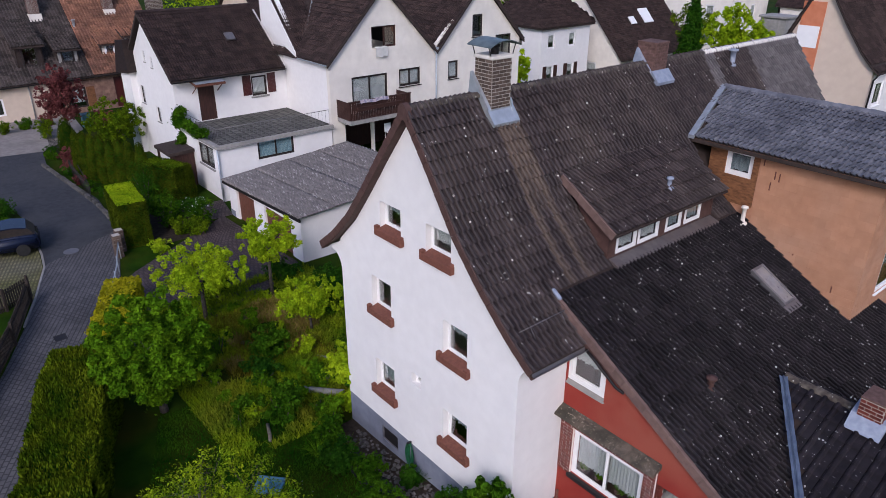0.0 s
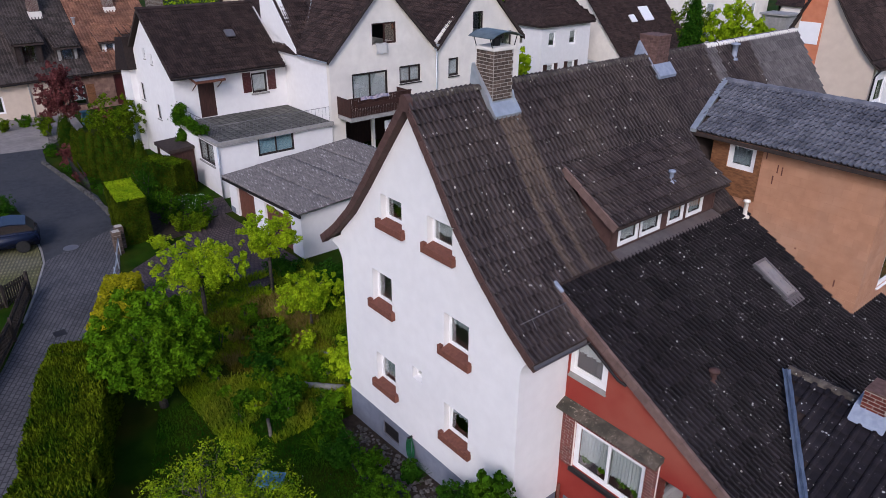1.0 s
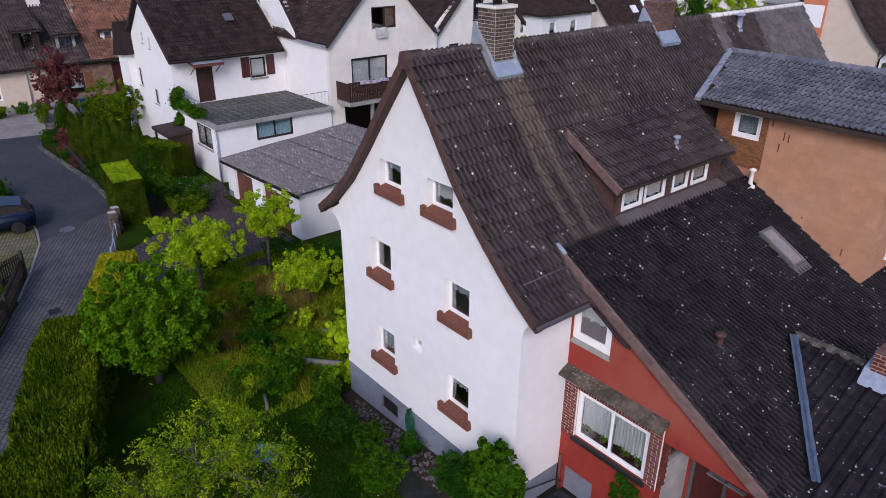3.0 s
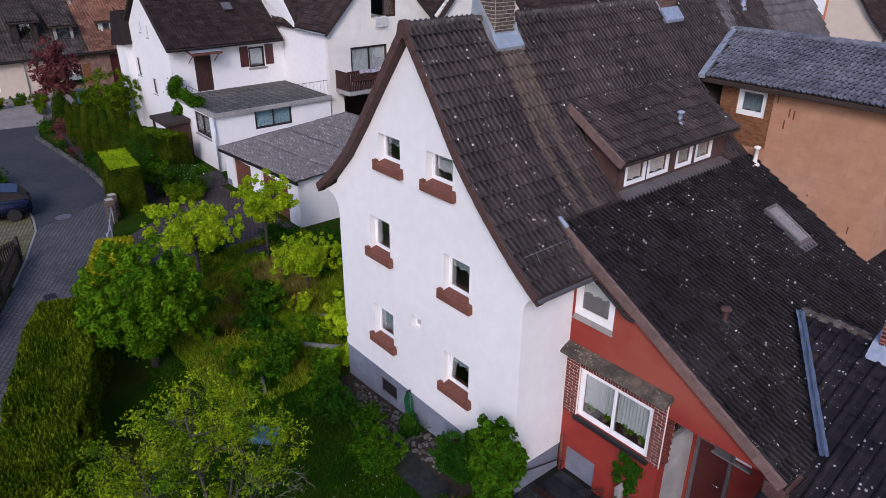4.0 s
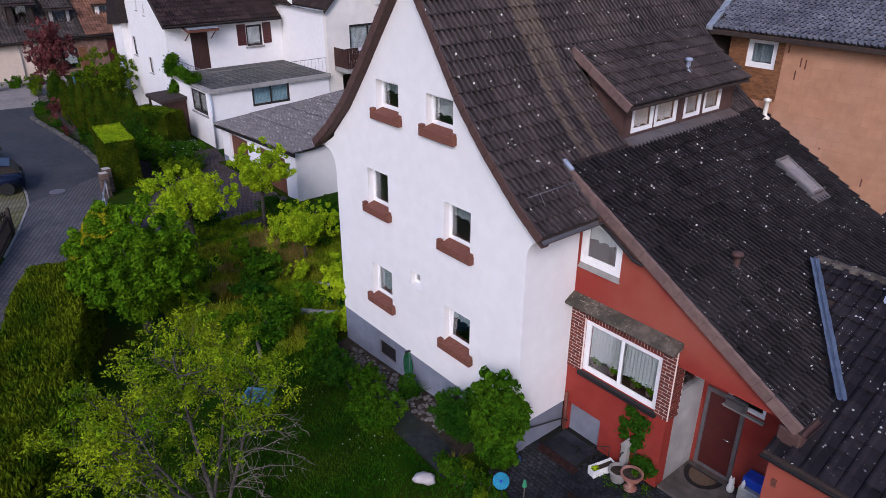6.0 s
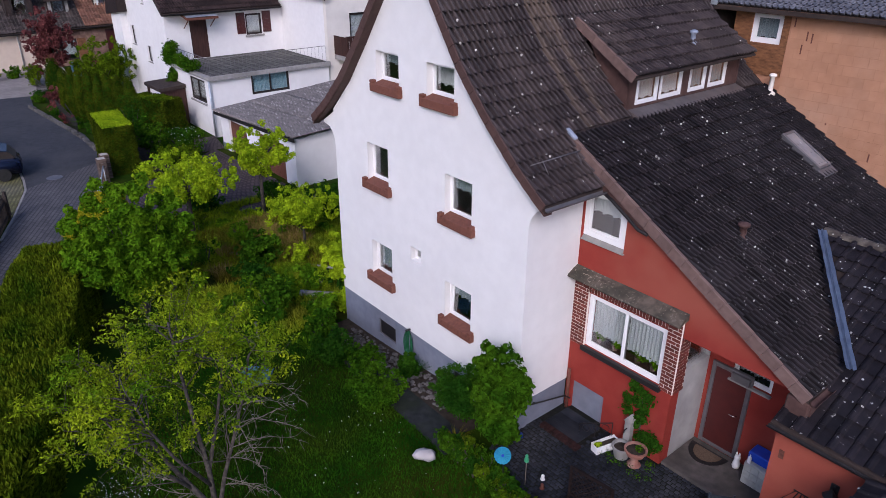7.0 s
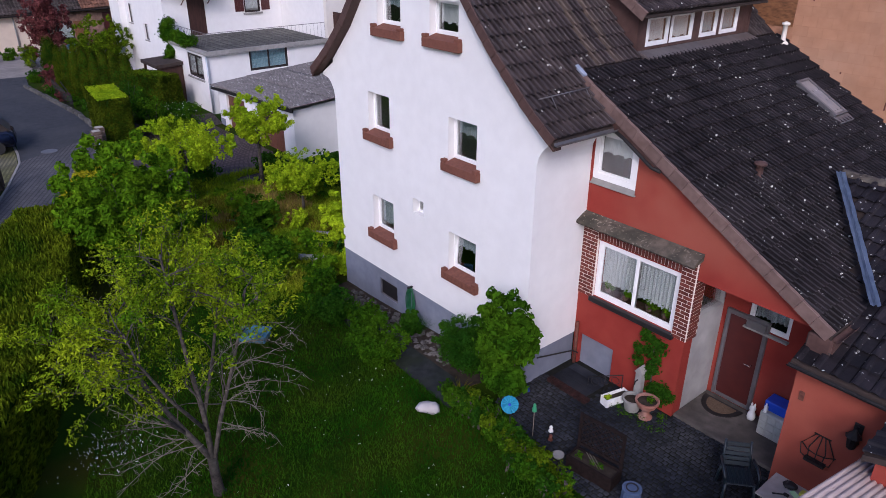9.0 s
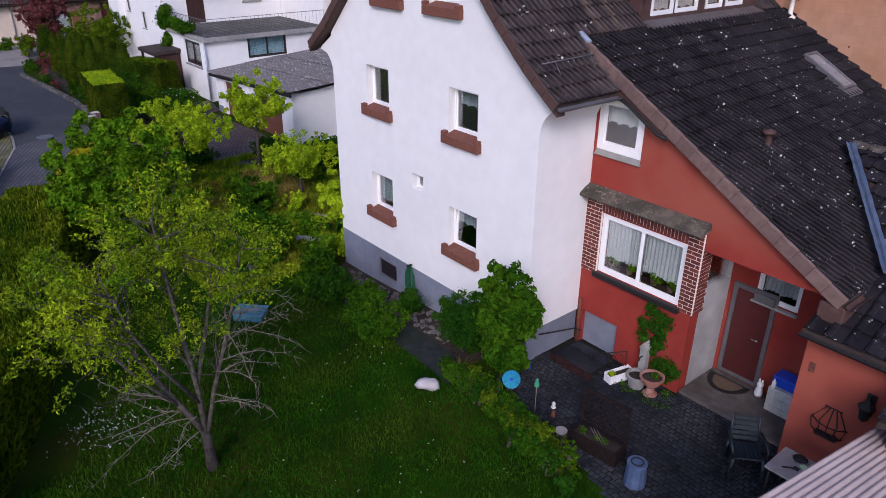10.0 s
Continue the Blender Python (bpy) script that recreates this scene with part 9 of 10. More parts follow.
for x, y, dz, a in PAVERS[300:]:
    m = np.array([[math.cos(a), -math.sin(a), 0], [math.sin(a), math.cos(a), 0], [0, 0, 1]])
    o = len(av) * len(vs0)
    av.append(vs0 @ m.T + (x, y, PZ + 0.01 + dz))
    af += [tuple(i + o for i in f) for f in fs0]
ob = from_arrays("pavers", np.concatenate(av), af, M_PAVER, patio_ob)
ob["kind"] = "stuff"
M_STEP = mat("worn_step_concrete", (0.075, 0.068, 0.062), (0.12, 0.105, 0.095), 5.0, 0.9, 0.3, 40, stain=(0.05, 0.045, 0.04), stain_amt=0.6, stain_scale=1.5, spec=0.1)
box_part("doorstep", (-5.92, 11.10, -0.7), (-3.72, 12.38, -0.13), M_STEP, house, "worn concrete doorstep", 0.01)

# cellar stairs corner
M_STEPRED = mat("dark_red_step", (0.020, 0.011, 0.010), (0.042, 0.019, 0.017), 8.0, 0.9, 0.3, spec=0.1)
st_ = thing("cellar_steps", (-8.1, 10.3, PZ), "low red-brown brick edging of the cellar steps", "steps")
for i in range(9):
    box_part("brick", (-8.45 + i * 0.125, 9.95, PZ - 0.05), (-8.45 + i * 0.125 + 0.11, 10.13, PZ + 0.09), M_STEPRED, st_, bevel=0.01)
for k in range(3):
    box_part("step", (-8.5, 10.2 + 0.27 * k, PZ - 0.02), (-7.5, 10.2 + 0.27 * (k + 1), PZ + 0.02), M_PAVER, st_, bevel=0.008)
hr = thing("handrail", (-8.6, 10.2, 0.3), "thin black iron handrail on the plinth wall", "handrail")
tube_part("rail", [(-8.60, 9.75, 0.42), (-8.58, 10.95, 0.12), (-8.45, 11.0, 0.10)], 0.018, M_IRON, hr)
tube_part("bracket", [(-8.68, 9.95, 0.34), (-8.60, 9.95, 0.37)], 0.012, M_IRON, hr)
pipe = thing("downpipe", (-8.48, 10.98, PZ), "rust-red rainwater pipe at the wing corner", "pipe")
tube_part("pipe", [(-8.55, 11.0, -0.3), (-8.55, 11.0, 0.9)], 0.04, M_RUST, pipe)
wr = thing("wrought_railing", (-7.3, 10.75, PZ), "small black wrought-iron railing with rings", "railing")
tube_part("top_rail", [(-7.75, 10.55, 0.02), (-7.05, 10.80, 0.34)], 0.012, M_IRON, wr)
for f in (0.0, 0.5, 1.0):
    px, py, pz = -7.75 + 0.70 * f, 10.55 + 0.25 * f, 0.02 + 0.32 * f
    tube_part("post", [(px, py, PZ), (px, py, pz)], 0.010, M_IRON, wr)
for f in (0.2, 0.5, 0.8):
    px, py, pz = -7.75 + 0.70 * f, 10.55 + 0.25 * f, -0.12 + 0.32 * f
    tube_part("ring", [(px + 0.08 * math.cos(a), py + 0.03 * math.cos(a), pz + 0.09 * math.sin(a)) for a in [i * math.tau / 12 for i in range(13)]], 0.008, M_IRON, wr, sides=5)

# pots by the brick column
pl = thing("planter_box", (-7.0, 10.6, PZ), "white fluted plastic flower box on the patio", "planter")
MPL = Matrix.Translation((-7.0, 10.55, PZ)) @ Matrix.Rotation(radians(76), 4, "Z") @ Matrix.Diagonal((0.8, 0.9, 0.9, 1))
bm = bmesh.new()
for lo, hi in (((-0.40, -0.11, 0), (0.40, -0.09, 0.22)), ((-0.40, 0.09, 0), (0.40, 0.11, 0.22)), ((-0.40, -0.09, 0), (-0.38, 0.09, 0.22)), ((0.38, -0.09, 0), (0.40, 0.09, 0.22)), ((-0.40, -0.11, -0.0), (0.40, 0.11, 0.02))):
    bm_box(bm, lo, hi)
part("box", bm, M_FRAME, pl, m=MPL)
for i in range(14):
    for s in (-1, 1):
        box_part("flute", (-0.39 + i * 0.057, s * 0.118 - 0.008, 0.0), (-0.39 + i * 0.057 + 0.035, s * 0.118 + 0.008, 0.24), M_FRAME, pl, m=MPL)
box_part("soil", (-0.38, -0.09, 0.02), (0.38, 0.09, 0.17), M_SOIL, pl, m=MPL)
c = np.array([tuple(MPL @ Vector((x, 0, 0.2))) for x in (-0.3, -0.22)])
leaf_cloud("seedling", c, np.full((2, 3), 0.07), 120, 0.05, M_LEAF_Y, pl, 8)


def pot(name, at, prof, soil_r, soil_z, material, label, foot=True):
    t = thing(name, (*at, PZ), label, "flower pot")
    bm = bmesh.new()
    bm_lathe(bm, prof, (*at, PZ), 24)
    part("pot", bm, material, t, smooth=False)
    bm = bmesh.new()
    bm_lathe(bm, [(soil_r, soil_z - 0.02), (soil_r, soil_z), (0.01, soil_z + 0.02)], (*at, PZ), 18)
    part("soil", bm, M_SOIL, t)
    return t


M_TERRACOTTA = mat("terracotta_pot", (0.24, 0.10, 0.075), (0.31, 0.14, 0.105), 8.0, 0.85, 0.2, 50, stain=(0.5, 0.36, 0.32), stain_amt=0.5, stain_scale=3.0)
p1 = pot("pedestal_pot", (-6.28, 10.62), [(0.15, 0.0), (0.15, 0.03), (0.09, 0.08), (0.075, 0.18), (0.10, 0.22), (0.19, 0.30), (0.225, 0.40), (0.25, 0.41), (0.25, 0.45), (0.21, 0.45), (0.20, 0.38), (0.02, 0.36)], 0.205, 0.40, M_TERRACOTTA, "terracotta pedestal bowl with seedlings")
leaf_cloud("seedling", np.array([(-6.22, 10.65, PZ + 0.47)]), np.full((1, 3), 0.08), 60, 0.05, M_LEAF, p1, 3)
pot("grey_pot", (-6.62, 10.62), [(0.15, 0.0), (0.20, 0.26), (0.23, 0.27), (0.23, 0.31), (0.19, 0.31), (0.17, 0.22), (0.02, 0.2)], 0.18, 0.25, M_CONC, "grey concrete flower pot with dark soil")
pump = thing("garden_pump", (-6.70, 10.88, PZ), "slim grey ornamental garden water post", "water post")
bm = bmesh.new()
bm_box(bm, (-6.82, 10.80, PZ), (-6.58, 11.0, PZ + 0.10), None, 0.01)
bm_box(bm, (-6.78, 10.83, PZ + 0.10), (-6.62, 10.98, PZ + 0.80), None, 0.012)
bm_prism(bm, [(-6.80, PZ + 0.80), (-6.70, PZ + 0.95), (-6.60, PZ + 0.80)], "y", 10.81, 11.0)
part("column", bm, M_CONC, pump)
tube_part("spout", [(-6.70, 10.84, PZ + 0.62), (-6.70, 10.74, PZ + 0.62), (-6.70, 10.73, PZ + 0.55)], 0.014, M_IRON, pump)
vine = thing("climbing_plant", (-6.45, 10.92, PZ), "green climbing plant on the red wall", "climbing plant")
tube_part("stem", [(-6.45, 10.95, PZ), (-6.5, 11.0, 0.6), (-6.55, 11.0, 1.5)], [0.02, 0.015, 0.01], M_BARK, vine)
c = np.array([[-6.75, 10.97, 1.45], [-6.55, 10.97, 1.40], [-6.38, 10.97, 1.30], [-6.62, 10.97, 1.10], [-6.45, 10.97, 1.0], [-6.85, 10.97, 1.05], [-6.5, 10.97, 0.75], [-6.62, 10.97, 0.55], [-6.15, 10.90, 0.42], [-6.3, 10.92, 0.35], [-5.98, 10.88, 0.36], [-6.85, 10.98, 0.75], [-6.22, 10.92, 0.12], [-6.45, 10.97, 0.25]])
leaf_cloud("foliage", c, np.tile([0.16, 0.08, 0.17], (len(c), 1)), 2200, 0.075, M_LEAF_D, vine, 5, shell=0.2)
wd = thing("weeds", (-6.7, 10.35, PZ), "low green weeds round the pots", "weeds")
c = np.array([[-7.0 + i * 0.17, 10.38 + 0.08 * math.sin(i * 2), PZ + 0.06] for i in range(8)] + [[-6.05, 10.85, PZ + 0.08], [-5.95, 10.7, PZ + 0.06]])
leaf_cloud("foliage", c, np.tile([0.13, 0.11, 0.07], (len(c), 1)), 420, 0.04, M_LEAF_G, wd, 6, shell=0.1, floor=PZ + 0.02)

# door mat, boxes and figurine by the door
mt = thing("door_mat", (-5.55, 11.9, -0.13), "half-round door mat with dark scalloped border", "door mat")
M_MAT = mat("coir", (0.09, 0.06, 0.04), (0.13, 0.09, 0.06), 30.0, 0.95, 0.4, 80)
for nm, r, z, mm in (("border", 0.46, 0.012, M_IRON), ("field", 0.33, 0.018, M_MAT)):
    bm = bmesh.new()
    pts = [(-5.42 + r * math.cos(a) * 0.95, 12.22 - r * math.sin(a) * 1.15) for a in [math.pi * i / 24 for i in range(25)]]
    if nm == "field":
        pts = [(px, py - 0.05) for px, py in pts]
    bm_prism(bm, pts, "z", -0.13, -0.13 + z)
    part(nm, bm, mm, mt)
bx = thing("plastic_crates", (-4.25, 12.1, -0.13), "pale stacked plastic crate beside the porch wall", "crate")
M_CLEAR = mat("milky_plastic", (0.45, 0.46, 0.42), (0.56, 0.57, 0.52), 5.0, 0.4, 0.05, stain=(0.35, 0.33, 0.28), stain_amt=0.5, stain_scale=4.0)
box_part("body", (-4.52, 11.85, -0.13), (-4.02, 12.22, 0.42), M_CLEAR, bx, bevel=0.02)
for i in range(3):
    for k in range(3):
        box_part("panel", (-4.50 + i * 0.165, 11.835, -0.10 + k * 0.175), (-4.50 + i * 0.165 + 0.145, 11.852, -0.10 + k * 0.175 + 0.15), M_CLEAR, bx, bevel=0.005)
bc = thing("blue_crate", (-4.25, 12.05, 0.42), "bright blue plastic box on the crate", "crate")
M_BRIGHTBLUE = mat("bright_blue_plastic", (0.02, 0.07, 0.50), (0.03, 0.09, 0.58), 5.0, 0.35, 0.0)
box_part("box", (-4.52, 11.95, 0.42), (-4.05, 12.3, 0.64), M_BRIGHTBLUE, bc, bevel=0.02)
bo = thing("bottle", (-4.42, 11.90, 0.42), "small white plastic bottle on the crate", "bottle")
bm = bmesh.new()
bm_lathe(bm, [(0.035, 0), (0.04, 0.02), (0.04, 0.13), (0.015, 0.17), (0.015, 0.20)], (-4.44, 11.88, 0.42), 12)
part("body", bm, M_FRAME, bo, smooth=True)
fg = bmesh.new()
bm_lathe(fg, [(0.07, 0), (0.085, 0.05), (0.075, 0.14), (0.05, 0.20), (0.065, 0.25), (0.06, 0.30), (0.02, 0.33)], (-4.80, 12.18, -0.13), 14)
bm_lathe(fg, [(0.02, 0.31), (0.022, 0.36), (0.008, 0.40)], (-4.83, 12.18, -0.13), 8)
bm_lathe(fg, [(0.02, 0.31), (0.022, 0.36), (0.008, 0.40)], (-4.77, 12.18, -0.13), 8)
tagged(part("garden_figurine", fg, M_PETAL, smooth=True), "small white animal figurine beside the door", "figurine")
# wall things on the annex
nm = thing("house_number", (-3.55, 10.84, 1.80), "small dark metal house number plate bar", "sign")
box_part("bar", (-3.59, 10.825, 1.76), (-3.50, 10.849, 1.94), M_RUST, nm, bevel=0.006)
lp = thing("wall_lantern", (-2.55, 10.8, 1.5), "black iron wall lantern on the red wall", "lamp")
box_part("plate", (-2.66, 10.825, 1.45), (-2.52, 10.849, 1.85), M_IRON, lp, bevel=0.008)
bm = bmesh.new()
bm_lathe(bm, [(0.02, 0), (0.07, 0.05), (0.10, 0.25), (0.13, 0.27), (0.05, 0.36), (0.015, 0.42)], (-2.59, 10.70, 1.40), 8)
part("lantern", bm, M_IRON, lp)
tube_part("arm", [(-2.59, 10.83, 1.80), (-2.59, 10.70, 1.84)], 0.012, M_IRON, lp)
sw = thing("wall_ornament", (-2.25, 10.82, 1.5), "small round dark wall ornament", "ornament")
bm = bmesh.new()
bm_lathe(bm, [(0.075, 0), (0.08, 0.03), (0.05, 0.07)], (0, 0, 0), 16)
part("disc", bm, M_IRON, sw, m=Matrix.Translation((-2.22, 10.85, 1.62)) @ Matrix.Rotation(math.pi / 2, 4, "X"))
bk = thing("wall_basket", (-3.05, 10.8, 0.9), "dark rusty wrought-iron wall basket", "wall basket")
for i in range(5):
    a = (i - 2) / 2
    tube_part("rib", [(-3.05 + a * 0.10, 10.84, 1.28), (-3.05 + a * 0.28, 10.76, 1.02), (-3.05 + a * 0.24, 10.74, 0.84), (-3.05 + a * 0.12, 10.80, 0.74)], 0.010, M_IRON, bk, sides=5)
tube_part("top_bar", [(-3.19, 10.84, 1.28), (-2.91, 10.84, 1.28)], 0.012, M_IRON, bk)
tube_part("hoop", [(-3.33, 10.84, 0.98), (-3.2, 10.73, 0.98), (-3.05, 10.70, 0.98), (-2.9, 10.73, 0.98), (-2.77, 10.84, 0.98)], 0.010, M_IRON, bk)
box_part("tray", (-3.22, 10.72, 0.74), (-2.88, 10.83, 0.79), M_IRON, bk)

# plastic armchair
def garden_chair(x, y, turn):
    t = thing("plastic_chair", (x, y, PZ), "dark blue-green plastic garden armchair", "chair")
    M_CH = mat("dark_teal_plastic", (0.007, 0.014, 0.021), (0.011, 0.020, 0.029), 5.0, 0.4, 0.02, spec=0.5)
    M = Matrix.Translation((x, y, PZ + 0.024)) @ Matrix.Rotation(radians(turn), 4, "Z")
    for sx in (-1, 1):
        for sy, lean in ((-1, -0.03), (1, 0.05)):
            tube_part("leg", [(sx * 0.27, sy * 0.24 + lean, 0), (sx * 0.24, sy * 0.21, 0.44)], [0.028, 0.032], M_CH, t, m=M)
        tube_part("armrest", [(sx * 0.27, -0.24, 0.42), (sx * 0.29, -0.25, 0.62), (sx * 0.29, -0.05, 0.66), (sx * 0.27, 0.22, 0.64)], 0.028, M_CH, t, m=M)
    bm = bmesh.new()
    bm_box(bm, (-0.25, -0.24, 0.41), (0.25, 0.22, 0.43), None, 0.008)
    part("seat_frame", bm, M_CH, t, m=M)
    for i in range(7):
        box_part("seat_slat", (-0.23 + i * 0.068, -0.23, 0.43), (-0.23 + i * 0.068 + 0.05, 0.20, 0.445), M_CH, t, m=M)
    B = M @ Matrix.Translation((0, 0.21, 0.44)) @ Matrix.Rotation(radians(-16), 4, "X")
    for i in range(5):
        w = 0.23 - 0.008 * i
        box_part("back_slat", (-w, -0.012, 0.04 + i * 0.092), (w, 0.012, 0.04 + i * 0.092 + 0.075), M_CH, t, bevel=0.008, m=B)
    for sx in (-1, 1):
        tube_part("back_post", [(sx * 0.24, 0, -0.02), (sx * 0.22, 0, 0.52)], 0.024, M_CH, t, m=B)


garden_chair(-3.95, 10.05, 40)

# small table with tools
tb = thing("patio_table", (-3.0, 9.75, PZ), "small worn patio table with dark legs", "table")
M_TOP = mat("pale_tabletop", (0.33, 0.29, 0.26), (0.42, 0.37, 0.34), 6.0, 0.7, 0.1, 50, stain=(0.26, 0.22, 0.2), stain_amt=0.5, stain_scale=2.5)
box_part("tabletop", (-3.45, 9.62, 0.46), (-2.35, 10.35, 0.50), M_TOP, tb, bevel=0.008)
for x in (-3.38, -2.42):
    for y in (9.69, 10.28):
        tube_part("leg", [(x, y, PZ), (x, y, 0.46)], 0.022, M_IRON, tb)
tl = thing("hand_tool", (-3.1, 10.0, 0.50), "dark garden shears with pale green handle", "tool")
tube_part("blade", [(-3.25, 9.80, 0.515), (-3.10, 9.92, 0.52)], 0.012, M_IRON, tl)
box_part("pivot", (-3.12, 9.90, 0.50), (-3.03, 9.97, 0.535), M_IRON, tl, bevel=0.01)
gl = thing("glove", (-3.0, 10.15, 0.50), "dark bundled work gloves on the table", "gloves")
me = stone_mesh(23)
me.materials.append(M_IRON)
ob = new("palm", me)
ob.matrix_basis = Matrix.Translation((-3.12, 10.18, 0.55)) @ Matrix.Diagonal((0.13, 0.10, 0.07, 1))
under(ob, gl)
M_LIME = mat("pale_green_plastic", (0.40, 0.62, 0.30), (0.48, 0.70, 0.36), 6.0, 0.5, 0.0)
sp = thing("tool_tray", (-2.85, 10.05, 0.50), "pale green and yellow tool tray", "tray")
box_part("tray", (-0.16, -0.05, 0), (0.16, 0.05, 0.025), M_LIME, sp, bevel=0.008, m=Matrix.Translation((-2.92, 10.02, 0.50)) @ Matrix.Rotation(-0.5, 4, "Z"))
M_YEL = mat("yellow_plastic", (0.45, 0.40, 0.05), (0.55, 0.48, 0.07), 6.0, 0.5, 0.0)
box_part("block", (-2.95, 10.10, 0.50), (-2.82, 10.24, 0.56), M_YEL, sp, bevel=0.015)
cb = thing("cable_coil", (-2.66, 10.12, 0.50), "small black coiled cable", "cable")
tube_part("coil", [(-2.66 + 0.11 * math.cos(a), 10.12 + 0.09 * math.sin(a), 0.51 + 0.002 * i) for i, a in enumerate([k * math.tau / 16 for k in range(34)])], 0.009, M_IRON, cb, sides=5)

# corrugated shelter roof
sh = thing("shelter", (-1.0, 8.5, PZ), "lean-to shelter with rose-grey corrugated plastic roof", "shelter")
corrugated("roof_sheet", (0.9, 5.6, 1.90), (-2.88, 5.6, 1.90), (-2.19, 9.95, 1.97), (0.9, 9.95, 1.97), 0.105, 0.020, M_PLASTIC, sh, "dirty rose-grey corrugated plastic", rows=6)
for x, y in ((-2.4, 7.4), (-2.15, 9.9), (0.7, 7.0)):
    box_part("post", (x - 0.05, y - 0.05, PZ), (x + 0.05, y + 0.05, 1.80), M_WOOD, sh)
for y in (7.4, 9.9):
    box_part("beam", (-2.42 if y < 9 else -2.15, y - 0.05, 1.70), (0.75, y + 0.05, 1.78), M_WOOD, sh)

# trellis planter
tp = thing("trellis_planter", (-5.9, 8.7, PZ), "dark weathered wooden planter with lattice trellis", "planter")
MT = Matrix.Translation((-5.90, 8.46, PZ + 0.02)) @ Matrix.Rotation(radians(7), 4, "Z")
bm = bmesh.new()
for lo, hi in (((-0.48, -0.20, 0), (0.48, -0.17, 0.30)), ((-0.48, 0.12, 0), (0.48, 0.15, 0.30)), ((-0.48, -0.17, 0), (-0.45, 0.12, 0.30)), ((0.45, -0.17, 0), (0.48, 0.12, 0.30)), ((-0.45, -0.17, 0), (0.45, 0.12, 0.03))):
    bm_box(bm, lo, hi)
part("box", bm, M_TRELLIS, tp, m=MT)
box_part("soil", (-0.45, -0.17, 0.03), (0.45, 0.12, 0.25), M_SOIL, tp, m=MT)
for lo, hi in (((-0.48, 0.155, 0), (-0.43, 0.195, 1.08)), ((0.43, 0.155, 0), (0.48, 0.195, 1.08)), ((-0.43, 0.155, 1.03), (0.43, 0.195, 1.08)), ((-0.43, 0.155, 0.36), (0.43, 0.195, 0.41))):
    box_part("trellis_frame", lo, hi, M_TRELLIS, tp, m=MT)
x0, x1, z0, z1 = -0.43, 0.43, 0.41, 1.03
for sgn in (1, -1):
    for k in range(-5, 12):
        s = k * 0.125
        pts = []
        for i in range(101):
            px = x0 + (x1 - x0) * i / 100
            pz = z0 + (s + (px - x0) * sgn + (0 if sgn > 0 else 0.0))
            if z0 <= pz <= z1:
                pts.append((px, pz))
        if len(pts) > 6:
            (ax, az), (bx_, bz) = pts[0], pts[-1]
            ln = math.hypot(bx_ - ax, bz - az)
            y_ = 0.168 if sgn > 0 else 0.180
            box_part("lath", (0, -0.004, -0.011), (ln, 0.004, 0.011), M_TRELLIS, tp, m=MT @ Matrix.Translation((ax, y_, az)) @ Matrix.Rotation(-math.atan2(bz - az, bx_ - ax), 4, "Y"))
c = np.array([tuple(MT @ Vector((x, -0.03, 0.30))) for x in (-0.3, 0.0, 0.15)])
for i in range(3):
    leaf_cloud("plant", c[i:i + 1], np.full((1, 3), 0.07), 40, 0.05, M_LEAF_G, tp, 9 + i, shell=0.1)
for x in (0.05, 0.12, 0.2):
    tube_part("stake", [tuple(MT @ Vector((x, -0.05, 0.24))), tuple(MT @ Vector((x - 0.20, -0.06, 0.48)))], 0.006, M_TWIG, tp, sides=5)
# blue water butt
dr = thing("water_barrel", (-4.95, 8.30, PZ), "blue-grey ribbed plastic barrel with round lid", "barrel")
M_BARREL = mat("blue_grey_plastic", (0.055, 0.085, 0.16), (0.08, 0.115, 0.20), 5.0, 0.45, 0.05)
bm = bmesh.new()
bm_lathe(bm, [(0.185, 0.024), (0.19, 0.05), (0.185, 0.16), (0.188, 0.18), (0.18, 0.20), (0.17, 0.36), (0.165, 0.46)], (-4.95, 8.30, PZ), 10)
part("body", bm, M_BARREL, dr)
bm = bmesh.new()
bm_lathe(bm, [(0.17, 0.46), (0.175, 0.49), (0.15, 0.50), (0.145, 0.485), (0.02, 0.49)], (-4.95, 8.30, PZ), 20)
part("lid", bm, M_BARREL, dr, "darker round lid")
tube_part("rim", [(-4.95 + 0.10 * math.cos(a), 8.30 + 0.10 * math.sin(a), PZ + 0.50) for a in [i * math.tau / 20 for i in range(21)]], 0.012, M_IRON, dr)
# garden ornaments
pw = thing("garden_pinwheel", (-7.64, 7.94, PZ), "bright turquoise ribbed garden disc on a stake", "garden ornament")
M_TURQ = mat("turquoise_plastic", (0.03, 0.30, 0.48), (0.05, 0.40, 0.58), 6.0, 0.4, 0.0)
tube_part("stake", [(-7.64, 7.97, PZ - 0.05), (-7.64, 7.97, 0.62)], 0.012, M_IRON, pw)
ad = (Vector((0, 0, 9.5)) - Vector((-7.64, 7.94, 0.62))).normalized()
bm = bmesh.new()
n = 32
ce = bm.verts.new((0, 0, 0.03))
ring = [bm.verts.new(((0.17 + 0.008 * (i % 2)) * math.cos(i * math.tau / n), (0.17 + 0.008 * (i % 2)) * math.sin(i * math.tau / n), 0.012 * (i % 2))) for i in range(n)]
for i in range(n):
    bm.faces.new((ce, ring[i], ring[(i + 1) % n]))
bmesh.ops.solidify(bm, geom=bm.faces, thickness=0.008)
part("disc", bm, M_TURQ, pw, m=Matrix.Translation((-7.64, 7.94, 0.62)) @ ad.to_track_quat("Z", "Y").to_matrix().to_4x4())
bm = bmesh.new()
bm_lathe(bm, [(0.03, 0), (0.03, 0.02), (0.01, 0.03)], (0, 0, 0), 12)
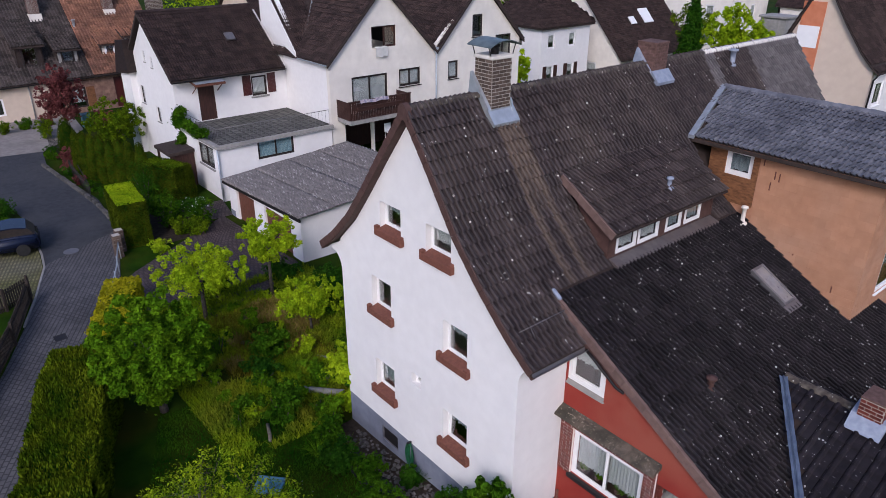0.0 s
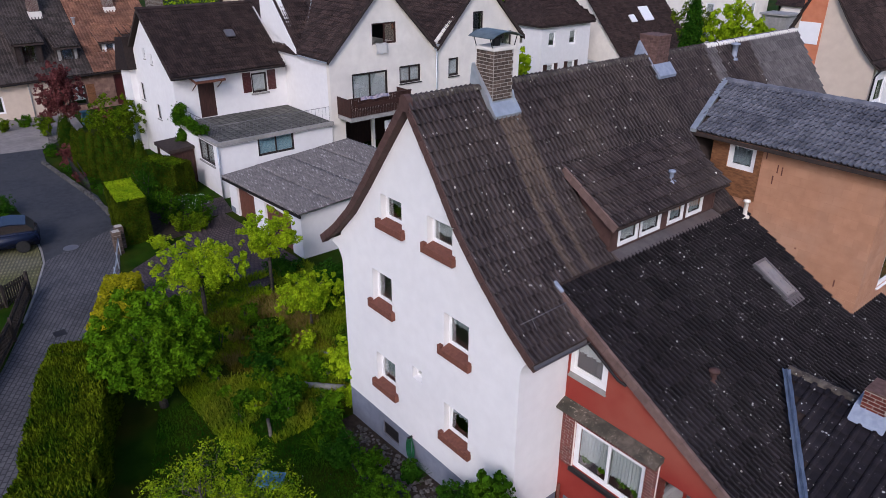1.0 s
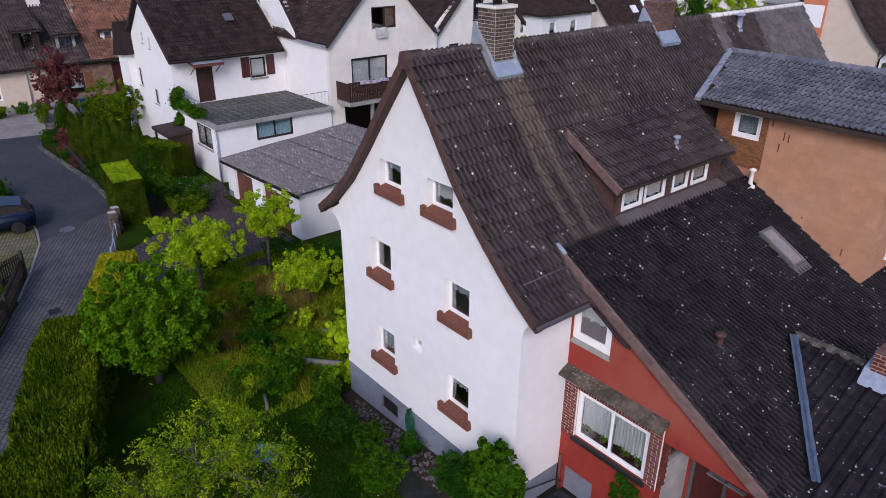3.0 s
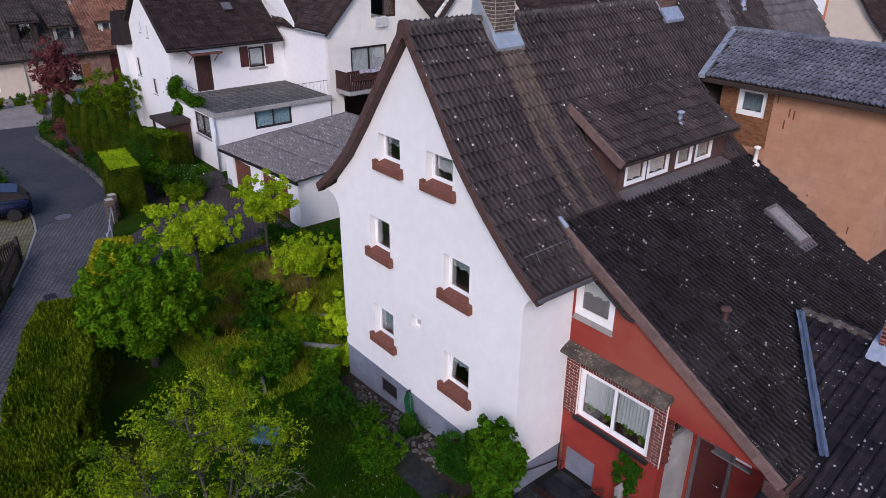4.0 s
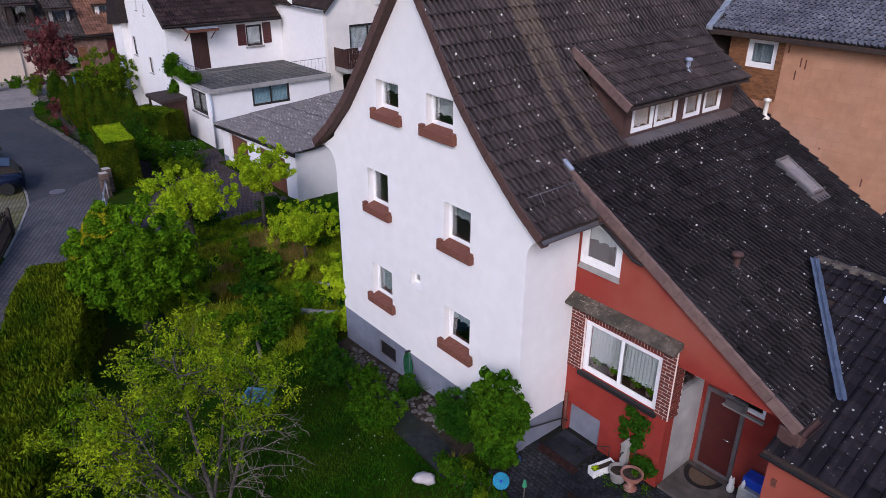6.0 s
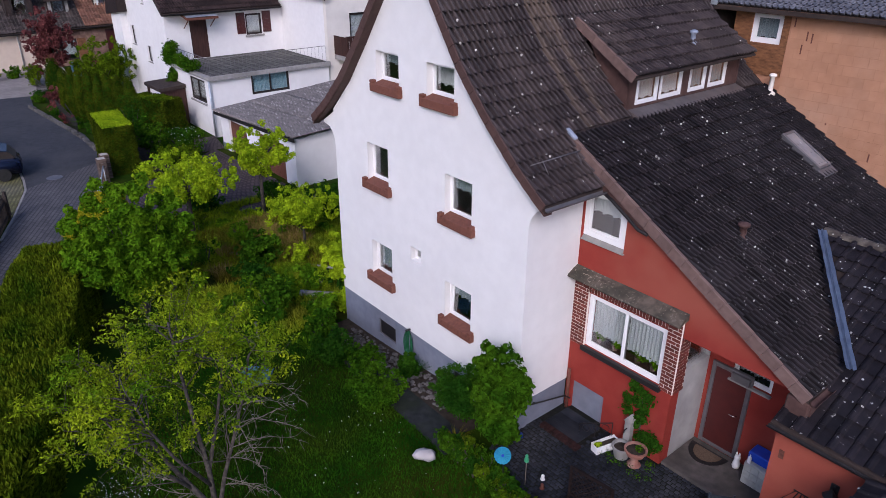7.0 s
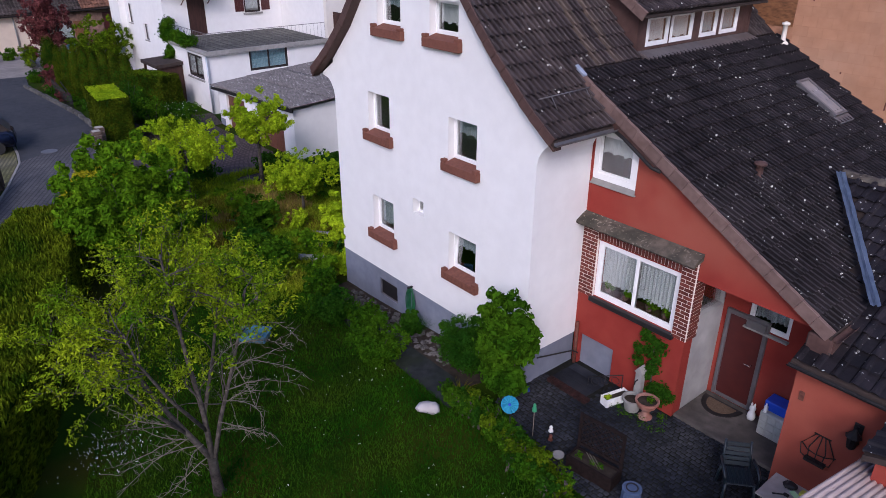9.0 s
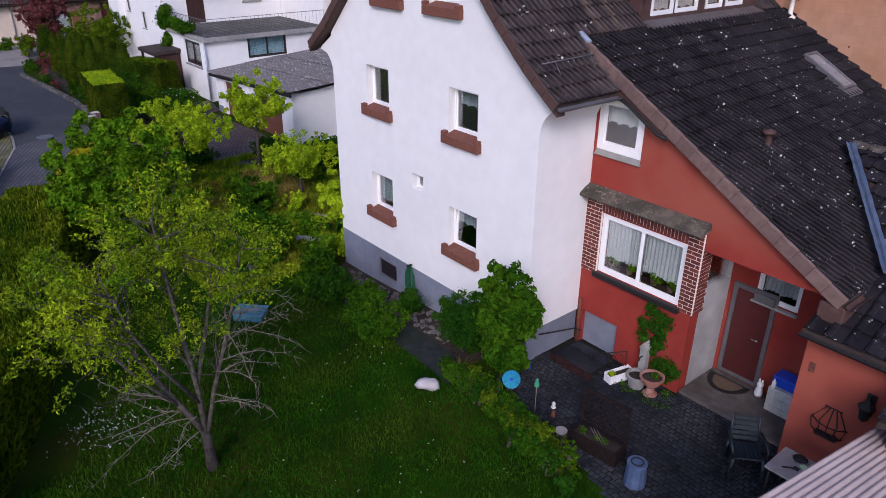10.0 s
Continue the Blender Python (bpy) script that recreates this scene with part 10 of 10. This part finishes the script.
part("hub", bm, M_BRIGHTBLUE, pw, m=Matrix.Translation(Vector((-7.64, 7.94, 0.62)) + ad * 0.03) @ ad.to_track_quat("Z", "Y").to_matrix().to_4x4())
gs = thing("garden_stake", (-7.35, 8.35, PZ), "green bird-shaped ornament on a thin stake", "garden ornament")
tube_part("stake", [(-7.35, 8.35, PZ - 0.05), (-7.35, 8.35, 0.42)], 0.010, M_TWIG, gs)
M_GREENP = mat("green_painted_ornament", (0.03, 0.22, 0.10), (0.05, 0.28, 0.14), 6.0, 0.5, 0.0)
bm = bmesh.new()
bm_lathe(bm, [(0.01, 0), (0.05, 0.04), (0.05, 0.10), (0.03, 0.14), (0.035, 0.18), (0.01, 0.22)], (-7.35, 8.35, 0.40), 10)
part("ornament", bm, M_GREENP, gs, smooth=True)
bs = thing("plant_bowl", (-6.55, 8.45, PZ), "white round bowl at the bed edge", "bowl")
bm = bmesh.new()
bm_lathe(bm, [(0.06, 0), (0.11, 0.06), (0.12, 0.09), (0.10, 0.09), (0.02, 0.07)], (-6.62, 8.30, PZ), 18)
part("bowl", bm, M_CONC, bs, smooth=True)
M_BLUEF = mat("dark_blue_glaze", (0.02, 0.04, 0.16), (0.03, 0.06, 0.22), 8.0, 0.25, 0.0)
for i, (x, y, mm, lab) in enumerate(((-8.45, 9.35, M_BLUEF, "small dark blue glazed garden ornament"), (-7.05, 8.55, M_RUST, "small reddish ceramic garden ornament"), (-7.22, 8.75, M_PETAL, "small white ceramic garden ornament"), (-4.62, 7.95, M_OLDWHITE, "small pale stone garden ornament"))):
    fg = bmesh.new()
    bm_lathe(fg, [(0.04, 0), (0.055, 0.03), (0.03, 0.08), (0.04, 0.12), (0.012, 0.16)], (x, y, PZ), 10)
    tagged(part("garden_ornament", fg, mm, smooth=True), lab, "garden ornament", "garden ornaments")

# plants behind the wide window
for i, x in enumerate((-8.0, -7.55, -6.95, -6.55)):
    wp = thing("window_plant", (x, 11.36, 1.72), "leafy potted plant standing behind the window", "potted plant", "window plants")
    bm = bmesh.new()
    bm_lathe(bm, [(0.06, 0), (0.08, 0.13), (0.02, 0.13)], (x, 11.24, 1.84), 12)
    part("pot", bm, M_BRICK_OLD, wp)
    leaf_cloud("leaves", np.array([(x, 11.24, 2.05), (x + 0.1, 11.24, 2.0)]), np.full((2, 3), 0.10), 160, 0.07, M_LEAF, wp, 20 + i, shell=0.1)
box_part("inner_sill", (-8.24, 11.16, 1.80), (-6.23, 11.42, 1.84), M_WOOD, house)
# added dark panels give the panes the shade of unlit rooms
box_part("inner_wall", (-8.655, 11.36, 0.9), (-8.61, 13.5, 5.7), M_WOOD, house, "dark panel added behind the wing's windows in place of room shade")
box_part("inner_wall", (-8.34, 11.75, 4.0), (-7.4, 11.80, 5.25), M_WOOD, house, "dark panel added behind the upper window in place of room shade")

# ---- roof tiles laid last ----
near = lambda m: True
TILES = [M_TILE, M_TILE_WASHED, M_TILE_PALE]
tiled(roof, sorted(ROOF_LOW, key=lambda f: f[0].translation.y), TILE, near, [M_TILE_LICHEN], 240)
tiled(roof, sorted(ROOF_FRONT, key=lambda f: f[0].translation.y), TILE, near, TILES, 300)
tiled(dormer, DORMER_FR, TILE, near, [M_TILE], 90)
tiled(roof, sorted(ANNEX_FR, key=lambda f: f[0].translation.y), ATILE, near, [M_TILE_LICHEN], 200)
tiled(house, WING_FR, ATILE, near, [M_TILE_LICHEN], 60)
tiled(exroof, EXT_FR, ETILE, near, [M_TILE_NEW], 180)
